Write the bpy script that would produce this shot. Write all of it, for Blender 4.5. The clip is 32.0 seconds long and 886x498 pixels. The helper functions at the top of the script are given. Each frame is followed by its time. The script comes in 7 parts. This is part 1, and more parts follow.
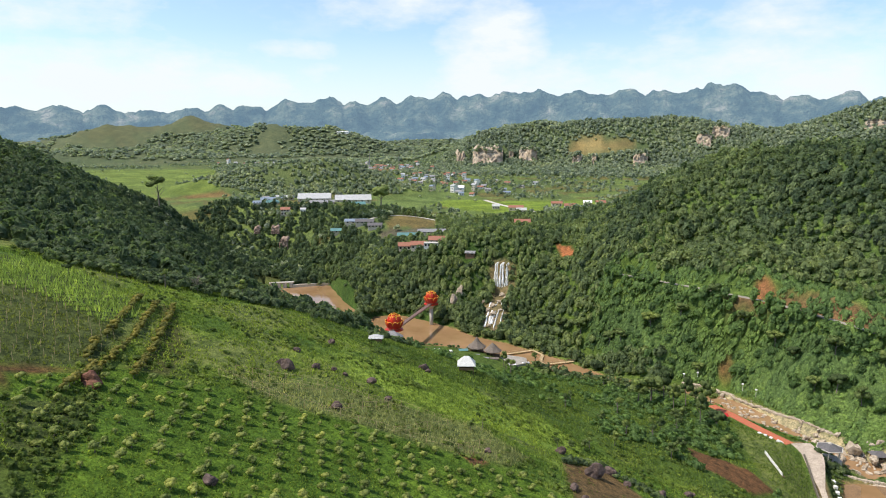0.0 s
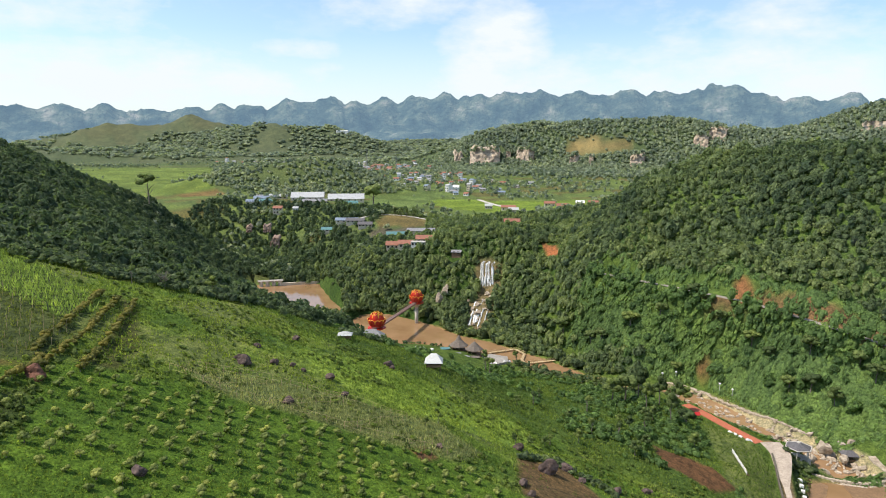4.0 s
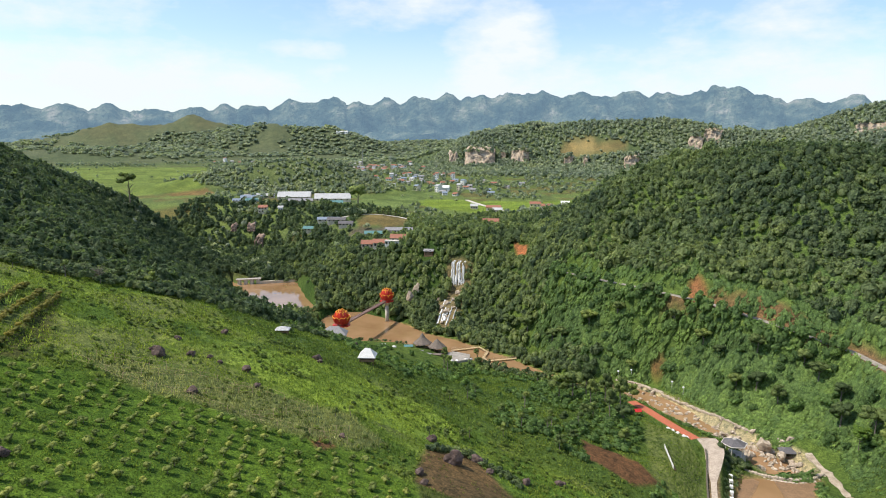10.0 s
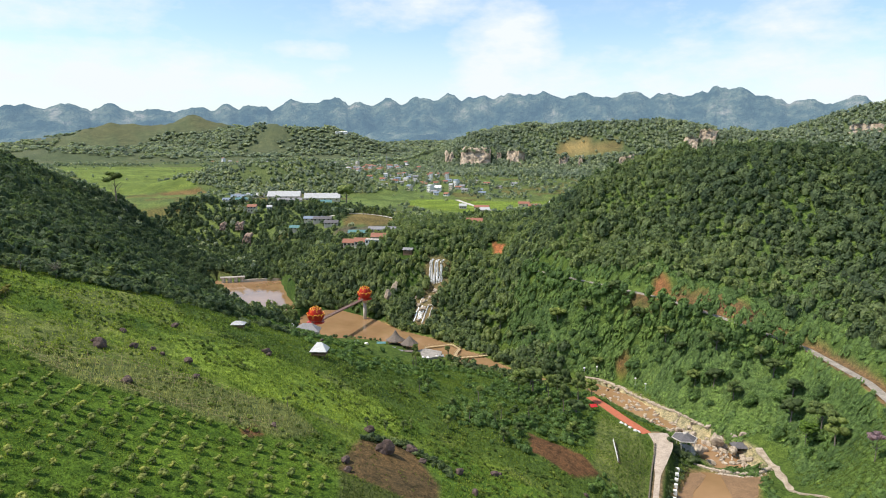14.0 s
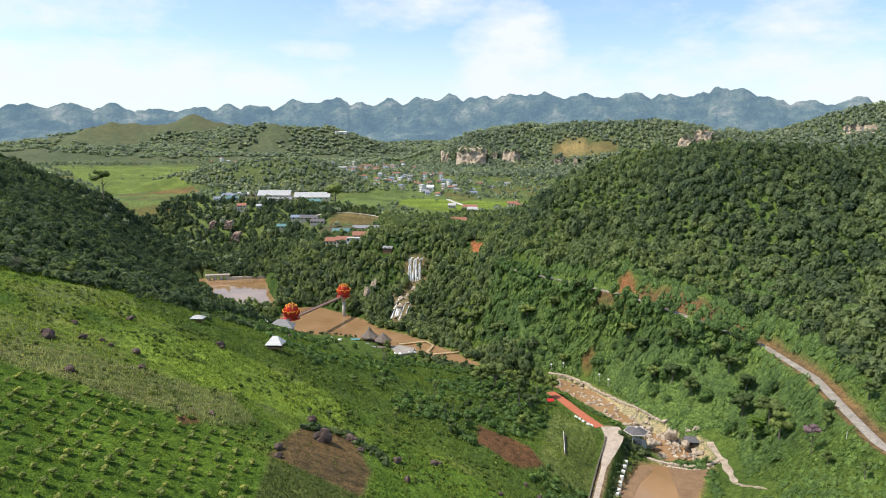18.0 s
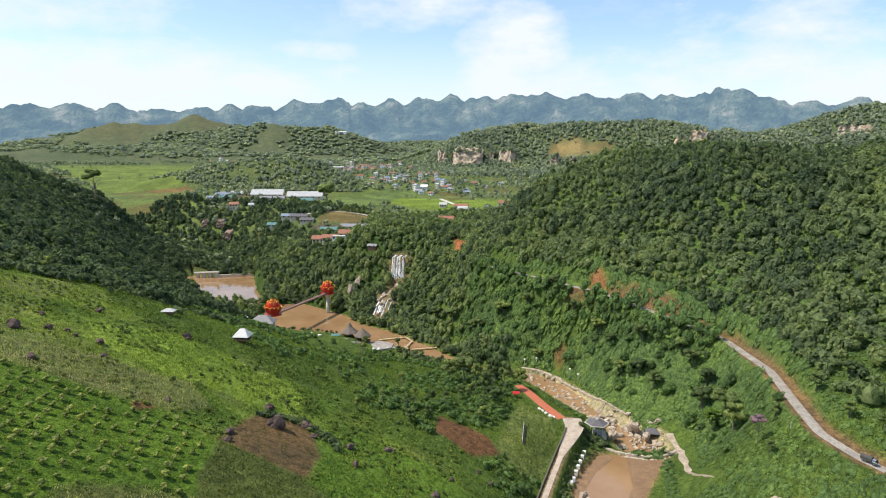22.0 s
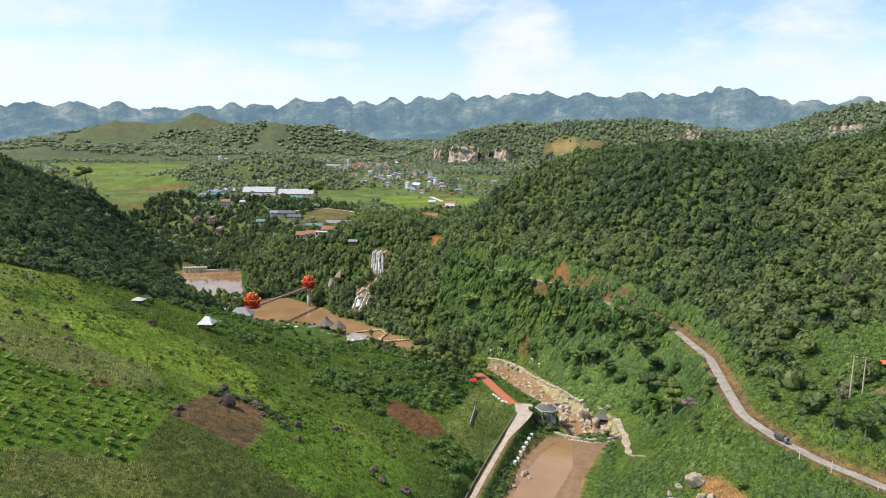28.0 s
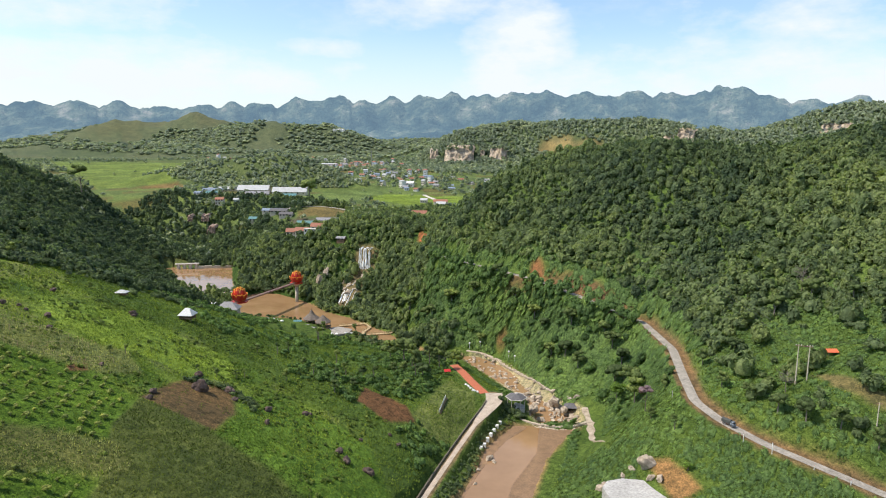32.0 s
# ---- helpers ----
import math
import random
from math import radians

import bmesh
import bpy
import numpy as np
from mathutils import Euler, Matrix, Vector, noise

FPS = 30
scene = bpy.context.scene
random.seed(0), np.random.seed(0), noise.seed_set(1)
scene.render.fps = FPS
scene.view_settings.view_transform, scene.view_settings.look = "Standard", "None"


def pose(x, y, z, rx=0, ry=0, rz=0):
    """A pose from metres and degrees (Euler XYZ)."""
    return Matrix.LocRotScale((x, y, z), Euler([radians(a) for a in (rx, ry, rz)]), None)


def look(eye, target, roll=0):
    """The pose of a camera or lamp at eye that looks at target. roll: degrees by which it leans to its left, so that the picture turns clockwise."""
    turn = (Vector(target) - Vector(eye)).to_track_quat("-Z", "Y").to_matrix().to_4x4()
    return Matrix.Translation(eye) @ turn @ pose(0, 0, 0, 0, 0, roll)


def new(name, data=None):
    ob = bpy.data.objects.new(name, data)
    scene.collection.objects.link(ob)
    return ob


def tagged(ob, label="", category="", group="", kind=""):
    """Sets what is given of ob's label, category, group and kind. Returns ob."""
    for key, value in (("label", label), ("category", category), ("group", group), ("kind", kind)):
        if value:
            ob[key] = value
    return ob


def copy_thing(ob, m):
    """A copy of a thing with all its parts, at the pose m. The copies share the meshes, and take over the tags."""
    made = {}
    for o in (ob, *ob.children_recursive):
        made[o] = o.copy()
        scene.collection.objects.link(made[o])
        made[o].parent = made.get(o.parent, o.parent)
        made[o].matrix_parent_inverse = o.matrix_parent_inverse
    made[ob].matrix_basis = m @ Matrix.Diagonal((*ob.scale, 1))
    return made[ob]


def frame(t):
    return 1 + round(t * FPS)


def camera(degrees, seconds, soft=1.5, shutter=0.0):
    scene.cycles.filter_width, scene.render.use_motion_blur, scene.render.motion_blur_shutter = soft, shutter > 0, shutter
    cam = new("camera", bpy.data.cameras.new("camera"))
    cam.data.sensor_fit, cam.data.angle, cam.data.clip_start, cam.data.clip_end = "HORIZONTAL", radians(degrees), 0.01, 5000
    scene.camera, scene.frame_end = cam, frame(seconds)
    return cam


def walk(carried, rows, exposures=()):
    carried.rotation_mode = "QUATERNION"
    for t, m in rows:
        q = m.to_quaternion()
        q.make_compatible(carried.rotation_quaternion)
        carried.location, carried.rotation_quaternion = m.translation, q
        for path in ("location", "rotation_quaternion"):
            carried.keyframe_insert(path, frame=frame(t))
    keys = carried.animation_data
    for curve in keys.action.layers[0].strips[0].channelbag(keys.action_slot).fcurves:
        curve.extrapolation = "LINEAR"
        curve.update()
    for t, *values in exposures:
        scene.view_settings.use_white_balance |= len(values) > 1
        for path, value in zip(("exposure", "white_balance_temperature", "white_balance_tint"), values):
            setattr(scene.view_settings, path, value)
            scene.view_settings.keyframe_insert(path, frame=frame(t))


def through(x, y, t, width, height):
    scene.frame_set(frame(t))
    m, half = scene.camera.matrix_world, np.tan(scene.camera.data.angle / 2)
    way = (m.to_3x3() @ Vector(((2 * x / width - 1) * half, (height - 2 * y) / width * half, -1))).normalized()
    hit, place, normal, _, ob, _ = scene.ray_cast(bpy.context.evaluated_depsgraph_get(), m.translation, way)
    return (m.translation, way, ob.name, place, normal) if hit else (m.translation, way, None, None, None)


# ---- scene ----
cam = camera(68.0, 32.0, soft=1.0)

PATH = [
    (0, (-0.375, 3.026, 114.79), (-0.938, 4.919, 114.474), -0.2),
    (3, (7.19, 4.451, 114.44), (6.624, 6.343, 114.124), -0.0),
    (6, (16.553, 5.404, 114.165), (15.979, 7.293, 113.849), 0.1),
    (9, (28.46, 7.133, 113.874), (27.879, 9.02, 113.56), 0.2),
    (13, (45.816, 8.508, 113.193), (45.224, 10.393, 112.881), 0.3),
    (16.5, (61.374, 8.436, 113.129), (60.774, 10.319, 112.818), 0.4),
    (19, (71.931, 8.299, 112.678), (71.324, 10.179, 112.367), 0.5),
    (23, (86.525, 5.453, 112.311), (85.91, 7.33, 112.001), 0.5),
    (25, (93.437, 3.004, 112.814), (92.818, 4.88, 112.501), 0.5),
    (28, (103.985, 0.259, 112.26), (103.361, 2.133, 111.946), 0.6),
    (30, (111.248, -2.024, 112.515), (110.62, -0.152, 112.2), 0.6),
    (32, (117.664, -5.127, 112.084), (117.037, -3.255, 111.767), 0.6),
]
walk(cam, [(t, look(eye, target, roll)) for t, eye, target, roll in PATH])

# ---------------------------------------------------------------- sky and sun
SUN_AZ, SUN_EL = radians(-115), radians(57)      # clockwise from +y, above the horizon
sun_dir = Vector((math.sin(SUN_AZ) * math.cos(SUN_EL), math.cos(SUN_AZ) * math.cos(SUN_EL), math.sin(SUN_EL)))
scene.view_settings.exposure = 0.56
# cloud banks: azimuth, elevation, half-width and half-height in degrees, how dense
CLOUDS = [(-43, 5.0, 13, 2.2, 0.9), (-51, 10.0, 9, 2.0, 0.6), (-12.5, 7.2, 3.4, 3.6, 1.0), (-20, 12.5, 5, 2.2, 0.8), (-9, 4.0, 7, 2.2, 0.9), (8, 4.6, 13, 3.0, 0.75), (-29, 7.6, 3, 0.6, 0.6), (-34, 4.3, 4, 1.5, 0.8),
          (12, 9, 8, 2.5, 0.45), (60, 20, 25, 9, 0.7), (150, 25, 40, 12, 0.7), (-120, 45, 16, 8, 0.4)]


def make_world():
    w = bpy.data.worlds.new("sky")
    scene.world = w
    w.use_nodes = True
    nt = w.node_tree
    nt.nodes.clear()
    link = nt.links.new

    def node(kind, **values):
        n = nt.nodes.new(kind)
        for k, v in values.items():
            n.inputs[int(k[1:])].default_value = v
        return n

    def maths(op, a, b=0.0, clamp=False):
        n = nt.nodes.new("ShaderNodeMath")
        n.operation, n.use_clamp = op, clamp
        for s, v in zip(n.inputs, (a, b)):
            if isinstance(v, (int, float)):
                s.default_value = v
            else:
                link(v, s)
        return n.outputs[0]
    out, bg = node("ShaderNodeOutputWorld"), node("ShaderNodeBackground")
    sky = node("ShaderNodeTexSky")
    sky.sky_type, sky.sun_disc = "NISHITA", False
    sky.sun_elevation, sky.sun_rotation = SUN_EL, SUN_AZ
    sky.air_density, sky.dust_density = 1.0, 1.0
    tc = node("ShaderNodeTexCoord")
    sep = node("ShaderNodeSeparateXYZ")
    link(tc.outputs["Generated"], sep.inputs[0])
    el = maths("MULTIPLY", maths("ARCSINE", sep.outputs[2]), 57.2958)
    az = maths("MULTIPLY", maths("ARCTAN2", sep.outputs[0], sep.outputs[1]), 57.2958)
    comb = node("ShaderNodeCombineXYZ")
    link(az, comb.inputs[0]), link(maths("MULTIPLY", el, 2.2), comb.inputs[1])
    n = node("ShaderNodeTexNoise")
    n.inputs["Scale"].default_value, n.inputs["Detail"].default_value, n.inputs["Roughness"].default_value = 0.16, 9, 0.6
    link(comb.outputs[0], n.inputs["Vector"])
    wisp = maths("SUBTRACT", n.outputs["Fac"], 0.5)
    total = maths("MULTIPLY", wisp, 0.9)
    for ca, ce, wa, we, dense in CLOUDS:
        da = maths("DIVIDE", maths("SUBTRACT", az, ca), wa)
        de = maths("DIVIDE", maths("SUBTRACT", el, ce), we)
        q = maths("ADD", maths("MULTIPLY", da, da), maths("MULTIPLY", de, de))
        q = maths("MULTIPLY", maths("SUBTRACT", 1.15, maths("MULTIPLY", q, 0.5)), dense)
        total = maths("MAXIMUM", total, maths("ADD", maths("MULTIPLY", q, 0.75), maths("MULTIPLY", wisp, 2.2)))
    cover = maths("MULTIPLY", total, 1.25, clamp=True)
    low = maths("SUBTRACT", 1.0, maths("DIVIDE", maths("ABSOLUTE", el), 9.0), clamp=True)
    cover = maths("MAXIMUM", cover, maths("MULTIPLY", low, 0.75), clamp=True)
    scaled = nt.nodes.new("ShaderNodeMix")
    scaled.data_type, scaled.blend_type = "RGBA", "MULTIPLY"
    scaled.inputs[0].default_value = 1.0
    link(sky.outputs[0], scaled.inputs[6])
    scaled.inputs[7].default_value = (0.128, 0.134, 0.136, 1)
    m = nt.nodes.new("ShaderNodeMix")
    m.data_type = "RGBA"
    link(cover, m.inputs[0]), link(scaled.outputs[2], m.inputs[6])
    m.inputs[7].default_value = (0.625, 0.665, 0.71, 1)
    link(m.outputs[2], bg.inputs[0])
    bg.inputs["Strength"].default_value = 1.0
    link(bg.outputs[0], out.inputs[0])


make_world()
sun = new("sun", bpy.data.lights.new("sun", "SUN"))
sun.data.energy, sun.data.angle, sun.data.color = 3.65, radians(0.8), (1.0, 0.905, 0.77)
sun.matrix_world = look((0, 0, 900), Vector((0, 0, 900)) - sun_dir)


# ---------------------------------------------------------------- materials
def material(name, rough=0.8, spec=0.3):
    m = bpy.data.materials.new(name)
    m.use_nodes = True
    b = m.node_tree.nodes["Principled BSDF"]
    b.inputs["Roughness"].default_value = rough
    b.inputs["Specular IOR Level"].default_value = spec
    return m, m.node_tree, b


def noise_tex(nt, scale, detail=4.0, vector=None, rough=0.6):
    if vector is None:
        tc = nt.nodes.new("ShaderNodeTexCoord")
        vector = tc.outputs["Object"]
    n = nt.nodes.new("ShaderNodeTexNoise")
    n.inputs["Scale"].default_value, n.inputs["Detail"].default_value, n.inputs["Roughness"].default_value = scale, detail, rough
    nt.links.new(vector, n.inputs["Vector"])
    return n


def ramp(nt, fac, stops):
    r = nt.nodes.new("ShaderNodeValToRGB")
    while len(r.color_ramp.elements) < len(stops):
        r.color_ramp.elements.new(0.5)
    for e, (p, c) in zip(r.color_ramp.elements, stops):
        e.position, e.color = p, (*c, 1)
    nt.links.new(fac, r.inputs[0])
    return r


def mix(nt, fac, a, b, mode="MIX"):
    m = nt.nodes.new("ShaderNodeMix")
    m.data_type, m.blend_type = "RGBA", mode
    for sock, v in ((m.inputs[0], fac), (m.inputs[6], a), (m.inputs[7], b)):
        if isinstance(v, (int, float)):
            sock.default_value = v
        elif isinstance(v, tuple):
            sock.default_value = (*v, 1)
        else:
            nt.links.new(v, sock)
    return m.outputs[2]


def bump(nt, bsdf, height, strength, distance):
    b = nt.nodes.new("ShaderNodeBump")
    b.inputs["Strength"].default_value, b.inputs["Distance"].default_value = strength, distance
    nt.links.new(height, b.inputs["Height"])
    nt.links.new(b.outputs[0], bsdf.inputs["Normal"])


def mat_mottled(name, dark, light, scale, rough=0.85, relief=0.3, depth=0.05, fine=6.0, spec=0.25):
    m, nt, b = material(name, rough, spec)
    n1, n2 = noise_tex(nt, scale, 5), noise_tex(nt, scale * fine, 4)
    r1 = ramp(nt, n1.outputs["Fac"], [(0.3, dark), (0.7, light)])
    r2 = ramp(nt, n2.outputs["Fac"], [(0.25, (0.6, 0.6, 0.6)), (0.75, (1.25, 1.25, 1.25))])
    nt.links.new(mix(nt, 1.0, r1.outputs[0], r2.outputs[0], "MULTIPLY"), b.inputs["Base Color"])
    if relief:
        bump(nt, b, n2.outputs["Fac"], relief, depth)
    return m


def mat_foliage(name, dark, light, per_tree, grain=0.85, through=0.42):
    """Leaves: a tint for each tree, a smaller one for each clump, and fine mottling of sprays and gaps."""
    m, nt, b = material(name, 0.62, 0.22)
    if per_tree:
        src = nt.nodes.new("ShaderNodeAttribute")
        src.attribute_name = "tint"
        fac = src.outputs["Fac"]
    else:
        src = nt.nodes.new("ShaderNodeObjectInfo")
        fac = src.outputs["Random"]
    geo = nt.nodes.new("ShaderNodeNewGeometry")
    c1 = ramp(nt, fac, [(0.0, dark), (0.7, light), (1.0, (light[0] * 1.28, light[1] * 1.2, light[2] * 1.05))])
    c2 = ramp(nt, geo.outputs["Random Per Island"], [(0.0, (0.7, 0.74, 0.68)), (1.0, (1.38, 1.32, 1.22))])
    col = mix(nt, 1.0, c1.outputs[0], c2.outputs[0], "MULTIPLY")
    n = noise_tex(nt, grain, 6, rough=0.72)
    c3 = ramp(nt, n.outputs["Fac"], [(0.32, (0.5, 0.54, 0.5)), (0.5, (1.0, 1.0, 1.0)), (0.68, (1.55, 1.5, 1.35))])
    col = mix(nt, 1.0, col, c3.outputs[0], "MULTIPLY")
    nt.links.new(col, b.inputs["Base Color"])
    bump(nt, b, n.outputs["Fac"], 0.9, 0.45 / grain)
    # some light comes through the leaves
    t, ms = nt.nodes.new("ShaderNodeBsdfTranslucent"), nt.nodes.new("ShaderNodeMixShader")
    nt.links.new(mix(nt, 1.0, col, (1.25, 1.3, 0.8), "MULTIPLY"), t.inputs["Color"])
    ms.inputs[0].default_value = through
    nt.links.new(b.outputs[0], ms.inputs[1]), nt.links.new(t.outputs[0], ms.inputs[2])
    nt.links.new(ms.outputs[0], nt.nodes["Material Output"].inputs[0])
    return m


def mat_ground():
    m, nt, b = material("land_cover", 0.95, 0.1)
    a = nt.nodes.new("ShaderNodeAttribute")
    a.attribute_name = "cover"
    n1, n2, n3 = noise_tex(nt, 0.05, 6), noise_tex(nt, 0.5, 6), noise_tex(nt, 2.0, 5, rough=0.7)
    r1 = ramp(nt, n1.outputs["Fac"], [(0.3, (0.72, 0.78, 0.75)), (0.7, (1.25, 1.18, 1.0))])
    r2 = ramp(nt, n2.outputs["Fac"], [(0.32, (0.52, 0.58, 0.54)), (0.68, (1.45, 1.38, 1.25))])
    r3 = ramp(nt, n3.outputs["Fac"], [(0.32, (0.55, 0.58, 0.55)), (0.68, (1.45, 1.42, 1.3))])
    c = mix(nt, 1.0, a.outputs["Color"], r1.outputs[0], "MULTIPLY")
    c = mix(nt, 1.0, c, r2.outputs[0], "MULTIPLY")
    c = mix(nt, 1.0, c, r3.outputs[0], "MULTIPLY")
    nt.links.new(c, b.inputs["Base Color"])
    mixh = mix(nt, 0.5, n2.outputs["Fac"], n3.outputs["Fac"])
    bump(nt, b, mixh, 0.9, 0.8)
    return m


GROUND = mat_ground()
FOREST = mat_foliage("forest_leaves", (0.063, 0.102, 0.061), (0.162, 0.218, 0.104), True, through=0.48)
LEAVES = mat_foliage("tree_leaves", (0.07, 0.108, 0.045), (0.165, 0.22, 0.078), False)
BARK = mat_mottled("bark", (0.12, 0.1, 0.08), (0.28, 0.25, 0.21), 3.0)


def mat_water():
    m, nt, b = material("muddy_water", 0.06, 0.5)
    n1, n2 = noise_tex(nt, 0.05, 4), noise_tex(nt, 1.2, 3)
    c = ramp(nt, n1.outputs["Fac"], [(0.3, (0.235, 0.14, 0.068)), (0.7, (0.33, 0.205, 0.11))])
    nt.links.new(c.outputs[0], b.inputs["Base Color"])
    bump(nt, b, n2.outputs["Fac"], 0.06, 0.1)
    return m


MUDDY = mat_water()

# ---------------------------------------------------------------- the lie of the land
# Guide lines of the valley, each a few nodes of x, y, z in metres.
NEAR_SLOPE = [(-147, 122, 88), (-105, 86, 82), (-67, 54, 76), (-120, 173, 69.5), (-100, 186, 60.5), (-79, 190, 53), (-49, 191, 45.5),
              (-77, 133, 64.5), (-60, 122, 60.4), (-20, 184, 35), (-7, 148, 39), (8, 157, 32), (24, 97, 38.5), (45, 131, 25), (0, 20, 62),
              (70, 30, 38), (-57, 207, 42), (-15, 220, 26)]
SLOPE_FOOT = [(42, 154, 19.5), (62, 125, 9), (51, 158, 13.5), (49, 178, 13.5), (48, 212, 14.2), (57, 240, 12), (40, 226, 14.7), (31, 272, 10), (10, 250, 14.5),
              (-15, 275, 10), (-40, 300, 5), (-62, 298, 6.5), (-75, 338, 2.8), (-110, 310, 12), (-128, 318, 12), (-90, 260, 28), (-140, 270, 35), (110, 60, 15), (90, 130, 9)]
LAKE_SHORE = [(-145, 343, 0.5), (-105, 352, 0.3), (-60, 335, 0.5), (-22, 318, 0.6), (10, 308, 2), (34, 294, 3), (63, 264, 4), (64.5, 236, 6.5), (61, 207, 6), (61.5, 180, 5.5), (-18, 356, 0.5), (-86, 381, 0.5), (-120, 396, 0.3), (-149, 408, 0.5), (-160, 372, 0.0), (-186, 380, 2)]
RIGHT_BANK = [(84, 245, 5.5), (78, 258, 4.5), (24, 322, 3), (42, 317, 3.2), (58, 297, 3.5), (75, 276, 4.5), (96, 250, 5), (104, 232, 7), (92, 205, 5), (88, 180, 5), (112, 190, 14), (117, 176, 13), (112, 206, 22)]
ROAD = [(-12, 372, 44), (30, 338, 45), (60, 322, 43.5), (87, 303, 40), (112, 292, 34.5), (124.5, 257, 34), (128, 228, 33), (131, 209, 32), (138, 198, 31), (148.6, 190.4, 29), (162, 184, 27.2), (176, 177.7, 25), (240, 150, 18)]
RIGHT_HILL = [(25, 377, 54), (73, 347, 60), (108, 333, 66), (134, 293, 58), (20, 402, 82), (68, 408, 96), (105, 372, 102), (136, 350, 89), (151, 360, 99), (155, 413, 107), (178, 417, 107), (215, 405, 119), (155, 225, 40), (165, 208, 43),
              (190, 215, 52), (190, 280, 72), (230, 330, 104), (120, 430, 111), (60, 470, 108), (0, 470, 78), (-40, 500, 50), (300, 300, 100), (180, 520, 105), (-45, 436, 45), (260, 220, 60)]
GORGE_RIM = [(-86, 427, 37), (-85, 418, 17), (-84, 402, 15.5), (-80, 392, 13.5), (-79, 384, 1.5), (-105, 425, 35), (-62, 422, 36), (-100, 398, 10), (-62, 396, 14), (-140, 424, 34), (-178, 432, 26), (-143, 464, 41), (-200, 470, 30), (-192, 398, 6), (-225, 476, 9), (-262, 475, 9), (-300, 520, 8), (-327, 566, 16),
             (-300, 595, 41), (-370, 610, 42), (-240, 540, 41), (-440, 600, 42), (-420, 540, 12)]
LEFT_HILL = [(-166, 217, 62), (-145, 270, 34), (-200, 250, 66), (-200, 340, 10), (-228, 362, 12), (-260, 335, 48), (-330, 330, 88), (-405, 400, 92), (-373, 410, 70), (-375, 452, 64), (-300, 420, 20), (-460, 360, 118), (-480, 440, 80), (-250, 200, 88), (-560, 300, 120), (-300, 100, 110)]
PLAIN = [(-181, 618, 40), (-260, 650, 47), (-400, 730, 47), (-250, 938, 46), (-100, 620, 45), (-40, 780, 46), (-403, 1240, 55), (-640, 800, 50), (-900, 1200, 52), (-620, 600, 48), (60, 760, 55), (250, 700, 95), (400, 500, 105), (-1200, 900, 60)]
RIM = [(-1800, 1500, 75), (-1000, 2400, 75), (0, 2600, 75), (1200, 2000, 95), (2200, 600, 100), (1500, -1500, 80), (-1500, -1500, 80), (-2400, 0, 85), (-3000, 3200, 90), (0, 4600, 90), (3000, 3000, 95), (0, -600, 60), (500, -100, 20)]


def along(nodes, step):
    """More nodes on a line of the plan, so that it is kept between them."""
    out = []
    for a, b in zip(nodes, nodes[1:]):
        n = max(1, int(math.dist(a[:2], b[:2]) / step))
        out += [tuple(a[i] + (b[i] - a[i]) * k / n for i in range(3)) for k in range(n)]
    return out + [nodes[-1]]


def spline_fit():
    pts = np.array(NEAR_SLOPE + SLOPE_FOOT + LAKE_SHORE + RIGHT_BANK + along(ROAD, 14) + RIGHT_HILL + GORGE_RIM + LEFT_HILL + PLAIN + RIM, float)
    xy, z = pts[:, :2] / 100, pts[:, 2]
    n = len(xy)
    d2 = ((xy[:, None] - xy[None]) ** 2).sum(-1)
    k = 0.5 * d2 * np.log(d2 + 1e-9)
    k[np.arange(n), np.arange(n)] = 0.004
    p = np.hstack([np.ones((n, 1)), xy])
    a = np.vstack([np.hstack([k, p]), np.hstack([p.T, np.zeros((3, 3))])])
    w = np.linalg.solve(a, np.concatenate([z, np.zeros(3)]))
    return xy, w


SPL_XY, SPL_W = spline_fit()


def value_noise(x, y, seed):
    """Smooth noise in 0..1 on a unit grid."""
    xi, yi = np.floor(x).astype(np.int64), np.floor(y).astype(np.int64)
    fx, fy = x - xi, y - yi
    fx, fy = fx * fx * (3 - 2 * fx), fy * fy * (3 - 2 * fy)

    def h(a, b):
        v = (a * 374761393 + b * 668265263 + seed * 974634541) & 0x7FFFFFFF
        v = ((v ^ (v >> 13)) * 1274126177) & 0x7FFFFFFF
        return ((v ^ (v >> 16)) & 0xFFFF) / 65535.0
    return (h(xi, yi) * (1 - fx) + h(xi + 1, yi) * fx) * (1 - fy) + (h(xi, yi + 1) * (1 - fx) + h(xi + 1, yi + 1) * fx) * fy


def fbm(x, y, size, seed, octaves=4):
    t, amp, tot = 0.0, 1.0, 0.0
    for o in range(octaves):
        t = t + amp * value_noise(x / size * 2 ** o + 17.3 * o, y / size * 2 ** o, seed + o)
        tot += amp
        amp *= 0.5
    return t / tot


# hills that stand on the plain: x, y, half-lengths along and across, turn in degrees, height
HILLS = [(-480, 815, 120, 55, 15, 34), (-385, 850, 70, 45, 10, 24), (-1717, 2330, 420, 210, 20, 120), (-2300, 2300, 500, 260, 30, 60), (-1150, 2250, 380, 160, 10, 42), (-1745, 2316, 75, 60, 0, 40), (-1620, 2280, 60, 60, 0, 22), (-1310, 2130, 210, 130, 10, 92), (-1010, 2200, 160, 110, 0, 50), (-2050, 2150, 130, 90, 20, 34),
         (-200, 1530, 230, 110, -5, 97), (80, 1530, 170, 110, 0, 66), (420, 1440, 220, 140, -15, 98), (780, 1250, 330, 170, -20, 118), (-350, 1460, 90, 80, 0, 26), (-1500, 1650, 420, 160, 25, 30),
         (-700, 2700, 600, 220, 5, 55), (200, 2500, 500, 200, 0, 60), (700, 2300, 400, 200, 0, 80)]


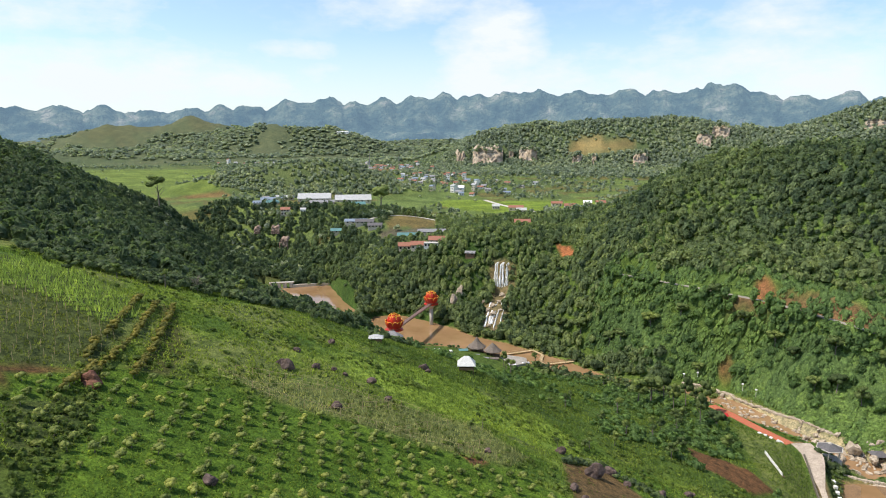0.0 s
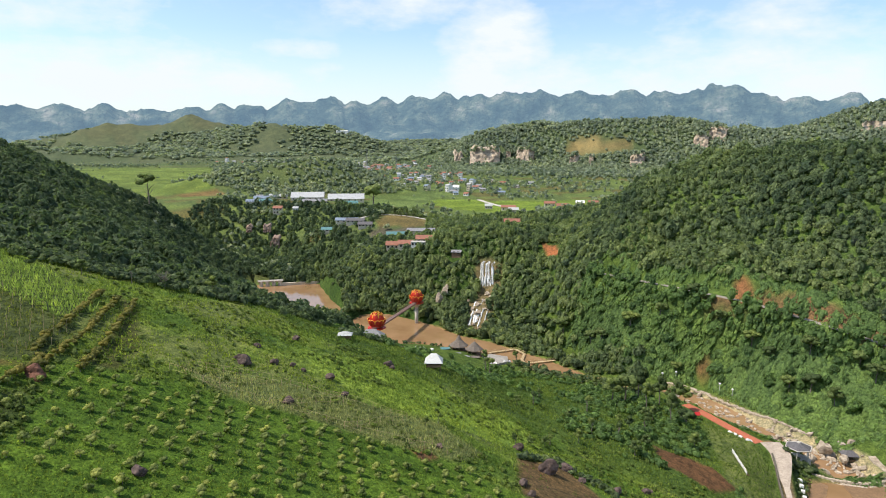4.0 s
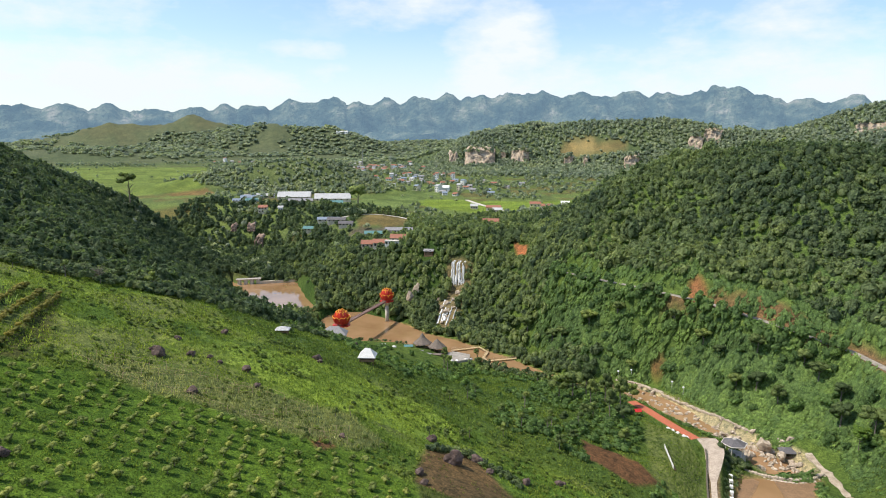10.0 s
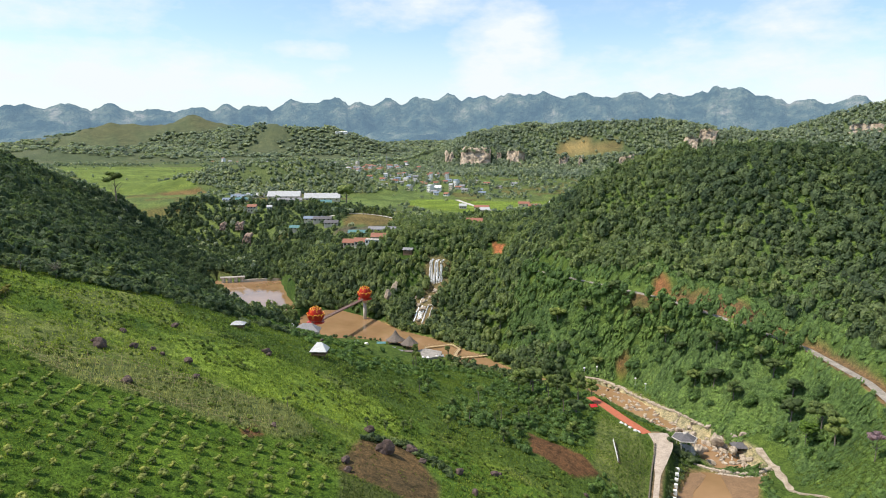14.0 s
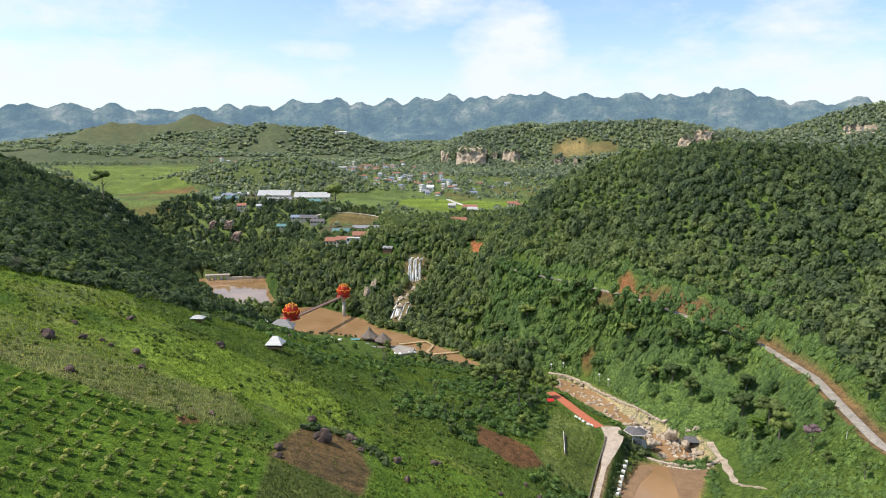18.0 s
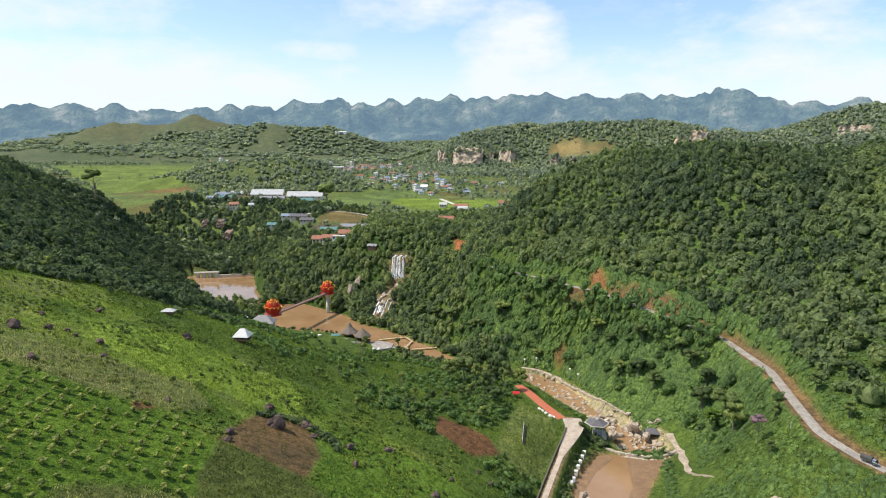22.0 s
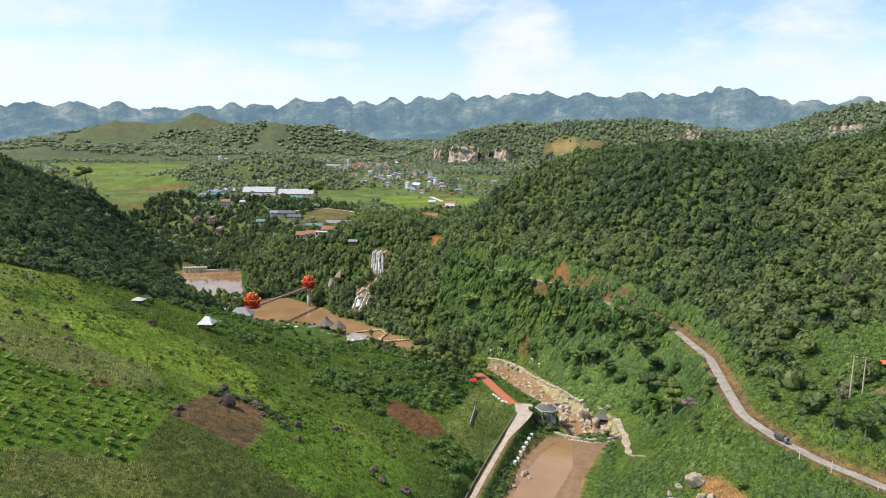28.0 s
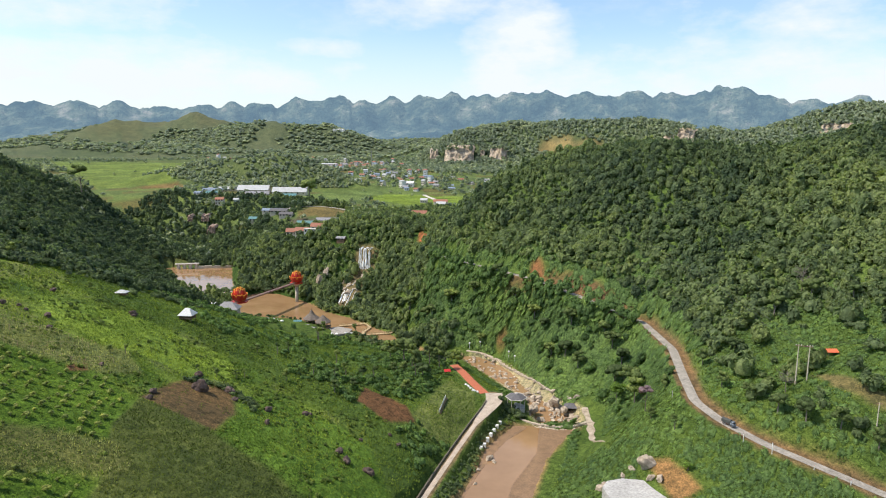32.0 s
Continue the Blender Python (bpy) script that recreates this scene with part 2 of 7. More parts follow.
def seg_dist(x, y, nodes):
    """Distance to a line of the plan, its height at the nearest place, and the side (left of its run is positive)."""
    best, zz, side = np.full(x.shape, 1e9), np.zeros(x.shape), np.zeros(x.shape)
    for a, b in zip(nodes, nodes[1:]):
        ax, ay, bx, by = a[0], a[1], b[0], b[1]
        dx, dy = bx - ax, by - ay
        t = np.clip(((x - ax) * dx + (y - ay) * dy) / (dx * dx + dy * dy), 0, 1)
        d = np.hypot(x - ax - t * dx, y - ay - t * dy)
        m = d < best
        best = np.where(m, d, best)
        zz = np.where(m, a[2] + t * (b[2] - a[2]), zz)
        side = np.where(m, np.sign(dx * (y - ay) - dy * (x - ax)), side)
    return best, zz, side


def smooth(a, b, v):
    t = np.clip((v - a) / (b - a), 0, 1)
    return t * t * (3 - 2 * t)


PATH_LINE = [(55, 110, 8), (55, 140, 7.8), (55.5, 165, 8), (55.8, 183, 8.6), (56.3, 198, 9.5), (57.2, 216, 10.6), (58.2, 226, 11.3), (59.2, 236, 12), (57, 243, 12.1)]
BRICK_LINE = [(31, 271, 11.8), (37, 263.5, 12), (43, 255, 12), (49, 247, 12.05), (53.5, 241.5, 12.1)]


LAKE = [(-168, 388), (-150, 350), (-140, 343), (-105, 350), (-84, 345), (-58, 336), (-34, 329), (-18, 322), (5, 309.5), (10, 310), (-2, 317), (-11, 323), (-22, 333), (-38, 345), (-52, 353), (-70, 364), (-90, 372), (-108, 386), (-120, 394), (-149, 408), (-166, 402)]
UPPER_LAKE = [(-285, 455), (-256, 452), (-232, 468), (-212, 440), (-196, 418), (-176, 396), (-176, 384), (-200, 376), (-246, 408), (-285, 430)]
POND = [(68, 232), (64, 218), (62.3, 211), (64, 194), (63.5, 174), (61, 145), (80, 138), (88, 160), (84.6, 182), (84.4, 208), (88.6, 230), (92, 238), (84, 234), (76, 234)]
RIVER = [(20, 313), (33, 298), (48, 283), (62, 266), (68, 256), (70, 246), (76, 239), (86, 239), (93, 246), (90, 256), (82, 266), (74, 272), (62, 288), (46, 306), (30, 317)]
POOLS = ((LAKE, 0.6), (UPPER_LAKE, 4.2), (POND, 4.4), (RIVER, 2.6))


def poly_dist(x, y, poly):
    """Distance to the edge of an outline of the plan, positive inside."""
    ring = [(a, b, 0) for a, b in poly] + [(poly[0][0], poly[0][1], 0)]
    d, _, _ = seg_dist(x, y, ring)
    inside = np.zeros(x.shape, bool)
    for (ax, ay, _), (bx, by, _) in zip(ring, ring[1:]):
        cross = (ay > y) != (by > y)
        inside ^= cross & (x < (bx - ax) * (y - ay) / (by - ay + 1e-12) + ax)
    return np.where(inside, d, -d)


def terrain(x, y):
    """Height of the bare land; slow, worked out once for the ground's mesh."""
    x, y = np.asarray(x, float), np.asarray(y, float)
    shape = x.shape
    xf, yf = x.ravel(), y.ravel()
    z = np.zeros(xf.shape)
    for s in range(0, len(xf), 20000):
        q = np.stack([xf[s:s + 20000], yf[s:s + 20000]], 1) / 100
        d2 = ((q[:, None] - SPL_XY[None]) ** 2).sum(-1)
        z[s:s + 20000] = (0.5 * d2 * np.log(d2 + 1e-9)) @ SPL_W[:-3] + SPL_W[-3] + q @ SPL_W[-2:]
    r = np.hypot(xf - 60, yf)
    far = smooth(900, 1500, r)
    z = z * (1 - far) + (55 + 0.006 * r) * far
    for hx, hy, la, lb, turn, hh in HILLS:
        c, s_ = math.cos(radians(turn)), math.sin(radians(turn))
        u, v = ((xf - hx) * c + (yf - hy) * s_) / la, (-(xf - hx) * s_ + (yf - hy) * c) / lb
        near = np.exp(-(u * u + v * v))
        z = z + hh * near * (0.75 + 0.5 * fbm(xf, yf, 160, 5, 4))
    rough = 1.2 * smooth(60, 200, r) + 16 * smooth(1500, 2300, r)
    z = z + rough * (fbm(xf, yf, 28, 9, 4) - 0.5)
    near = smooth(40, 90, r) * (1 - smooth(280, 330, r)) * (xf < 60)
    z = z + near * (1.7 * (fbm(xf, yf, 11, 14, 4) - 0.5) + 1.5 * (fbm(xf, yf, 30, 41, 2) - 0.5))
    for line, wide, cut in ((ROAD, 3.2, 7.0), (PATH_LINE, 2.0, 4.0), (BRICK_LINE, 2.0, 4.0)):
        d, zz, _ = seg_dist(xf, yf, line)
        k = 1 - smooth(wide, cut, d)
        z = z * (1 - k) + (zz - 0.05) * k
    for poly, level in POOLS:
        near = np.nonzero((np.abs(xf - poly[0][0]) < 160) & (np.abs(yf - poly[0][1]) < 160))[0]
        d = poly_dist(xf[near], yf[near], poly)
        zz = z[near]
        zz = np.where(d > 0, np.minimum(zz, level - np.minimum(2.0, d * 0.4)), zz)
        lift = level + 0.25 - 0.02 * d
        z[near] = np.where((d <= 0) & (d > -9), np.maximum(zz, np.minimum(lift, level + 0.4)), zz)
    return z.reshape(shape)


CX, CY = 60.0, -5.0
AZ = np.concatenate([np.linspace(-62, 40, 520), np.linspace(40, 298, 70)[1:]])
RAD = np.concatenate([[0.02, 14], 30 * (110 / 30) ** np.linspace(0, 1, 25), 111 * (460 / 111) ** np.linspace(0, 1, 195), 463 * (4700 / 463) ** np.linspace(0, 1, 120)])
GRID_X = CX + RAD[:, None] * np.sin(np.radians(AZ))[None]
GRID_Y = CY + RAD[:, None] * np.cos(np.radians(AZ))[None]
GRID_Z = terrain(GRID_X[:, :-1], GRID_Y[:, :-1])
GRID_Z = np.hstack([GRID_Z, GRID_Z[:, :1]])


def height(x, y):
    """Height of the ground's mesh over a place of the plan."""
    x, y = np.asarray(x, float), np.asarray(y, float)
    a = np.degrees(np.arctan2(x - CX, y - CY))
    a = np.where(a < -62, a + 360, a)
    r = np.clip(np.hypot(x - CX, y - CY), 0.03, 4690)
    i = np.clip(np.searchsorted(RAD, r) - 1, 0, len(RAD) - 2)
    j = np.clip(np.searchsorted(AZ, a) - 1, 0, len(AZ) - 2)
    u, v = (r - RAD[i]) / (RAD[i + 1] - RAD[i]), (a - AZ[j]) / (AZ[j + 1] - AZ[j])
    return (GRID_Z[i, j] * (1 - v) + GRID_Z[i, j + 1] * v) * (1 - u) + (GRID_Z[i + 1, j] * (1 - v) + GRID_Z[i + 1, j + 1] * v) * u


def ground_at(x, y):
    return float(height(x, y))


def mesh_object(name, verts, faces, mats, smooth_shade=True, index=None):
    me = bpy.data.meshes.new(name)
    verts, faces = np.asarray(verts, np.float32), np.asarray(faces, np.int32)
    k = faces.shape[1]
    me.vertices.add(len(verts))
    me.vertices.foreach_set("co", verts.ravel())
    me.loops.add(faces.size)
    me.loops.foreach_set("vertex_index", faces.ravel())
    me.polygons.add(len(faces))
    me.polygons.foreach_set("loop_start", np.arange(0, faces.size, k, dtype=np.int32))
    me.polygons.foreach_set("loop_total", np.full(len(faces), k, np.int32))
    if smooth_shade:
        me.polygons.foreach_set("use_smooth", np.ones(len(faces), bool))
    for m in mats if isinstance(mats, (list, tuple)) else [mats]:
        me.materials.append(m)
    if index is not None:
        me.polygons.foreach_set("material_index", np.asarray(index, np.int32))
    me.update(calc_edges=True)
    return new(name, me)


# ---------------------------------------------------------------- ground
# plots of the plan and what covers them (base colour, softness of the edge in metres)
PLOTS = [
    ([(-150, 126), (-135, 133), (-113, 126), (-105, 119), (-104, 109), (-130, 106), (-155, 100)], (0.07, 0.095, 0.04), 1.5),       # pale crop rows
    ([(-130, 106), (-117, 112), (-98, 108), (-92, 92), (-98, 80), (-125, 80)], (0.065, 0.085, 0.035), 2.0),                        # staked beans
    ([(-96, 84), (-90, 90), (-84, 86), (-88, 70), (-100, 72)], (0.10, 0.055, 0.035), 3.0),                                          # trodden earth
    ([(-96, 113), (-112, 134), (-108, 135), (-88, 112), (-82, 100), (-88, 95)], (0.075, 0.085, 0.032), 2.0),                       # tea rows
    ([(-82, 112), (-66, 128), (-51, 138), (-33, 146), (-20, 138), (-24, 128), (-46, 120), (-66, 112)], (0.135, 0.165, 0.07), 4.0),  # dry tall grass
    ([(-88, 96), (-66, 112), (-46, 120), (-24, 127), (-9, 124), (0, 106), (16, 86), (20, 60), (-60, 50), (-95, 78)], (0.078, 0.14, 0.022), 2.0),  # orchard grass
    ([(-10, 126), (-15, 148), (-5, 158), (8, 142), (13, 126.5), (0, 126)], (0.12, 0.082, 0.05), 2.0),                             # hoed earth
    ([(-9, 125), (-1, 108), (17, 85), (45, 122), (32, 127), (13, 126), (0, 126)], (0.078, 0.1, 0.036), 1.0),                        # low dark crop
    ([(13, 126), (8, 142), (-4, 158), (10, 170), (35, 170), (52, 150), (45, 122)], (0.09, 0.16, 0.03), 3.0),                        # rank grass
    ([(20, 192), (17, 206), (34, 204), (41, 197), (33, 188)], (0.12, 0.065, 0.042), 1.2),
    ([(36, 250), (50, 240), (54, 226), (53.5, 198), (46, 192), (38, 200), (37, 226)], (0.13, 0.16, 0.06), 2.0),                                  # mown lawn
    ([(38, 330), (54, 327), (68, 324), (90, 311), (106, 301), (103, 297), (84, 305), (66, 315), (44, 325)], (0.15, 0.095, 0.062), 3.0),  # slipped bank
    ([(-52, 447), (-42, 440), (-36, 420), (-46, 426)], (0.28, 0.11, 0.06), 2.0),
    ([(39, 321), (44, 320.5), (45, 318), (40, 318.5)], (0.22, 0.12, 0.07), 1.5),
    ([(116, 192), (124, 189), (133, 178), (126, 174)], (0.24, 0.14, 0.075), 2.0),
    ([(-93, 429), (-76, 429), (-73, 380), (-92, 380)], (0.16, 0.13, 0.085), 4.0),
    ([(164, 213), (172, 210), (186, 198), (183, 196), (168, 206)], (0.14, 0.12, 0.065), 1.5),
    ([(-76, 152), (-60, 171), (-44, 176), (-24, 180), (-12, 173), (-12, 158), (-27, 151), (-42, 145), (-60, 143)], (0.155, 0.23, 0.045), 2.5),            # lime-green grass by the brow
    ([(53.5, 332), (57, 333), (61, 328.5), (62, 320), (56, 319.5)], (0.25, 0.12, 0.07), 3.0),                                       # fresh landslip
    ([(-33.7, 125), (-32, 130), (-27, 126), (-29, 121)], (0.17, 0.09, 0.055), 1.2),                                                 # scraped earth
    ([(-12, 85), (-11, 91), (-1, 100), (6, 102), (15, 98), (0, 75)], (0.105, 0.12, 0.048), 4.0),                                      # weedy fallow
    ([(-100, 72), (-88, 70), (-84, 84), (-70, 66), (-62, 48), (-95, 45), (-112, 70)], (0.062, 0.085, 0.03), 4.0),                     # rough weedy corner
]
# the hillside past the brow of the near slope, down to the lake and the stream
BELOW_BROW = [(-112, 200), (-95, 178), (-68, 172), (-50, 176), (-34, 182), (-20, 183), (-8, 180), (10, 176), (30, 174), (46, 164), (54, 200), (34, 250), (28, 270), (-20, 302), (-90, 300), (-135, 262)]
# terraced ground cut into the limestone hill
QUARRY = [(-149, 1438), (-110, 1458), (-38, 1439), (31, 1404), (-57, 1398), (-145, 1408)]
# where houses stand: x, y, radius
HOUSE_SPOTS = [(-248, 556, 14), (-236, 548, 13), (-262, 548, 11), (-222, 538, 11), (-160, 508, 14), (-178, 500, 11), (-138, 450, 9), (-151, 447, 9), (-163, 452, 8), (-95, 560, 10), (-139, 440, 8), (-353, 612, 9), (-335, 617, 7), (-108, 430, 6), (-357, 672, 30), (-321, 682, 34), (-331, 652, 16), (-390, 664, 18), (-288, 652, 12), (-400, 640, 14)]
# limestone faces: x, y, foot, width, height, turn
CLIFFS = [(-303, 1352, 72, 58, 38, 12), (-362, 1365, 76, 18, 24, 20), (-222, 1368, 76, 34, 32, 8), (-262, 1375, 86, 10, 16, 6), (-122, 1352, 72, 16, 22, 0), (-88, 1350, 76, 8, 18, 0), (0, 1335, 74, 26, 24, -4),
          (118, 1376, 112, 26, 24, -12), (150, 1374, 124, 30, 28, -12), (186, 1372, 140, 36, 16, -14), (497, 1232, 122, 40, 32, -22), (400, 1300, 142, 50, 14, -16)]
FIELDS = [
    (QUARRY, (0.2, 0.16, 0.09), 8),
    ([(-1110, 1050), (-866, 1216), (-510, 720), (-598, 678)], (0.12, 0.165, 0.05), 6),
    ([(-300, 700), (-330, 1000), (-250, 960), (-224, 738), (-250, 668)], (0.11, 0.155, 0.06), 5),
    ([(-240, 745), (-238, 812), (-60, 850), (-40, 770), (-126, 690), (-160, 705)], (0.14, 0.2, 0.04), 4),
    ([(-215, 540), (-226, 610), (-190, 612), (-165, 535)], (0.15, 0.12, 0.06), 3),
    ([(-216, 534), (-166, 532), (-150, 500), (-205, 505)], (0.09, 0.085, 0.075), 3),
    ([(-560, 690), (-520, 740), (-490, 720), (-520, 690)], (0.16, 0.11, 0.06), 5),
    ([(-640, 1180), (-560, 1340), (-470, 1300), (-540, 1170)], (0.2, 0.1, 0.07), 9),
]


def land_cover(x, y, z):
    """Base colour of the ground by what grows or lies there, with haze painted over the far hills."""
    r = np.hypot(x - CX, y - CY)
    n = fbm(x, y, 30, 31, 4)
    n2 = fbm(x, y, 7, 37, 3)
    jit = (n2 - 0.5) * 5
    col = np.empty((len(x), 3))
    col[:] = (0.045, 0.082, 0.024)

    def put(mask, c):
        m = np.clip(mask, 0, 1)[:, None]
        col[:] = col * (1 - m) + np.array(c) * m
    near = r < 420
    # grass of the near slope, lighter above its brow than below it
    put(near * 0.8, (0.085, 0.13, 0.035))
    put(near * (x > 20) * (y > 250 - 0.25 * x) * (z > 8) * 0.85, (0.085, 0.135, 0.045))
    below = smooth(-3, 3, poly_dist(x, y, BELOW_BROW) + jit * 0.5)
    above = near & (z > 24) & (x < 60) & (y < 235)
    put(above * 0.9, (0.108, 0.165, 0.03))
    put(above * smooth(0.42, 0.62, n) * 0.8, (0.14, 0.20, 0.045))
    drift = fbm(x, y, 17, 39, 4)
    put(above * smooth(0.52, 0.62, drift) * 0.7, (0.15, 0.17, 0.072))
    put(above * smooth(0.45, 0.37, drift) * 0.8, (0.062, 0.115, 0.024))
    put(below * near, (0.07, 0.115, 0.03))
    put(near * (z > 8) * smooth(0.55, 0.75, n2) * 0.5, (0.05, 0.085, 0.025))
    # the plain: fields in strips
    plain = smooth(520, 620, r) * (1 - smooth(1500, 2300, r)) * (1 - smooth(62, 80, z))
    u, v = (x * 0.9 + y * 0.43), (-x * 0.43 + y * 0.9)
    cell = value_noise(np.floor(u / 38), np.floor(v / 24), 71)
    put(plain, (0.088, 0.122, 0.052))
    put(plain * (cell > 0.6) * 0.8, (0.12, 0.165, 0.06))
    put(plain * (cell < 0.22) * 0.7, (0.12, 0.10, 0.05))
    put(smooth(60, 72, z) * (r > 900) * (r < 1900), (0.075, 0.105, 0.058))
    # far hills turn greyer and cooler with distance: haze put into the cover colour
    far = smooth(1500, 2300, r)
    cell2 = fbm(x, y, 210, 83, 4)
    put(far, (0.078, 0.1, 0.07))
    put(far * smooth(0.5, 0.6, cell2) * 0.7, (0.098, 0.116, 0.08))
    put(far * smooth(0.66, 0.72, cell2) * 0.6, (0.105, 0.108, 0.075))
    put((np.hypot((x + 450) / 200, (y - 828) / 90) < 1) * smooth(49, 54, z), (0.088, 0.118, 0.058))
    for poly, c, soft in PLOTS:
        d = poly_dist(x, y, poly)
        put(smooth(-soft * 0.5, soft * 0.5, d + jit * 0.35 * soft / 2), c)
    for poly, c, soft in FIELDS:
        d = poly_dist(x, y, poly)
        bands = value_noise(np.floor((u + 0.3 * v) / 26), np.floor(v / 13), 91)
        cc = np.array(c)[None] * (0.75 + 0.5 * bands)[:, None]
        m = smooth(-soft * 0.5, soft * 0.5, d)[:, None]
        col[:] = col * (1 - m) + cc * m
    # cut earth on the uphill side of the road, gravel at its edges
    d, _, side = seg_dist(x, y, ROAD)
    cut = np.where(side > 0, smooth(5.4, 3.6, d + jit * 0.4), smooth(3.6, 2.8, d))
    put(cut * (x > 95) * (x < 225), (0.16, 0.105, 0.068))
    d, _, _ = seg_dist(x, y, PATH_LINE)
    put(smooth(2.2, 1.4, d), (0.2, 0.14, 0.1))
    # rock and mud of the river bed and shores
    for poly, level in POOLS:
        d = poly_dist(x, y, poly)
        wide = 2.5 if level > 2.5 else 1.6
        put(smooth(-wide, 0, d + jit * 0.4) * (r < 432), (0.33, 0.285, 0.215) if level == 2.6 else (0.24, 0.17, 0.1))
    return col


def make_ground():
    x, y, z = GRID_X[:, :-1], GRID_Y[:, :-1], GRID_Z[:, :-1]
    na, nr = len(AZ) - 1, len(RAD)
    verts = np.stack([x.ravel(), y.ravel(), z.ravel()], 1)
    i, j = np.meshgrid(np.arange(nr - 1), np.arange(na), indexing="ij")
    j2 = (j + 1) % na
    faces = np.stack([i * na + j, (i + 1) * na + j, (i + 1) * na + j2, i * na + j2], -1).reshape(-1, 4)[:, ::-1]
    ob = mesh_object("ground", verts, faces, GROUND)
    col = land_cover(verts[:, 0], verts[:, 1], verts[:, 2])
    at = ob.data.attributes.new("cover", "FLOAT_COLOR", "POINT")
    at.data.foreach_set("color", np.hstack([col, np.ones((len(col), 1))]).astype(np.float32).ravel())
    return tagged(ob, "green valley floor and hillsides of grass, soil and fields", "ground", kind="structure")


make_ground()


# ---------------------------------------------------------------- far mountains
PEAKS = [(-55.3, 326), (-52.5, 322), (-49.9, 322), (-46.7, 340), (-43.8, 336), (-41.0, 324), (-37.9, 332), (-35.5, 365), (-33.5, 345), (-30.3, 394), (-26.5, 409), (-24.8, 388), (-22.4, 408), (-19.9, 417), (-17.2, 437),
         (-14.8, 425), (-12.1, 459), (-9.1, 457), (-5.8, 443), (-2.0, 445), (0.9, 451), (3.1, 436), (4.4, 488), (6.2, 472), (8.2, 411), (10.8, 387), (14.0, 395), (16.2, 363), (18.5, 375), (21.7, 376)]


def make_mountains():
    m, nt, b = material("mountain_painted_haze", 1.0, 0.0)
    n1, n2 = noise_tex(nt, 0.006, 8, rough=0.65), noise_tex(nt, 0.03, 6)
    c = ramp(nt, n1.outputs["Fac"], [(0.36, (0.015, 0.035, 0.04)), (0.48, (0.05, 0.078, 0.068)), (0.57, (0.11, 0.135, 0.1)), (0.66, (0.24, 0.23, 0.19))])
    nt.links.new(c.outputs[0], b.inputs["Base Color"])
    # haze painted on: a flat blue emission stands for the air's glow
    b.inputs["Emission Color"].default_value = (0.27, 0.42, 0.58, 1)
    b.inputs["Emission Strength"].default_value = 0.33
    bump(nt, b, n2.outputs["Fac"], 1.0, 70.0)
    az = np.linspace(-66, 40, 900)
    rad = np.linspace(2900, 4560, 84)
    a, rr = np.meshgrid(az, rad)
    x, y = CX + rr * np.sin(np.radians(a)), CY + rr * np.cos(np.radians(a))
    pa, ph = np.array([p[0] for p in PEAKS]), np.array([p[1] for p in PEAKS], float)
    env = np.interp(a, pa, ph)
    # every summit a rounded karst cone with saddles between
    near = np.min(np.abs(a[..., None] - pa), -1)
    gap = np.interp(a, (pa[1:] + pa[:-1]) / 2, np.diff(pa) / 2)
    crest = env + 2 - 34 * np.clip(near / np.maximum(gap, 0.6), 0, 1) ** 1.5 + 52 * (fbm(a * 4, a * 0 + 3, 2.6, 3, 5) - 0.5)
    ridge = smooth(3700, 4420, rr) * (1 - 0.35 * smooth(4440, 4560, rr))
    z = 70 + (crest - 70) * ridge * (1 - (1 - ridge) * 0.9 * (fbm(x, y, 190, 57, 5) - 0.2))
    z = z + 230 * (1 - ridge) * ridge * (fbm(x, y, 260, 21, 6) - 0.35) * 2
    cut = np.abs(fbm(x, y, 420, 61, 5) - 0.5) * 2
    z = z - 150 * np.clip(4 * ridge * (1 - ridge), 0, 1) * (0.45 - cut)
    fold = 130 + 90 * fbm(a * 9, a * 0 + 8, 26, 45, 5)
    z = np.maximum(z, 40 + (fold - 40) * np.exp(-((rr - 3750 - 90 * np.sin(a * 0.7)) / 150) ** 2) * (0.75 + 0.5 * fbm(x, y, 180, 77, 4)))
    z = np.maximum(z, 30 + (0.75 * fold - 30) * np.exp(-((rr - 3230 + 60 * np.sin(a * 0.9)) / 130) ** 2) * (0.7 + 0.6 * fbm(x, y, 150, 79, 4)))
    na, nr = len(az), len(rad)
    i, j = np.meshgrid(np.arange(nr - 1), np.arange(na - 1), indexing="ij")
    faces = np.stack([i * na + j, i * na + j + 1, (i + 1) * na + j + 1, (i + 1) * na + j], -1).reshape(-1, 4)
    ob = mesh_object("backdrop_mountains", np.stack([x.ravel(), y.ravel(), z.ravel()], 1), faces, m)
    tagged(ob, "distant range of wooded karst mountains with blue haze painted on", "mountains", kind="structure")


make_mountains()


# ---------------------------------------------------------------- building helpers
def finish(bm, name, mat, parent=None, label="", soft=False, m=None):
    bmesh.ops.recalc_face_normals(bm, faces=bm.faces[:])
    me = bpy.data.meshes.new(name)
    bm.to_mesh(me)
    bm.free()
    me.materials.append(mat)
    if soft:
        me.polygons.foreach_set("use_smooth", np.ones(len(me.polygons), bool))
    ob = new(name, me)
    if parent is not None:
        ob.parent = parent
    if m is not None:
        ob.matrix_local = m
    if label:
        ob["label"] = label
    return ob


def part(name, bm, mat, parent, label="", soft=False):
    return finish(bm, name, mat, parent, label, soft)


def thing(name, m, label, category, group=""):
    e = new(name)
    e.matrix_world = m
    e.empty_display_size = 0.5
    return tagged(e, label, category, group)


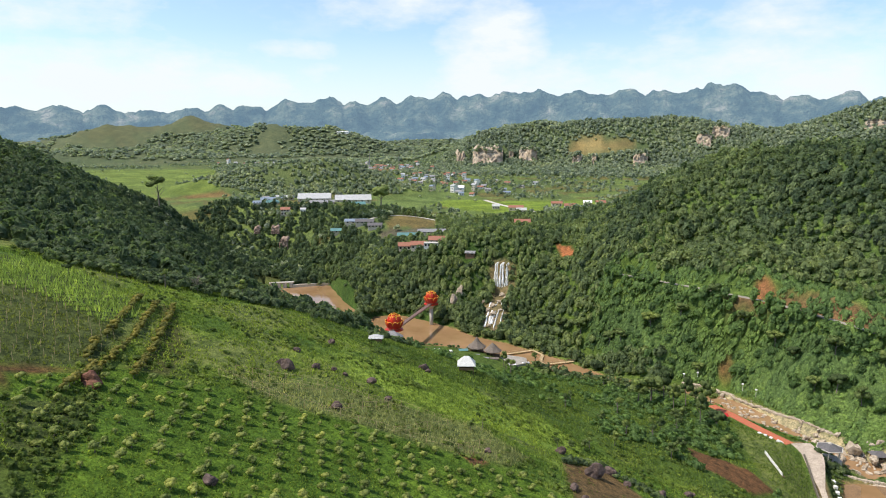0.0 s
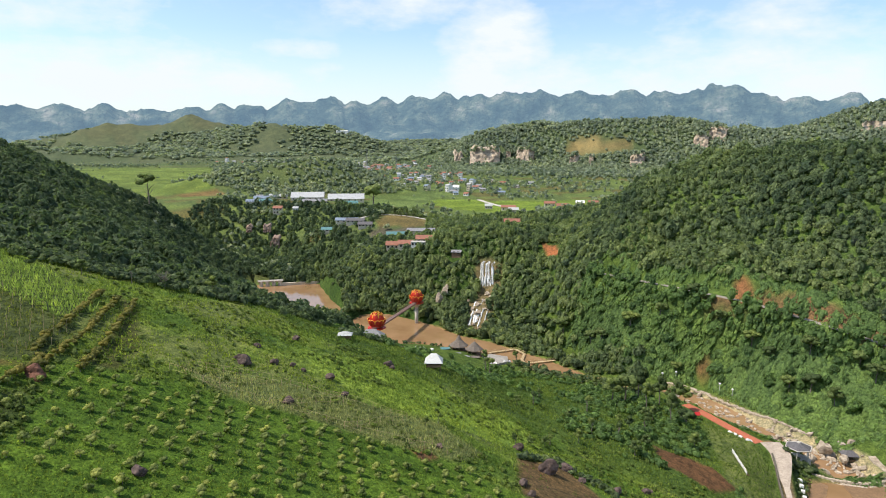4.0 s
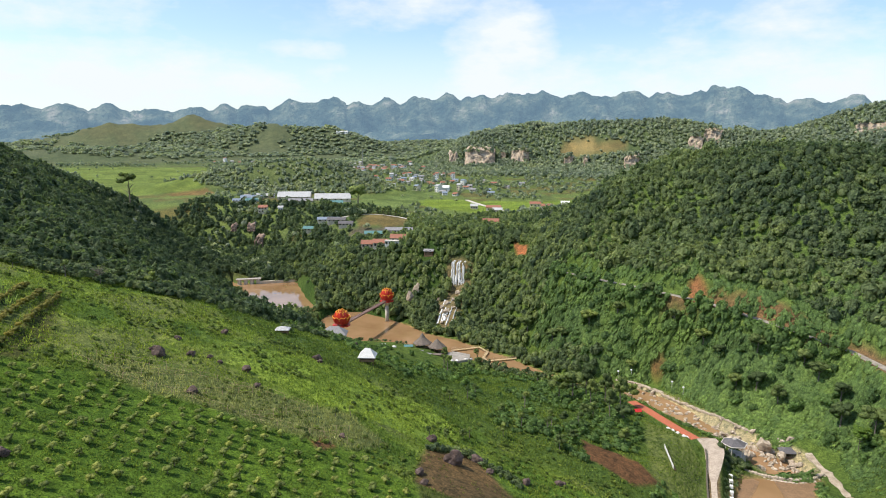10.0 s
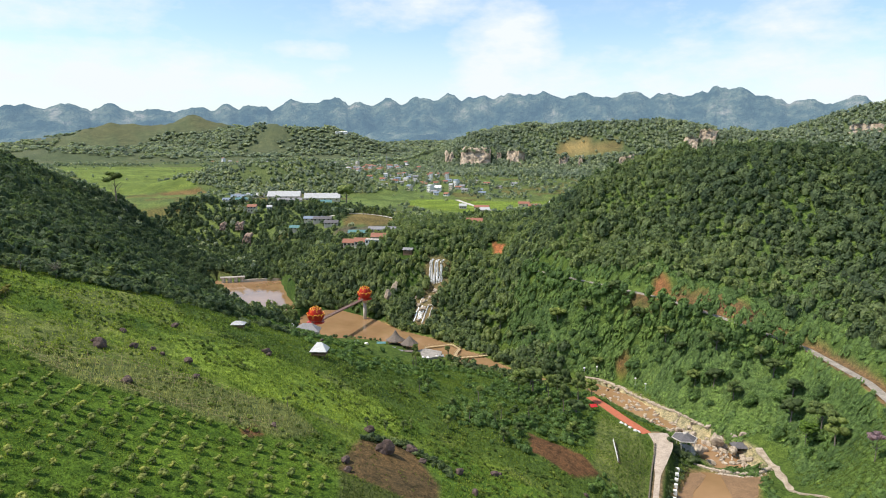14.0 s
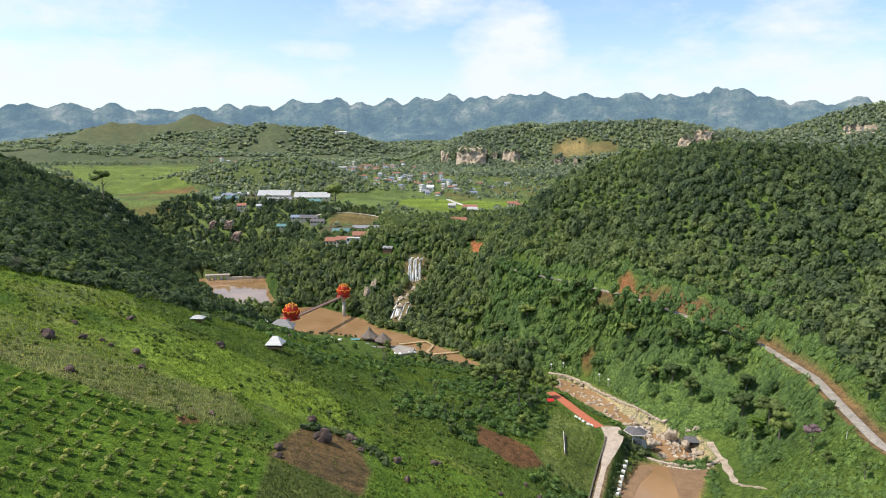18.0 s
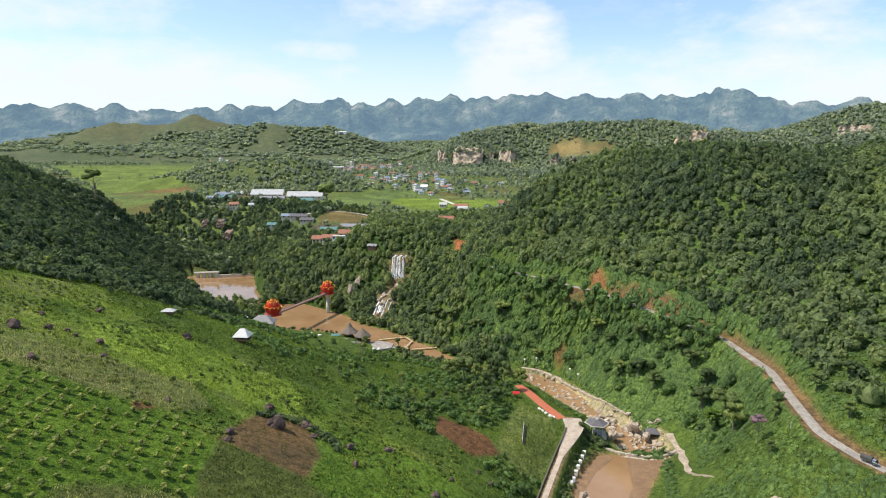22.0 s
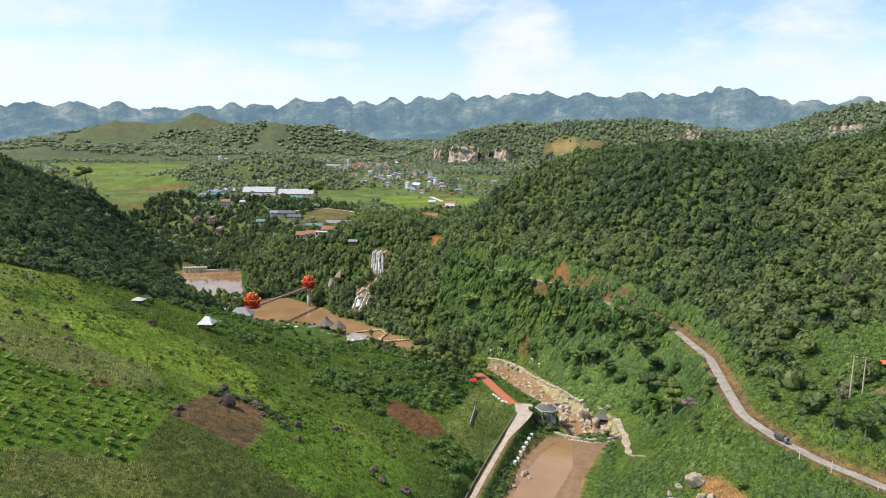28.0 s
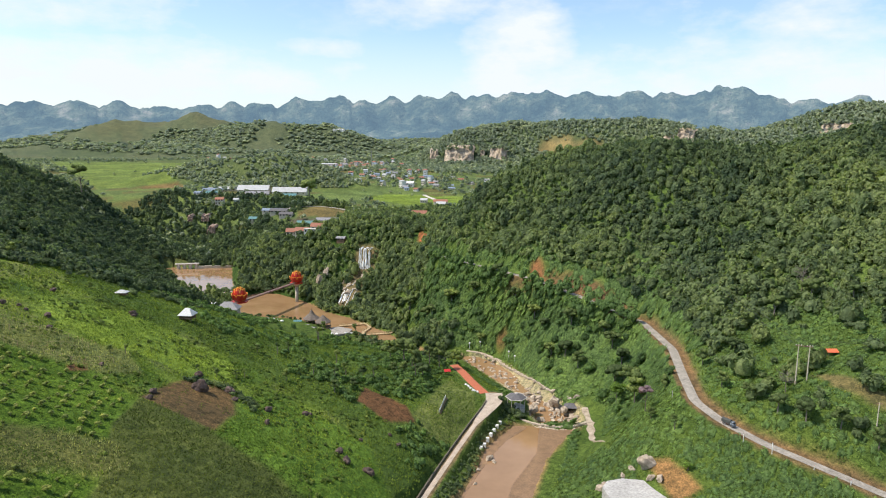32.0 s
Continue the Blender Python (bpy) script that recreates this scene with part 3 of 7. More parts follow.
def box(bm, x0, y0, z0, x1, y1, z1, bevel=0.0):
    v = [bm.verts.new(p) for p in ((x0, y0, z0), (x1, y0, z0), (x1, y1, z0), (x0, y1, z0), (x0, y0, z1), (x1, y0, z1), (x1, y1, z1), (x0, y1, z1))]
    f = [bm.faces.new([v[i] for i in q]) for q in ((0, 3, 2, 1), (4, 5, 6, 7), (0, 1, 5, 4), (1, 2, 6, 5), (2, 3, 7, 6), (3, 0, 4, 7))]
    if bevel:
        bmesh.ops.bevel(bm, geom=list({e for q in f for e in q.edges}), offset=bevel, segments=1, affect="EDGES")
    return bm


def tube(bm, points, radii, sides=8):
    """A round bar through points, with its own radius at each."""
    rings = []
    for k, p in enumerate(points):
        p = Vector(p)
        d = (Vector(points[min(k + 1, len(points) - 1)]) - Vector(points[max(k - 1, 0)])).normalized()
        u = d.cross(Vector((0, 0, 1)) if abs(d.z) < 0.95 else Vector((1, 0, 0))).normalized()
        w = d.cross(u)
        r = radii[k] if isinstance(radii, (list, tuple)) else radii
        rings.append([bm.verts.new(p + (u * math.cos(a) + w * math.sin(a)) * r) for a in [2 * math.pi * q / sides for q in range(sides)]])
    for a, b in zip(rings, rings[1:]):
        for q in range(sides):
            bm.faces.new((a[q], a[(q + 1) % sides], b[(q + 1) % sides], b[q]))
    bm.faces.new(rings[0][::-1])
    bm.faces.new(rings[-1])
    return bm


def gable(bm, lx, ly, z0, rise, over, thick=0.12):
    """A pitched roof of two slabs; the ridge runs along x."""
    hx, hy = lx / 2 + over, ly / 2 + over
    drop = rise * over / (ly / 2)
    for s in (1, -1):
        a = [(-hx, 0, z0 + rise), (hx, 0, z0 + rise), (hx, s * hy, z0 - drop), (-hx, s * hy, z0 - drop)]
        lo = [bm.verts.new(p) for p in a]
        hi = [bm.verts.new((p[0], p[1], p[2] + thick)) for p in a]
        bm.faces.new(lo), bm.faces.new(hi)
        for q in range(4):
            bm.faces.new((lo[q], lo[(q + 1) % 4], hi[(q + 1) % 4], hi[q]))
    return bm


def hip(bm, lx, ly, z0, rise, over, ridge, thick=0.15, drop=0.3):
    """A hipped roof: ridge 0 gives a pyramid."""
    hx, hy = lx / 2 + over, ly / 2 + over
    base = [(-hx, -hy), (hx, -hy), (hx, hy), (-hx, hy)]
    lo = [bm.verts.new((x, y, z0 - drop - thick)) for x, y in base]
    ed = [bm.verts.new((x, y, z0 - drop)) for x, y in base]
    if ridge > 0:
        t = [bm.verts.new((-ridge / 2, 0, z0 + rise)), bm.verts.new((ridge / 2, 0, z0 + rise))]
        bm.faces.new((ed[0], ed[1], t[1], t[0])), bm.faces.new((ed[1], ed[2], t[1])), bm.faces.new((ed[2], ed[3], t[0], t[1])), bm.faces.new((ed[3], ed[0], t[0]))
    else:
        t = bm.verts.new((0, 0, z0 + rise))
        for q in range(4):
            bm.faces.new((ed[q], ed[(q + 1) % 4], t))
    for q in range(4):
        bm.faces.new((lo[q], lo[(q + 1) % 4], ed[(q + 1) % 4], ed[q]))
    bm.faces.new(lo[::-1])
    return bm


def ribbon(name, nodes, half, mat, lift, thick, label, category, step=1.5, drape=False):
    """A paved strip along a line of the plan, with real thickness."""
    pts = [Vector(p) for p in along(nodes, step)]
    if len(pts) > 6:
        for _ in range(3):
            pts = [pts[0]] + [(pts[k - 1] + pts[k] * 2 + pts[k + 1]) / 4 for k in range(1, len(pts) - 1)] + [pts[-1]]
    bm = bmesh.new()
    rows = []
    for k, p in enumerate(pts):
        d = pts[min(k + 1, len(pts) - 1)] - pts[max(k - 1, 0)]
        n = Vector((-d.y, d.x, 0)).normalized()
        z = (ground_at(p.x, p.y) if drape else p.z) + lift
        h = half(k / (len(pts) - 1)) if callable(half) else half
        l, r = p + n * h, p - n * h
        rows.append([bm.verts.new((l.x, l.y, z)), bm.verts.new((p.x, p.y, z + 0.04)), bm.verts.new((r.x, r.y, z)), bm.verts.new((r.x, r.y, z - thick)), bm.verts.new((l.x, l.y, z - thick))])
    for a, b in zip(rows, rows[1:]):
        for q in range(5):
            bm.faces.new((a[q], a[(q + 1) % 5], b[(q + 1) % 5], b[q]))
    bm.faces.new(rows[0]), bm.faces.new(rows[-1][::-1])
    return tagged(finish(bm, name, mat), label, category, kind="structure")


def plain_mat(name, c, rough=0.6, spec=0.3, metal=0.0, vary=0.18, scale=1.2):
    m = mat_mottled(name, tuple(v * (1 - vary) for v in c), tuple(min(1, v * (1 + vary)) for v in c), scale, rough, 0.15, 0.02, 5.0, spec)
    m.node_tree.nodes["Principled BSDF"].inputs["Metallic"].default_value = metal
    return m


ASPHALT = plain_mat("worn_road_surface", (0.31, 0.285, 0.25), 0.95, 0.1, vary=0.25, scale=0.3)
CONCRETE = plain_mat("pale_concrete", (0.50, 0.47, 0.42), 0.85, vary=0.16, scale=0.5)
BRICK = plain_mat("red_brick_paving", (0.42, 0.13, 0.07), 0.85, vary=0.2, scale=1.5)
WHITE = plain_mat("white_paint", (0.78, 0.78, 0.76), 0.5, vary=0.06)
SHEET = plain_mat("pale_roof_sheet", (0.43, 0.44, 0.44), 0.6, 0.3, vary=0.12, scale=0.4)
GREY_SHEET = plain_mat("grey_roof_sheet", (0.25, 0.25, 0.26), 0.65, 0.3, vary=0.12, scale=0.5)
THATCH = plain_mat("weathered_thatch", (0.17, 0.145, 0.125), 0.95, 0.1, vary=0.3, scale=2.0)
TEAL = plain_mat("teal_roof_sheet", (0.10, 0.22, 0.22), 0.6)
RED_TILE = plain_mat("red_roof_tile", (0.30, 0.135, 0.09), 0.75, vary=0.22, scale=2.0)
BLUE_SHEET = plain_mat("blue_roof_sheet", (0.20, 0.25, 0.32), 0.6)
DARK_SLATE = plain_mat("dark_slate_roof", (0.12, 0.115, 0.12), 0.7, vary=0.25, scale=2.0)
PLASTER = plain_mat("cream_plaster", (0.62, 0.56, 0.46), 0.85, vary=0.1)
WOOD = plain_mat("weathered_wood", (0.20, 0.13, 0.08), 0.85, vary=0.3, scale=3.0)
PALE_WOOD = plain_mat("pale_bamboo", (0.50, 0.38, 0.22), 0.8, vary=0.2, scale=3.0)
ROSE = plain_mat("red_petal_panels", (0.55, 0.03, 0.015), 0.45, 0.5, vary=0.15)
GOLD = plain_mat("yellow_rim", (0.85, 0.42, 0.04), 0.45, 0.5, vary=0.1)
STEEL = plain_mat("brown_steel", (0.20, 0.11, 0.09), 0.6, 0.4, vary=0.2)
DARK = plain_mat("dark_opening", (0.03, 0.03, 0.03), 0.5)
TARP = plain_mat("orange_tarpaulin", (0.75, 0.16, 0.07), 0.6)


def mat_foam():
    """Falling water: white threads with gaps through which the rock shows."""
    m, nt, b = material("white_falling_water", 0.6, 0.3)
    tc, mp = nt.nodes.new("ShaderNodeTexCoord"), nt.nodes.new("ShaderNodeMapping")
    mp.inputs["Scale"].default_value = (1.3, 0.14, 0.14)
    nt.links.new(tc.outputs["Object"], mp.inputs["Vector"])
    n = noise_tex(nt, 1.6, 5, mp.outputs[0])
    c = ramp(nt, n.outputs["Fac"], [(0.3, (0.72, 0.71, 0.68)), (0.55, (0.93, 0.94, 0.94))])
    nt.links.new(c.outputs[0], b.inputs["Base Color"])
    a = ramp(nt, n.outputs["Fac"], [(0.40, (0, 0, 0)), (0.52, (1, 1, 1))])
    nt.links.new(a.outputs[0], b.inputs["Alpha"])
    return m


FOAM = mat_foam()
ROCK = mat_mottled("dark_boulder", (0.045, 0.034, 0.03), (0.17, 0.125, 0.11), 0.9, 0.95, 0.8, 0.15, 5.0, 0.15)
PALE_ROCK = mat_mottled("pale_river_rock", (0.26, 0.205, 0.15), (0.56, 0.48, 0.38), 0.5, 0.9, 0.8, 0.2, 5.0, 0.2)
LIMESTONE = mat_mottled("limestone_cliff_face", (0.3, 0.235, 0.175), (0.64, 0.54, 0.42), 0.07, 0.95, 1.0, 3.0, 6.0, 0.1)

# ---------------------------------------------------------------- water, roads and paths


def water_sheet(name, outline, z, label):
    bm = bmesh.new()
    bm.faces.new([bm.verts.new((x, y, z)) for x, y in outline])
    return tagged(finish(bm, name, MUDDY), label, "water", kind="structure")


def grow(poly, by):
    cx, cy = sum(p[0] for p in poly) / len(poly), sum(p[1] for p in poly) / len(poly)
    return [(x + (x - cx) / math.hypot(x - cx, y - cy) * by, y + (y - cy) / math.hypot(x - cx, y - cy) * by) for x, y in poly]


water_sheet("water_lake", grow(LAKE, 1.2), 0.6, "brown muddy lake below the waterfall")
water_sheet("water_upper_lake", grow(UPPER_LAKE, 1.2), 4.2, "brown muddy reservoir behind a low dam")
water_sheet("water_pond", grow(POND, 0.8), 4.4, "still brown muddy pond below a stone weir")
water_sheet("water_river", grow(RIVER, 0.8), 1.15, "shallow brown stream over pale rock")
ribbon("road", ROAD, 1.65, ASPHALT, 0.03, 0.3, "narrow worn grey road winding along the hillside", "road")
ribbon("path_concrete", PATH_LINE, lambda t: 0.85 if t < 0.8 else 0.85 + 2.6 * math.sin((t - 0.8) / 0.2 * math.pi / 2), plain_mat("dusty_concrete", (0.42, 0.35, 0.28), 0.9, vary=0.2, scale=0.4), 0.04, 0.25, "pale concrete footpath along the pond", "path")
ribbon("path_brick", BRICK_LINE, 1.9, BRICK, 0.05, 0.25, "red brick paved footpath", "path")
ribbon("path_bank", [(23, 319, 4.5), (31, 318.5, 4.5), (42, 311, 4.5), (53.5, 298.5, 4.5), (66, 285, 4.5), (77, 272, 4.5)], 0.9, PALE_ROCK, 0.3, 0.6, "pale stone kerbed bank path along the stream", "path", drape=True)
ribbon("path_weir", [(93, 256, 5), (95.5, 246, 6), (97.5, 232, 6), (101, 219, 6.5), (104, 208, 8)], lambda t: 1.9 - 1.5 * t + 0.4 * math.sin(t * 37), PALE_ROCK, 0.12, 0.6, "pale rock shelf sloping down beside the weir", "path", drape=True)


# ---------------------------------------------------------------- trees
def ico(level):
    bm = bmesh.new()
    bmesh.ops.create_icosphere(bm, subdivisions=level, radius=1)
    v = np.array([p.co for p in bm.verts])
    f = np.array([[p.index for p in q.verts] for q in bm.faces])
    bm.free()
    return v, f


ICO1, ICO2 = ico(1), ico(2)


def crown(rng, lumps, leaves, leaf, tall=1.0, base=None, spread=0.62, size=(0.34, 0.56)):
    """A tree's crown of radius about 1 round the origin: uneven clumps with loose sprays of leaves standing off them."""
    V, F, n = [], [], 0
    bv, bf = base or ICO1
    centres = []
    for k in range(lumps):
        a, b = rng.uniform(0, 2 * math.pi), rng.uniform(-0.5, 0.85)
        q = rng.uniform(0.25, spread) if k else 0.1
        c = np.array([q * math.cos(a), q * math.sin(a), b * 0.6 * tall])
        s = rng.uniform(*size)
        v = bv * (1 + rng.uniform(-0.24, 0.24, (len(bv), 1))) * s * np.array([1, 1, 0.8]) + c
        V.append(v), F.append(bf + n)
        n += len(v)
        centres.append((c, s))
    for k in range(leaves):
        c, s = centres[rng.integers(len(centres))]
        d = rng.normal(size=3)
        d[2] = abs(d[2]) * 0.9 - 0.25
        d /= np.linalg.norm(d)
        p = c + d * s * rng.uniform(0.85, 1.2) * np.array([1, 1, 0.85])
        u = rng.normal(size=3)
        u -= d * (u @ d) * 0.6
        u /= np.linalg.norm(u)
        w = np.cross(d + rng.normal(size=3) * 0.5, u)
        w /= np.linalg.norm(w) + 1e-6
        h = leaf * rng.uniform(0.6, 1.4)
        V.append(np.array([p - u * h, p + w * h * 0.9, p + u * h]))
        F.append(np.array([[n, n + 1, n + 2]]))
        n += 3
    return np.vstack(V), np.vstack(F)


def canopy(rng, bumps, leaves, leaf, wide=0.9, tall=0.8, up=0.2, loose=0.42):
    """A crown of leaf sprays: several billows of unlike size round a small core, all their surface made of loose sprays."""
    bv, bf = ICO1
    core = bv * (1 + rng.uniform(-0.15, 0.15, (len(bv), 1))) * np.array([wide, wide, tall]) * 0.66
    bf = bf[bv[bf].mean(1)[:, 2] > -0.6]
    c = rng.normal(size=(bumps, 3))
    c[:, 2] = np.abs(c[:, 2]) - 0.2
    c /= np.linalg.norm(c, axis=1)[:, None]
    c *= rng.uniform(0.35, 0.72, (bumps, 1))
    c *= np.array([rng.uniform(0.8, 1.2), rng.uniform(0.8, 1.2), rng.uniform(0.85, 1.25)])
    size = rng.uniform(0.26, 0.5, bumps)
    k = rng.choice(bumps, leaves, p=size ** 2 / (size ** 2).sum())
    d = rng.normal(size=(leaves, 3)) + c[k] * 1.1
    d[:, 2] += 0.35
    d /= np.linalg.norm(d, axis=1)[:, None]
    p = (c[k] + d * size[k][:, None] * rng.uniform(0.75, 1.12, (leaves, 1))) * np.array([wide, wide, tall])
    out = d + rng.normal(size=(leaves, 3)) * loose + np.array([0, 0, up])
    out /= np.linalg.norm(out, axis=1)[:, None]
    u = np.cross(out, rng.normal(size=(leaves, 3)))
    u /= np.linalg.norm(u, axis=1)[:, None] + 1e-6
    w = np.cross(out, u)
    h = leaf * rng.uniform(0.6, 1.45, (leaves, 1))
    tri = np.stack([p - u * h - w * h * 0.55, p + u * h - w * h * 0.55, p + w * h * 1.1], 1).reshape(-1, 3)
    return np.vstack([core, tri]), np.vstack([bf, len(core) + np.arange(leaves * 3).reshape(-1, 3)])


def grid_places(rng, spacing, area, keep):
    """Places on a shaken grid of the plan, thinned by keep(x, y)."""
    gx, gy = np.meshgrid(np.arange(area[0], area[2], spacing), np.arange(area[1], area[3], spacing))
    x = gx.ravel() + rng.uniform(-0.38, 0.38, gx.size) * spacing
    y = gy.ravel() + rng.uniform(-0.38, 0.38, gx.size) * spacing
    m = rng.random(len(x)) < keep(x, y)
    return x[m], y[m]


def forest(name, label, places, sizes, crowns, rng, sink=0.35, tint=None, mat=None, category="trees", squash=(0.85, 1.25), z=None, drape=0.3):
    """Many trees in one mesh; each has its own size, turn and tint, and drape lets low growth follow the slope."""
    x, y = places
    gx = np.clip((height(x + 2, y) - height(x - 2, y)) / 4, -1.2, 1.2) * drape
    gy = np.clip((height(x, y + 2) - height(x, y - 2)) / 4, -1.2, 1.2) * drape
    z = height(x, y) if z is None else z
    V, F, T, n = [], [], [], 0
    for k in range(len(x)):
        v, f = crowns[rng.integers(len(crowns))]
        s, a = sizes[k], rng.uniform(0, 2 * math.pi)
        c, q = math.cos(a), math.sin(a)
        p = np.stack([(v[:, 0] * c - v[:, 1] * q) * s, (v[:, 0] * q + v[:, 1] * c) * s, v[:, 2] * s * rng.uniform(*squash)], 1)
        p[:, 2] += gx[k] * p[:, 0] + gy[k] * p[:, 1]
        V.append(p + np.array([x[k], y[k], z[k] + s * (1 - sink)]))
        F.append(f + n)
        n += len(v)
        T.append(np.full(len(v), rng.random() if tint is None else tint[k]))
    ob = mesh_object(name, np.vstack(V), np.vstack(F), mat or FOREST, smooth_shade=False)
    at = ob.data.attributes.new("tint", "FLOAT", "POINT")
    at.data.foreach_set("value", np.concatenate(T).astype(np.float32))
    return tagged(ob, label, category, kind="stuff")


rng = np.random.default_rng(7)
CROWNS = [canopy(rng, 12, 300, 0.13, 0.95, rng.uniform(0.66, 0.9)) for _ in range(8)]
MID_CROWNS = [canopy(rng, 6, 92, 0.21, 0.95, rng.uniform(0.8, 1.1)) for _ in range(14)]
SHRUBS = [canopy(rng, 6, 84, 0.21, 1.0, 0.75, 0.4) for _ in range(8)]
SMALL_WEEDS = [canopy(rng, 4, 36, 0.28, 0.9, 0.8) for _ in range(8)]
FAR_CROWNS = [canopy(rng, 4, 18, 0.36, 0.95, 0.75) for _ in range(8)]
WEED = mat_foliage("weed_leaves", (0.085, 0.13, 0.032), (0.16, 0.22, 0.05), True)
BRIGHT = mat_foliage("thicket_leaves", (0.094, 0.163, 0.064), (0.152, 0.246, 0.085), True, through=0.5)
TUFTS = [canopy(rng, 8, 124, 0.16, 1.2, 0.7, 0.6, 0.65) for _ in range(8)]


def in_any(x, y, polys, margin=0.0):
    m = np.zeros(x.shape, bool)
    for p in polys:
        m |= poly_dist(x, y, p) > -margin
    return m


def clear_of(x, y, margin=3.0):
    """Free of roads, paths, water, the waterfall's bed and the built places."""
    ok = np.ones(x.shape, bool)
    for line, half in ((ROAD, 4.5), (PATH_LINE, 2.6), (BRICK_LINE, 3.0)):
        ok &= seg_dist(x, y, line)[0] > half + margin * 0.6
    ok &= ~in_any(x, y, [p for p, _ in POOLS], margin)
    ok &= ~((np.abs(x + 83.8) < 6.0) & (y > 378) & (y < 429))
    for hx, hy, hr in HOUSE_SPOTS:
        ok &= np.hypot(x - hx, y - hy) > hr
    ok &= ~in_any(x, y, [[(94, 264), (101, 250), (100, 236), (106, 206), (96, 206), (92, 240), (88, 262)], [(-95, 328), (-60, 345), (-48, 336), (-66, 310), (-100, 318)], [(-132, 300), (-108, 300), (-108, 322), (-132, 325)]], 1.0)
    return ok


def make_forests():
    # far woods: leaf colours paler and bluer, distance haze painted into them
    hazed_mat = mat_foliage("hazed_leaves", (0.155, 0.2, 0.17), (0.245, 0.295, 0.212), True, grain=0.25)
    rng = np.random.default_rng(11)

    def right(x, y):
        d, _, side = seg_dist(x, y, ROAD)
        up = (side > 0) & (d > np.where(x > 100, 8.5, 6)) & ~in_any(x, y, [PLOTS[11][0], PLOTS[18][0]], 3) & (height(x, y) > 34) & (y < 462 - 0.17 * x)
        open_ground = in_any(x, y, [[(140, 196), (132, 232), (150, 250), (205, 240), (240, 190), (190, 180)]])
        return np.where(up & clear_of(x, y), np.where(open_ground, 0.14, 0.98), 0.0)
    p = grid_places(rng, 3.25, (-30, 190, 310, 470), right)
    hue = np.clip(0.5 + 1.5 * (fbm(p[0], p[1], 46, 3, 3) - 0.5) + rng.normal(0, 0.2, len(p[0])), 0, 1)
    stand = 0.8 + 0.5 * fbm(p[0], p[1], 24, 44, 3)
    forest("hill_forest", "dense broadleaf forest on the steep hillside above the road", p, np.clip(1.9 * np.exp(rng.normal(0, 0.3, len(p[0]))), 1.1, 4.2) * stand * 1.1, MID_CROWNS, rng, sink=0.35, tint=hue, squash=(0.8, 1.5))
    big = rng.random(len(p[0])) < 0.045
    forest("hill_forest", "large spreading trees rising out of the hillside forest", (p[0][big], p[1][big]), rng.uniform(2.8, 4.2, big.sum()), CROWNS, rng, sink=0.15, tint=np.clip(hue[big] + 0.1, 0, 1))

    def left(x, y):
        edge = (y > 180 + 0.95 * (x + 130)) & (x < -93 - np.clip(y - 190, 0, 200) * 0.26)
        return np.where(edge & (height(x, y) > 5) & clear_of(x, y, 3), 0.96, 0.0)
    p = grid_places(rng, 5.0, (-470, 150, -90, 480), left)
    # tint kept low: deep green leaves, and the hill's shade put into their colour
    forest("left_forest", "dark dense forest on the shaded hill beyond the grassy slope", p, 2.2 + 2.6 * rng.beta(1.4, 2.0, len(p[0])), MID_CROWNS, rng, sink=0.35, tint=np.clip(0.3 * fbm(p[0], p[1], 40, 13, 3) + rng.normal(0.05, 0.1, len(p[0])), 0, 1), squash=(0.8, 1.4))

    def brow(x, y):
        d = y - 0.95 * (x + 130)
        return np.where((d > 150) & (d < 192) & (x < -80) & (x > -165) & clear_of(x, y, 2) & ~in_any(x, y, [PLOTS[0][0], PLOTS[3][0]], 1), np.maximum(0.12 + 0.8 * smooth(164, 180, d) * (fbm(x, y, 14, 66, 3) > 0.4), 0.85 * ((x < -104) & (y > 138))), 0.0)
    p = grid_places(rng, 2.4, (-165, 125, -80, 240), brow)
    forest("brow_bushes", "dark bushes and saplings along the brow of the grassy slope", p, rng.uniform(0.9, 2.3, len(p[0])), SHRUBS, rng, sink=0.3, tint=rng.uniform(0, 0.7, len(p[0])), category="scrub")

    def gorge(x, y):
        z = height(x, y)
        rim = ((z > 38) & (y > 460)) | (y > 520)
        return np.where(clear_of(x, y), np.where(rim, 0.62, 0.95), 0.0) * (y > 360) * ((x < -18) | (y > 440)) * ~in_any(x, y, [f[0] for f in FIELDS] + [PLOTS[12][0]], 2)
    p = grid_places(rng, 4.5, (-450, 362, 20, 640), gorge)
    # left wall tinted darker: dark growth plus the wall's shade, painted into leaf tint
    forest("gorge_forest", "trees hanging on the steep gorge sides round the waterfall", p, 1.9 + 2.3 * rng.beta(1.4, 2.0, len(p[0])), MID_CROWNS, rng, sink=0.3, tint=np.clip(0.66 - 0.5 * smooth(-190, -240, p[0]) + 1.3 * (fbm(p[0], p[1], 30, 15, 3) - 0.5) + rng.normal(0, 0.22, len(p[0])), 0, 1), squash=(0.9, 1.7))

    def steep(x, y):
        z, e = height(x, y), 1.5
        g = np.hypot(height(x + e, y) - z, height(x, y + e) - z) / e
        return np.where(clear_of(x, y, 1.0) & (g > 0.75) & (z > 2) & ~in_any(x, y, [PLOTS[12][0]], 0), 0.75, 0.0)
    p = grid_places(rng, 3.4, (-200, 372, 0, 450), steep)
    forest("cliff_scrub", "scrub clinging to the steep rock beside the waterfall", p, rng.uniform(1.4, 2.7, len(p[0])), SHRUBS, rng, category="scrub")

    def shore(x, y):
        a, b = poly_dist(x, y, LAKE), poly_dist(x, y, UPPER_LAKE)
        far_side = (a < -0.6) & (a > -17) & (y > 320 - 0.375 * x) & (x > -170)
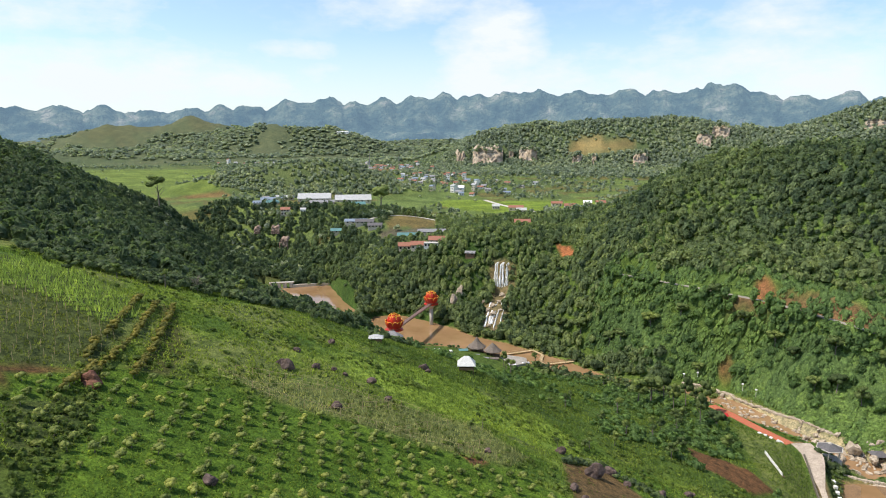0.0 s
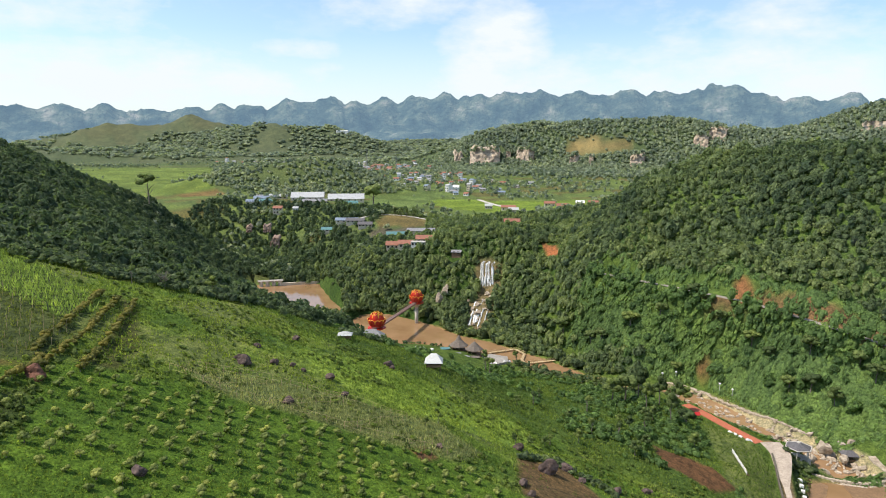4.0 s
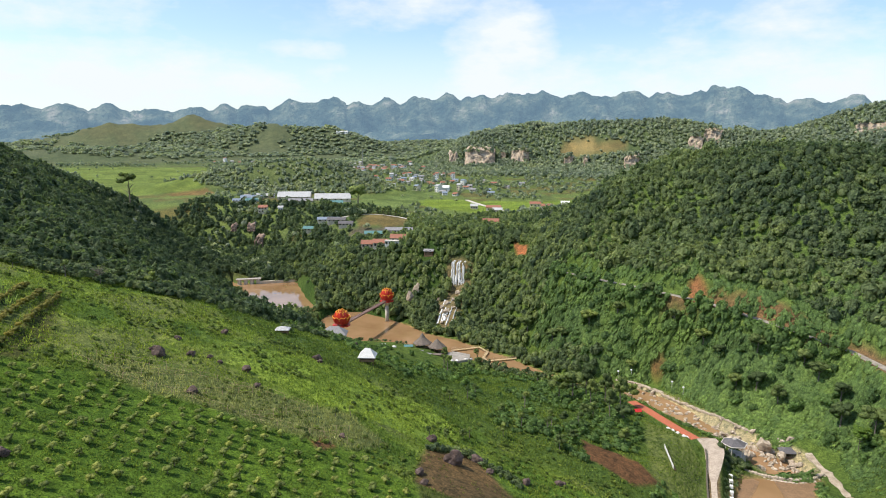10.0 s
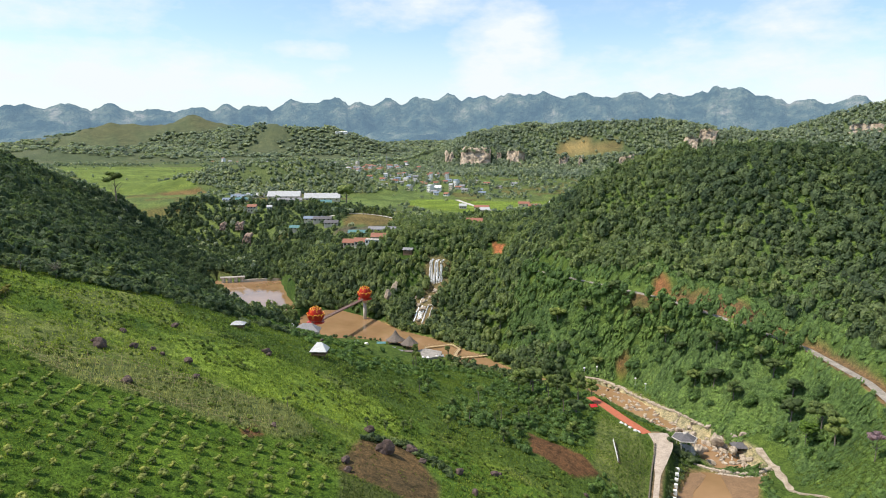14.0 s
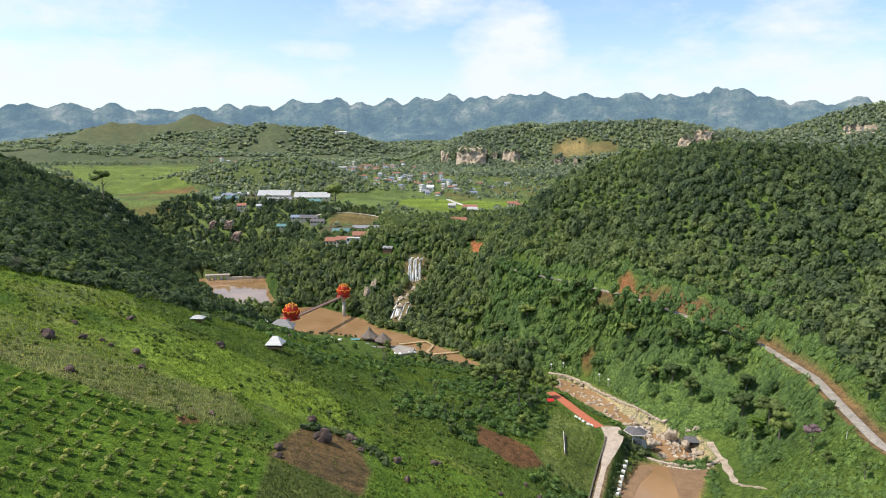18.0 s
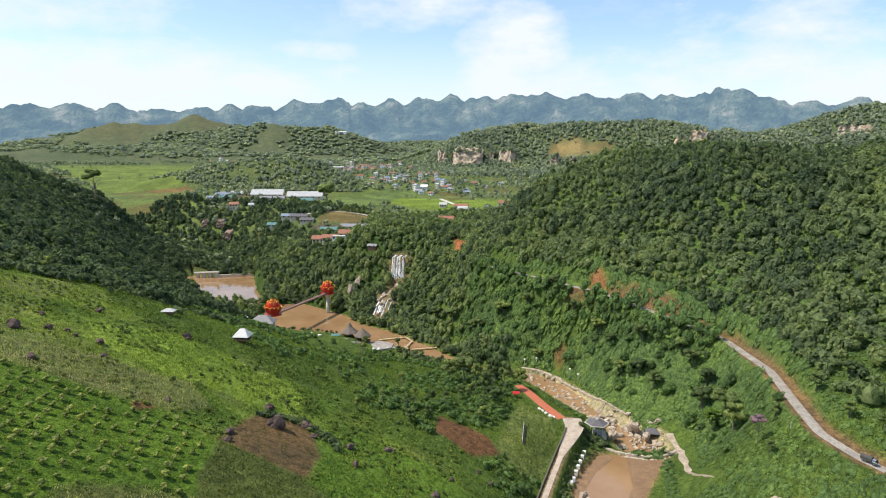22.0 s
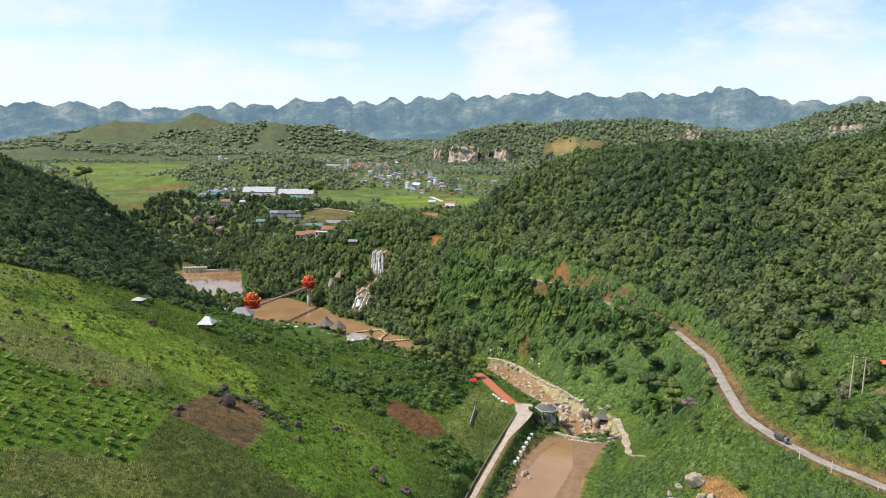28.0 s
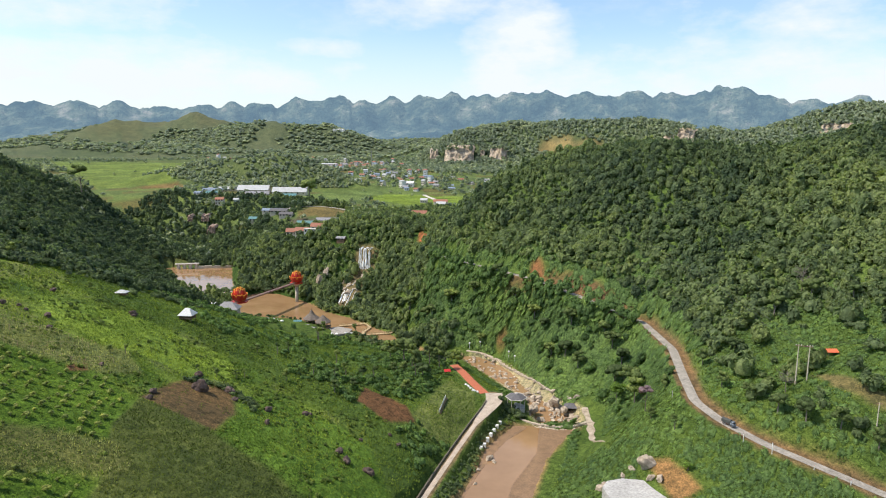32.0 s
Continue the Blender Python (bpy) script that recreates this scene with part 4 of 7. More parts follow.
        tip = (b < -0.6) & (b > -14) & (x > -250) & (y < 470) & (y > 430 + 0.6 * (x + 210)) & (a < -0.6)
        bed = (np.abs(x + 83.5) < 6) & (y > 376)
        return np.where((far_side | tip) & ~bed, 0.9, 0.0)
    p = grid_places(rng, 3.4, (-250, 318, 12, 475), shore)
    forest("shore_trees", "leafy trees leaning over the muddy lake's far shore", p, rng.uniform(1.5, 3.4, len(p[0])), MID_CROWNS, rng, sink=0.15, squash=(0.9, 1.5), tint=np.clip(rng.normal(0.6, 0.25, len(p[0])), 0, 1))

    def waterside(x, y):
        a = poly_dist(x, y, LAKE)
        return np.where((a < -0.8) & (a > -12) & (y < 316 - 0.375 * x) & (x > -150) & clear_of(x, y, 0.5), 0.5, 0.0)
    p = grid_places(rng, 2.6, (-150, 290, 20, 352), waterside)
    forest("waterside_bushes", "low bushes along the near shore of the lake", p, rng.uniform(0.6, 1.4, len(p[0])) * np.where(p[0] > -52, 1.7, 1.0), SHRUBS, rng, sink=0.3, category="scrub")
    # trees that half hide the houses on the gorge rim
    hx = np.array([-133, -141, -147, -156, -166, -113, -104, -108, -230, -243, -256, -215, -168, -155, -180, -92, -130, -120])
    hy = np.array([433, 431, 437, 438, 444, 424, 423, 421, 538, 545, 539, 529, 497, 500, 492, 552, 428, 426])
    forest("rim_trees", "trees in front of the houses on the gorge rim", (hx + rng.uniform(-1, 1, len(hx)), hy + rng.uniform(-1, 1, len(hx))), rng.uniform(2.2, 3.3, len(hx)), CROWNS, rng, sink=0.3)

    def weeds(x, y):
        up = (height(x, y) > 20) & (x < 58) & (y > 60) & (y < 215 + 0.3 * x) & (y < 200 + 0.95 * (x + 150)) & ~in_any(x, y, [PLOTS[k][0] for k in (0, 1, 2, 5, 6, 7, 9)])
        n = fbm(x, y, 11, 62, 3)
        return np.where(up & clear_of(x, y, 1.0), np.where(n > 0.56, 0.62, np.where(n > 0.47, 0.28, 0.06)), 0.0)
    p = grid_places(rng, 1.7, (-160, 60, 60, 240), weeds)
    forest("slope_weeds", "clumps of tall weeds and small bushes in the grass", p, 0.35 + 1.0 * rng.beta(1.2, 2.6, len(p[0])), SMALL_WEEDS, rng, drape=0.9, sink=0.7, tint=rng.uniform(0, 1.0, len(p[0])), mat=WEED, category="weeds", squash=(0.45, 0.8))

    def bank(x, y):
        d, _, side = seg_dist(x, y, ROAD)
        thin = in_any(x, y, [[(96, 236), (106, 200), (112, 176), (150, 178), (134, 200), (118, 232)]])
        return np.where((side < 0) & clear_of(x, y, -0.5) & (x > -24) & (height(x, y) > 4.5) & (y > 166) & ((y > 316 - 1.0 * x) | (x > 91)) & ~in_any(x, y, [PLOTS[13][0], PLOTS[14][0], TERRACE], 1.5), np.where(thin, 0.75, 0.97), 0.0)
    p = grid_places(rng, 1.6, (-24, 165, 180, 380), bank)
    forest("bank_thicket", "thick green scrub on the bank between the stream and the road", p, (1.2 + 2.0 * rng.beta(1.3, 3.0, len(p[0]))) * np.where((p[0] > 91) & (p[1] < 236), 0.55, 1.0), TUFTS, rng, drape=1.0, sink=0.85, squash=(0.35, 0.8), mat=BRIGHT, tint=np.clip(fbm(p[0], p[1], 18, 5, 3) * 1.3 + 0.05 + rng.normal(0, 0.15, len(p[0])), 0, 1), category="scrub")

    def bank_trees(x, y):
        d, _, side = seg_dist(x, y, ROAD)
        row = (d < 9) & (x < 110)
        return np.where((side < 0) & (d > 3.4) & clear_of(x, y, -2.0) & (x > -20) & (height(x, y) > 8) & (y > 228) & (y > 330 - 0.95 * x), np.where(row, 0.85, np.where(x < 78, 0.55, 0.2)), 0.0)
    p = grid_places(rng, 3.6, (-24, 225, 135, 380), bank_trees)
    forest("bank_forest", "leafy trees crowding the bank below the road", p, 1.5 + 2.0 * rng.beta(1.5, 2.2, len(p[0])), CROWNS, rng, sink=0.25, mat=BRIGHT, tint=np.clip(rng.normal(0.3, 0.3, len(p[0])), 0, 1), squash=(0.8, 1.3))

    # a row of trees on the outer edge of the upper road
    pts = np.array(along([n_ for n_ in ROAD if n_[0] < 120], 1.7))
    off = rng.uniform(3.0, 6.5, len(pts))
    px, py = pts[:, 0] - off * 0.64, pts[:, 1] - off * 0.77
    forest("roadside_trees", "close row of trees along the outer edge of the upper road", (px, py), rng.uniform(1.9, 3.2, len(pts)), MID_CROWNS, rng, sink=-0.35, mat=BRIGHT, tint=rng.uniform(0, 0.7, len(pts)))
    gx, gy = rng.uniform(60.5, 71, 26), rng.uniform(236.5, 241, 26)
    forest("pavilion_bushes", "dark bushes round the garden pavilion", (gx, gy), rng.uniform(0.8, 1.6, 26), SHRUBS, rng, sink=0.3, category="scrub")

    def verge(x, y):
        d, _, side = seg_dist(x, y, ROAD)
        return np.where((side > 0) & (d > np.where(x > 100, 5.6, 4.2)) & (d < 75) & ((x > 105) & (y < 262) | (d < 30)) & ~in_any(x, y, [PLOTS[16][0]], 1) & ~in_any(x, y, [PLOTS[18][0]], 0) & (~in_any(x, y, [PLOTS[11][0]], 0) | (rng.random(x.shape) < 0.75)), 0.8, 0.0)
    p = grid_places(rng, 2.35, (-20, 150, 280, 400), verge)
    forest("hill_scrub", "bright green scrub and creepers on the open hillside", p, rng.uniform(1.1, 2.4, len(p[0])) * np.where((p[0] > 128) & (p[1] < 246), 0.6, 1.0), TUFTS, rng, drape=1.0, sink=0.78, squash=(0.35, 0.8), mat=BRIGHT, tint=np.clip(0.35 + 0.6 * fbm(p[0], p[1], 22, 8, 3) + rng.normal(0, 0.12, len(p[0])), 0, 1), category="scrub")

    def slope(x, y):
        n = fbm(x, y, 26, 51, 3)
        low = in_any(x, y, [[(-70, 212), (-20, 186), (35, 190), (44, 178), (60, 150), (57, 200), (36, 200), (36, 246), (28, 270), (34, 292), (6, 306), (-22, 315), (-50, 322), (-100, 316), (-130, 300), (-132, 262), (-100, 230)]])
        return np.where(low & clear_of(x, y, 1.0) & ~in_any(x, y, [PLOTS[9][0]], 0.5), np.where(n > 0.52, 0.9, np.where(n > 0.44, 0.3, 0.07)), 0.0)
    p = grid_places(rng, 2.9, (-135, 150, 62, 326), slope)
    forest("slope_scrub", "dark green shrubs over the lower hillside above the stream", p, 0.7 + 1.7 * rng.beta(1.3, 2.4, len(p[0])), SHRUBS, rng, drape=0.7, sink=0.5, mat=BRIGHT, tint=np.clip(rng.normal(0.5, 0.28, len(p[0])), 0, 1), category="scrub")

    t = rng.random(60)
    ex, ey = -15 + 24 * t + rng.normal(0, 1.0, 60), 149 + 10 * np.sin(t * 2.6) - 4 * t + rng.normal(0, 1.0, 60)
    forest("patch_bushes", "bushes overhanging the upper edge of the hoed earth", (ex, ey), rng.uniform(0.5, 1.3, 60), SHRUBS, rng, sink=0.4, category="scrub")

    def corner(x, y):
        return in_any(x, y, [PLOTS[21][0]], 2) * (fbm(x, y, 6, 58, 3) > 0.46) * 0.7
    p = grid_places(rng, 1.3, (-114, 44, -60, 88), corner)
    forest("corner_weeds", "rank dark weeds in the rough corner below the beans", p, rng.uniform(0.35, 0.95, len(p[0])), SMALL_WEEDS, rng, sink=0.6, mat=WEED, tint=rng.uniform(0, 0.5, len(p[0])), category="weeds")

    def strip(x, y):
        return np.where(clear_of(x, y, 0.3) & in_any(x, y, [[(57.5, 150), (62.5, 150), (64.5, 190), (63, 211), (65, 222), (68, 234), (62, 238), (59.5, 218), (58.5, 198)]], 0.5), 0.8, 0.0)
    p = grid_places(rng, 1.3, (56, 150, 70, 240), strip)
    forest("pond_verge", "weeds and low bushes between the footpath and the pond", p, rng.uniform(0.4, 0.9, len(p[0])), SHRUBS, rng, sink=0.45, category="scrub")

    def plain(x, y):
        r = np.hypot(x - CX, y)
        n = fbm(x, y, 60, 61, 3)
        return np.where((r > 520) & (r < 1750) & (n > 0.5) & ~in_any(x, y, [f[0] for f in FIELDS], 4), 0.75, 0.02) * (r > 520)
    p = grid_places(rng, 11.0, (-1250, 420, 300, 1500), plain)
    forest("plain_trees", "hedgerows and clumps of trees among the fields", p, rng.uniform(2.2, 4.6, len(p[0])), FAR_CROWNS, rng, sink=0.2, mat=hazed_mat)

    def knoll(x, y):
        z = height(x, y)
        r = np.hypot(x - CX, y)
        hill = (np.hypot((x + 450) / 190, (y - 828) / 85) < 1) & (z > 51)
        face = np.zeros(x.shape, bool)
        for fx, fy, fz, fw, ft, fa in CLIFFS:
            face |= (np.abs(x - fx) < fw * 0.45) & (z > fz + 3) & (z < fz + ft * 0.8) & (y < 1560)
        return np.where((z > 58) & (r > 900) & (r < 1700) & ~hill & ~face & ~in_any(x, y, [f[0] for f in FIELDS], 0), 0.9, 0.0)
    p = grid_places(rng, 8.0, (-420, 1180, 620, 1575), knoll)
    forest("mesa_woods", "thick woods over the limestone hills beyond the village", p, rng.uniform(3.6, 7.0, len(p[0])), FAR_CROWNS, rng, sink=0.45, tint=np.clip(fbm(p[0], p[1], 90, 27, 3) + rng.normal(0, 0.15, len(p[0])), 0, 1), mat=hazed_mat)
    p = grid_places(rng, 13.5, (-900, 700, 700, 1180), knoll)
    forest("far_woods", "woods over the low hills beyond the plain", p, rng.uniform(4.0, 7.5, len(p[0])), FAR_CROWNS, rng, sink=0.5, mat=hazed_mat)
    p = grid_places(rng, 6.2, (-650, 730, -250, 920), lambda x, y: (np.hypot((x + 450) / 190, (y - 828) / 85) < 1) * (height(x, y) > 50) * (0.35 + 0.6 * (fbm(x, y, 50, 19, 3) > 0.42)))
    forest("knoll_wood", "dark scrub and trees over a low hill on the plain", p, rng.uniform(2.6, 5.0, len(p[0])), FAR_CROWNS, rng, sink=0.65, tint=rng.uniform(0.2, 1.0, len(p[0])), mat=hazed_mat)
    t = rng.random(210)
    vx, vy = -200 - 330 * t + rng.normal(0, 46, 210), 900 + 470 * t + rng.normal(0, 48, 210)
    forest("village_trees", "garden trees among the village houses", (vx, vy), rng.uniform(2.2, 4.6, 210), FAR_CROWNS, rng, sink=0.3, mat=hazed_mat)
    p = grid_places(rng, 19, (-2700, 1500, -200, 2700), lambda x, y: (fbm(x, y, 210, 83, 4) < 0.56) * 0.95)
    forest("distant_woods", "dark woods over the distant hills", p, rng.uniform(8, 15, len(p[0])), FAR_CROWNS, rng, sink=0.6, tint=rng.uniform(0.2, 0.9, len(p[0])), mat=hazed_mat, squash=(0.4, 0.7))


TERRACE = [(104, 180), (109, 184.5), (119, 183), (127, 178.5), (129, 172), (104, 170)]
make_forests()




# ---------------------------------------------------------------- single trees
def bent_trunk(bm, rng, tall, r, limbs, reach):
    lean = Vector((rng.uniform(-0.06, 0.06), rng.uniform(-0.06, 0.06), 1)) * tall
    pts = [Vector((0, 0, -0.8)), lean * 0.25 + Vector((rng.uniform(-0.1, 0.1), 0, 0)), lean * 0.55, lean * 0.9]
    tube(bm, pts, [r * 1.35, r, r * 0.75, r * 0.35], 7)
    for k in range(limbs):
        a = 2.4 * k + rng.uniform(-0.4, 0.4)
        s = lean * rng.uniform(0.45, 0.75)
        e = s + Vector((math.cos(a) * reach, math.sin(a) * reach, tall * rng.uniform(0.12, 0.3)))
        tube(bm, [s, (s + e) / 2 + Vector((0, 0, reach * 0.12)), e], [r * 0.5, r * 0.33, r * 0.14], 5)


def crown_mesh(name, v, f, mat, parent, soft=True):
    ob = mesh_object(name, v, f, mat, soft)
    ob.parent = parent
    return ob


TREE_KINDS = {}


def tree_kind(key, seed, tall, wide, lumps, leaves, leaf, squash, lift, label, trunk_r=0.16, spread=0.7):
    rng = np.random.default_rng(seed)
    root = thing("tree", pose(0, 0, -400), label, "tree")
    bm = bmesh.new()
    bent_trunk(bm, rng, tall * 0.8, trunk_r, 4, wide * 0.6)
    part("trunk", bm, BARK, root, "pale grey trunk with spreading limbs")
    v, f = crown(rng, lumps, leaves, leaf, 1.1, ICO2, spread, (0.24, 0.42))
    v = v * np.array([wide, wide, wide * squash]) + np.array([0, 0, lift * tall])
    crown_mesh("crown", v, f, LEAVES, root)
    TREE_KINDS[key] = root
    return root


tree_kind("round", 1, 7.0, 2.7, 9, 420, 0.13, 1.0, 0.68, "round-crowned broadleaf tree standing in green scrub")
tree_kind("tall", 2, 10.5, 2.5, 10, 420, 0.13, 1.5, 0.66, "tall slender broadleaf tree with a pale trunk")
tree_kind("wide", 3, 7.5, 3.6, 12, 480, 0.11, 0.7, 0.74, "wide spreading broadleaf tree on the hillside")
tree_kind("thin", 4, 6.0, 1.5, 6, 220, 0.2, 1.3, 0.7, "young thin broadleaf tree with a pale trunk")
tree_kind("big", 5, 13.0, 5.2, 16, 700, 0.08, 0.9, 0.66, "large old broadleaf tree with a full dark crown", 0.32)
used_kinds = set()


def plant(key, x, y, scale=1.0, turn=0.0, label=""):
    m = pose(x, y, ground_at(x, y), 0, 0, turn) @ Matrix.Scale(scale, 4)
    src = TREE_KINDS[key]
    if key not in used_kinds:
        used_kinds.add(key)
        src.matrix_world = m
        ob = src
    else:
        ob = copy_thing(src, pose(x, y, ground_at(x, y), 0, 0, turn))
        ob.scale = (scale, scale, scale)
    if label:
        ob["label"] = label
    return ob


def make_trees():
    rng = random.Random(5)
    # along the stream and the foot of the slope
    for x, y, key, s in [(8, 267, "big", 1.05), (13, 272, "tall", 1.5), (3, 262, "round", 1.5), (21, 266, "tall", 1.2), (31, 276, "round", 1.2), (27, 262, "tall", 1.25), (24, 240, "tall", 1.2), (29, 236, "big", 0.7),
                         (10, 219, "round", 0.7), (7, 202, "thin", 0.9), (18, 242, "round", 0.8), (7, 210, "thin", 1.0), (-4, 224, "thin", 1.1), (-19, 212, "thin", 0.9), (-55, 300, "thin", 1.3), (-58, 304, "thin", 1.2), (-48, 330, "thin", 1.2), (-46, 326, "round", 0.6),
                         (-5, 300, "round", 0.9), (2, 296, "big", 0.6), (12, 296, "round", 1.1), (20, 292, "wide", 0.9), (26, 284, "round", 0.9), (-12, 304, "round", 0.7), (10, 304, "tall", 0.9), (16, 285, "round", 0.8)]:
        plant(key, x, y, s, rng.uniform(0, 360))
    for x, y, key, s in [(-3.8, 186, "round", 0.62), (-1, 200, "thin", 0.9), (12, 192, "round", 0.7), (15, 200.6, "round", 0.62), (16, 257, "tall", 1.1), (30, 215, "round", 0.85), (-20, 206, "thin", 0.8), (-8.6, 206, "round", 0.55), (15, 218.5, "thin", 1.0), (15.4, 237, "round", 0.8), (-24, 199, "round", 0.5), (-62, 317, "tall", 0.8)]:
        plant(key, x, y, s, rng.uniform(0, 360))
    # between the stream and the road
    for x, y, key, s in [(105, 272, "big", 0.7), (103, 262, "big", 0.85), (79, 288, "big", 0.75), (86, 281, "round", 1.2), (72, 292, "wide", 1.0), (110, 250, "wide", 1.5), (112, 240, "round", 1.5),
                         (96, 290, "big", 0.7), (60, 312, "wide", 1.1), (48, 322, "big", 0.7), (36, 330, "big", 0.7), (22, 335, "big", 0.75), (8, 338, "wide", 1.3), (-6, 345, "big", 0.7), (66, 305, "big", 0.6), (80, 298, "wide", 1.2), (100, 284, "wide", 1.1),
                         (122, 226, "round", 0.8), (118, 206, "round", 0.6), (125, 198, "thin", 0.9), (-12, 352, "big", 0.75), (-28, 366, "big", 0.8), (-40, 372, "wide", 1.2), (-52, 380, "big", 0.7), (-64, 388, "wide", 1.0), (30, 322, "wide", 0.8)]:
        plant(key, x, y, s, rng.uniform(0, 360))
    # over the road, along its upper side and on the open hill
    for x, y, key, s in [(144, 234, "wide", 0.9), (149, 248, "big", 0.6), (134, 232, "round", 0.9), (139, 214, "round", 0.8), (146, 206, "wide", 0.7), (153, 199, "big", 0.55), (160, 196, "big", 0.6), (168, 193, "round", 1.0), (158, 252, "big", 0.7), (170, 256, "big", 0.75),
                         (182, 250, "big", 0.6), (150, 262, "tall", 0.9), (176, 188, "round", 0.9), (185, 186, "wide", 0.8), (192, 183, "round", 0.8), (200, 196, "big", 0.5)]:
        plant(key, x, y, s, rng.uniform(0, 360))
    # by the lake and the near brow
    for x, y, key, s in [(-125, 152, "thin", 0.9), (-124, 171, "round", 0.7), (-118, 178, "round", 0.8), (-130, 140, "round", 0.6), (-133, 128, "round", 0.55), (-10, 171, "thin", 0.6), (-14, 162, "round", 0.42), (-17, 157, "thin", 0.55), (-11, 168, "round", 0.45), (-35, 141, "round", 0.36), (-33, 145, "thin", 0.5),
                         (-150, 300, "big", 0.6), (-158, 320, "wide", 0.9), (-146, 325, "round", 0.9), (-150, 334, "wide", 0.8), (-138, 318, "round", 0.8)]:
        plant(key, x, y, s, rng.uniform(0, 360))
    plant("big", -260, 647, 2.2, 40, "dark solitary broadleaf tree standing among rice fields")
    for x, y in [(-214, 590), (-208, 592), (-202, 590), (-196, 594)]:
        plant("tall", x, y, 0.9, rng.uniform(0, 360))


make_trees()

# a purple-flowering tree, a bare one, and a light green one on the bank
BLOSSOM = mat_foliage("purple_blossom", (0.22, 0.15, 0.19), (0.34, 0.24, 0.30), False)
LIGHT_LEAF = mat_foliage("light_leaves", (0.12, 0.2, 0.04), (0.16, 0.26, 0.05), False)
TEA_LEAF = mat_foliage("tea_leaves", (0.12, 0.13, 0.035), (0.2, 0.19, 0.05), False)


def odd_tree(name, x, y, tall, wide, mat, label, seed, leaves=260):
    rng = np.random.default_rng(seed)
    root = thing(name, pose(x, y, ground_at(x, y)), label, "tree")
    bm = bmesh.new()
    bent_trunk(bm, rng, tall * 0.8, 0.14 if tall < 15 else 0.55, 6, wide * 0.7)
    part("trunk", bm, BARK, root)
    if leaves:
        v, f = crown(rng, 9, leaves, 0.16, 1.0, ICO2, 0.72, (0.22, 0.4))
        crown_mesh("crown", v * np.array([wide, wide, wide * 0.75]) + np.array([0, 0, tall * 0.8]), f, mat, root)
    return root


odd_tree("flowering_tree", 116, 216, 9.0, 2.9, BLOSSOM, "small tree covered in pale purple blossom beside the road", 21)
odd_tree("light_tree", 105, 247, 11.0, 3.8, LIGHT_LEAF, "yellow-green leafy tree among darker scrub", 22)
odd_tree("light_bush", 129, 184, 1.6, 1.6, LIGHT_LEAF, "bright yellow-green bush on the grassy bank", 23)


def bare_tree(x, y, tall, seed, label):
    rng = np.random.default_rng(seed)
    root = thing("bare_tree", pose(x, y, ground_at(x, y)), label, "tree")
    bm = bmesh.new()
    bent_trunk(bm, rng, tall, 0.12, 9, tall * 0.35)
    part("trunk", bm, BARK, root)
    bm = bmesh.new()
    for k in range(46):
        a, h = rng.uniform(0, 6.28), rng.uniform(0.45, 0.95) * tall
        q = rng.uniform(0.1, 0.4) * tall
        s = Vector((math.cos(a) * q * 0.4, math.sin(a) * q * 0.4, h))
        tube(bm, [s, s + Vector((math.cos(a) * q, math.sin(a) * q, rng.uniform(0.05, 0.3) * tall))], [0.05, 0.02], 4)
    part("branchwork", bm, BARK, root, "bare grey twigs")


YELLOW = mat_foliage("yellow_blossom", (0.3, 0.3, 0.06), (0.42, 0.42, 0.09), False)
for bx, by in ((-133, 309), (-130, 306), (-136, 307)):
    odd_tree("yellow_bush", bx, by, 2.2, 2.0, YELLOW, "yellow-flowering bush beside the lakeside house", int(-bx), 200)
odd_tree("lone_tree", -368, 442, 29, 9.0, LEAVES, "tall lone tree with an open crown on the ridge", 24, 420)
bare_tree(156, 207, 6.5, 3, "bare grey leafless tree beside the power poles")
bare_tree(-121, 160, 4.5, 4, "bare grey leafless tree at the top of the tea rows")
bare_tree(168, 262, 9, 5, "dead pale tree standing above the hillside scrub")


# ---------------------------------------------------------------- boulders
def boulder_mesh(seed, mat, rough=0.42):
    rng = np.random.default_rng(seed)
    bm = bmesh.new()
    bmesh.ops.create_icosphere(bm, subdivisions=3, radius=1)
    off = rng.uniform(-50, 50, 3)
    for v in bm.verts:
        p = v.co.copy()
        q = Vector(p * 0.9) + Vector(off)
        v.co = p * (1 + rough * 1.6 * noise.noise(q) + rough * 0.6 * noise.noise(q * 3.1))
        for n_ in ((0.8, 0.3, 0.5), (-0.5, 0.8, 0.4), (0.1, -0.9, 0.4)):
            nn = Vector(n_).normalized()
            d = v.co.dot(nn) - 0.78
            if d > 0:
                v.co -= nn * d * 0.8
    me = bpy.data.meshes.new("boulder")
    bm.to_mesh(me)
    bm.free()
    me.materials.append(mat)
    return me


DARK_ROCKS = [boulder_mesh(k, ROCK) for k in range(4)]
PALE_ROCKS = [boulder_mesh(20 + k, PALE_ROCK) for k in range(4)]


def boulder(x, y, size, k, meshes, label, group, flat=0.8, turn=0.0, sink=0.25, z=None):
    ob = new("boulder", meshes[k % len(meshes)])
    zz = ground_at(x, y) if z is None else z
    ob.matrix_world = Matrix.LocRotScale((x, y, zz + size * flat * (1 - 2 * sink)), Euler((0.1 * k, 0.15, radians(turn))), (size, size * 0.82, size * flat))
    return tagged(ob, label, "boulder", group)


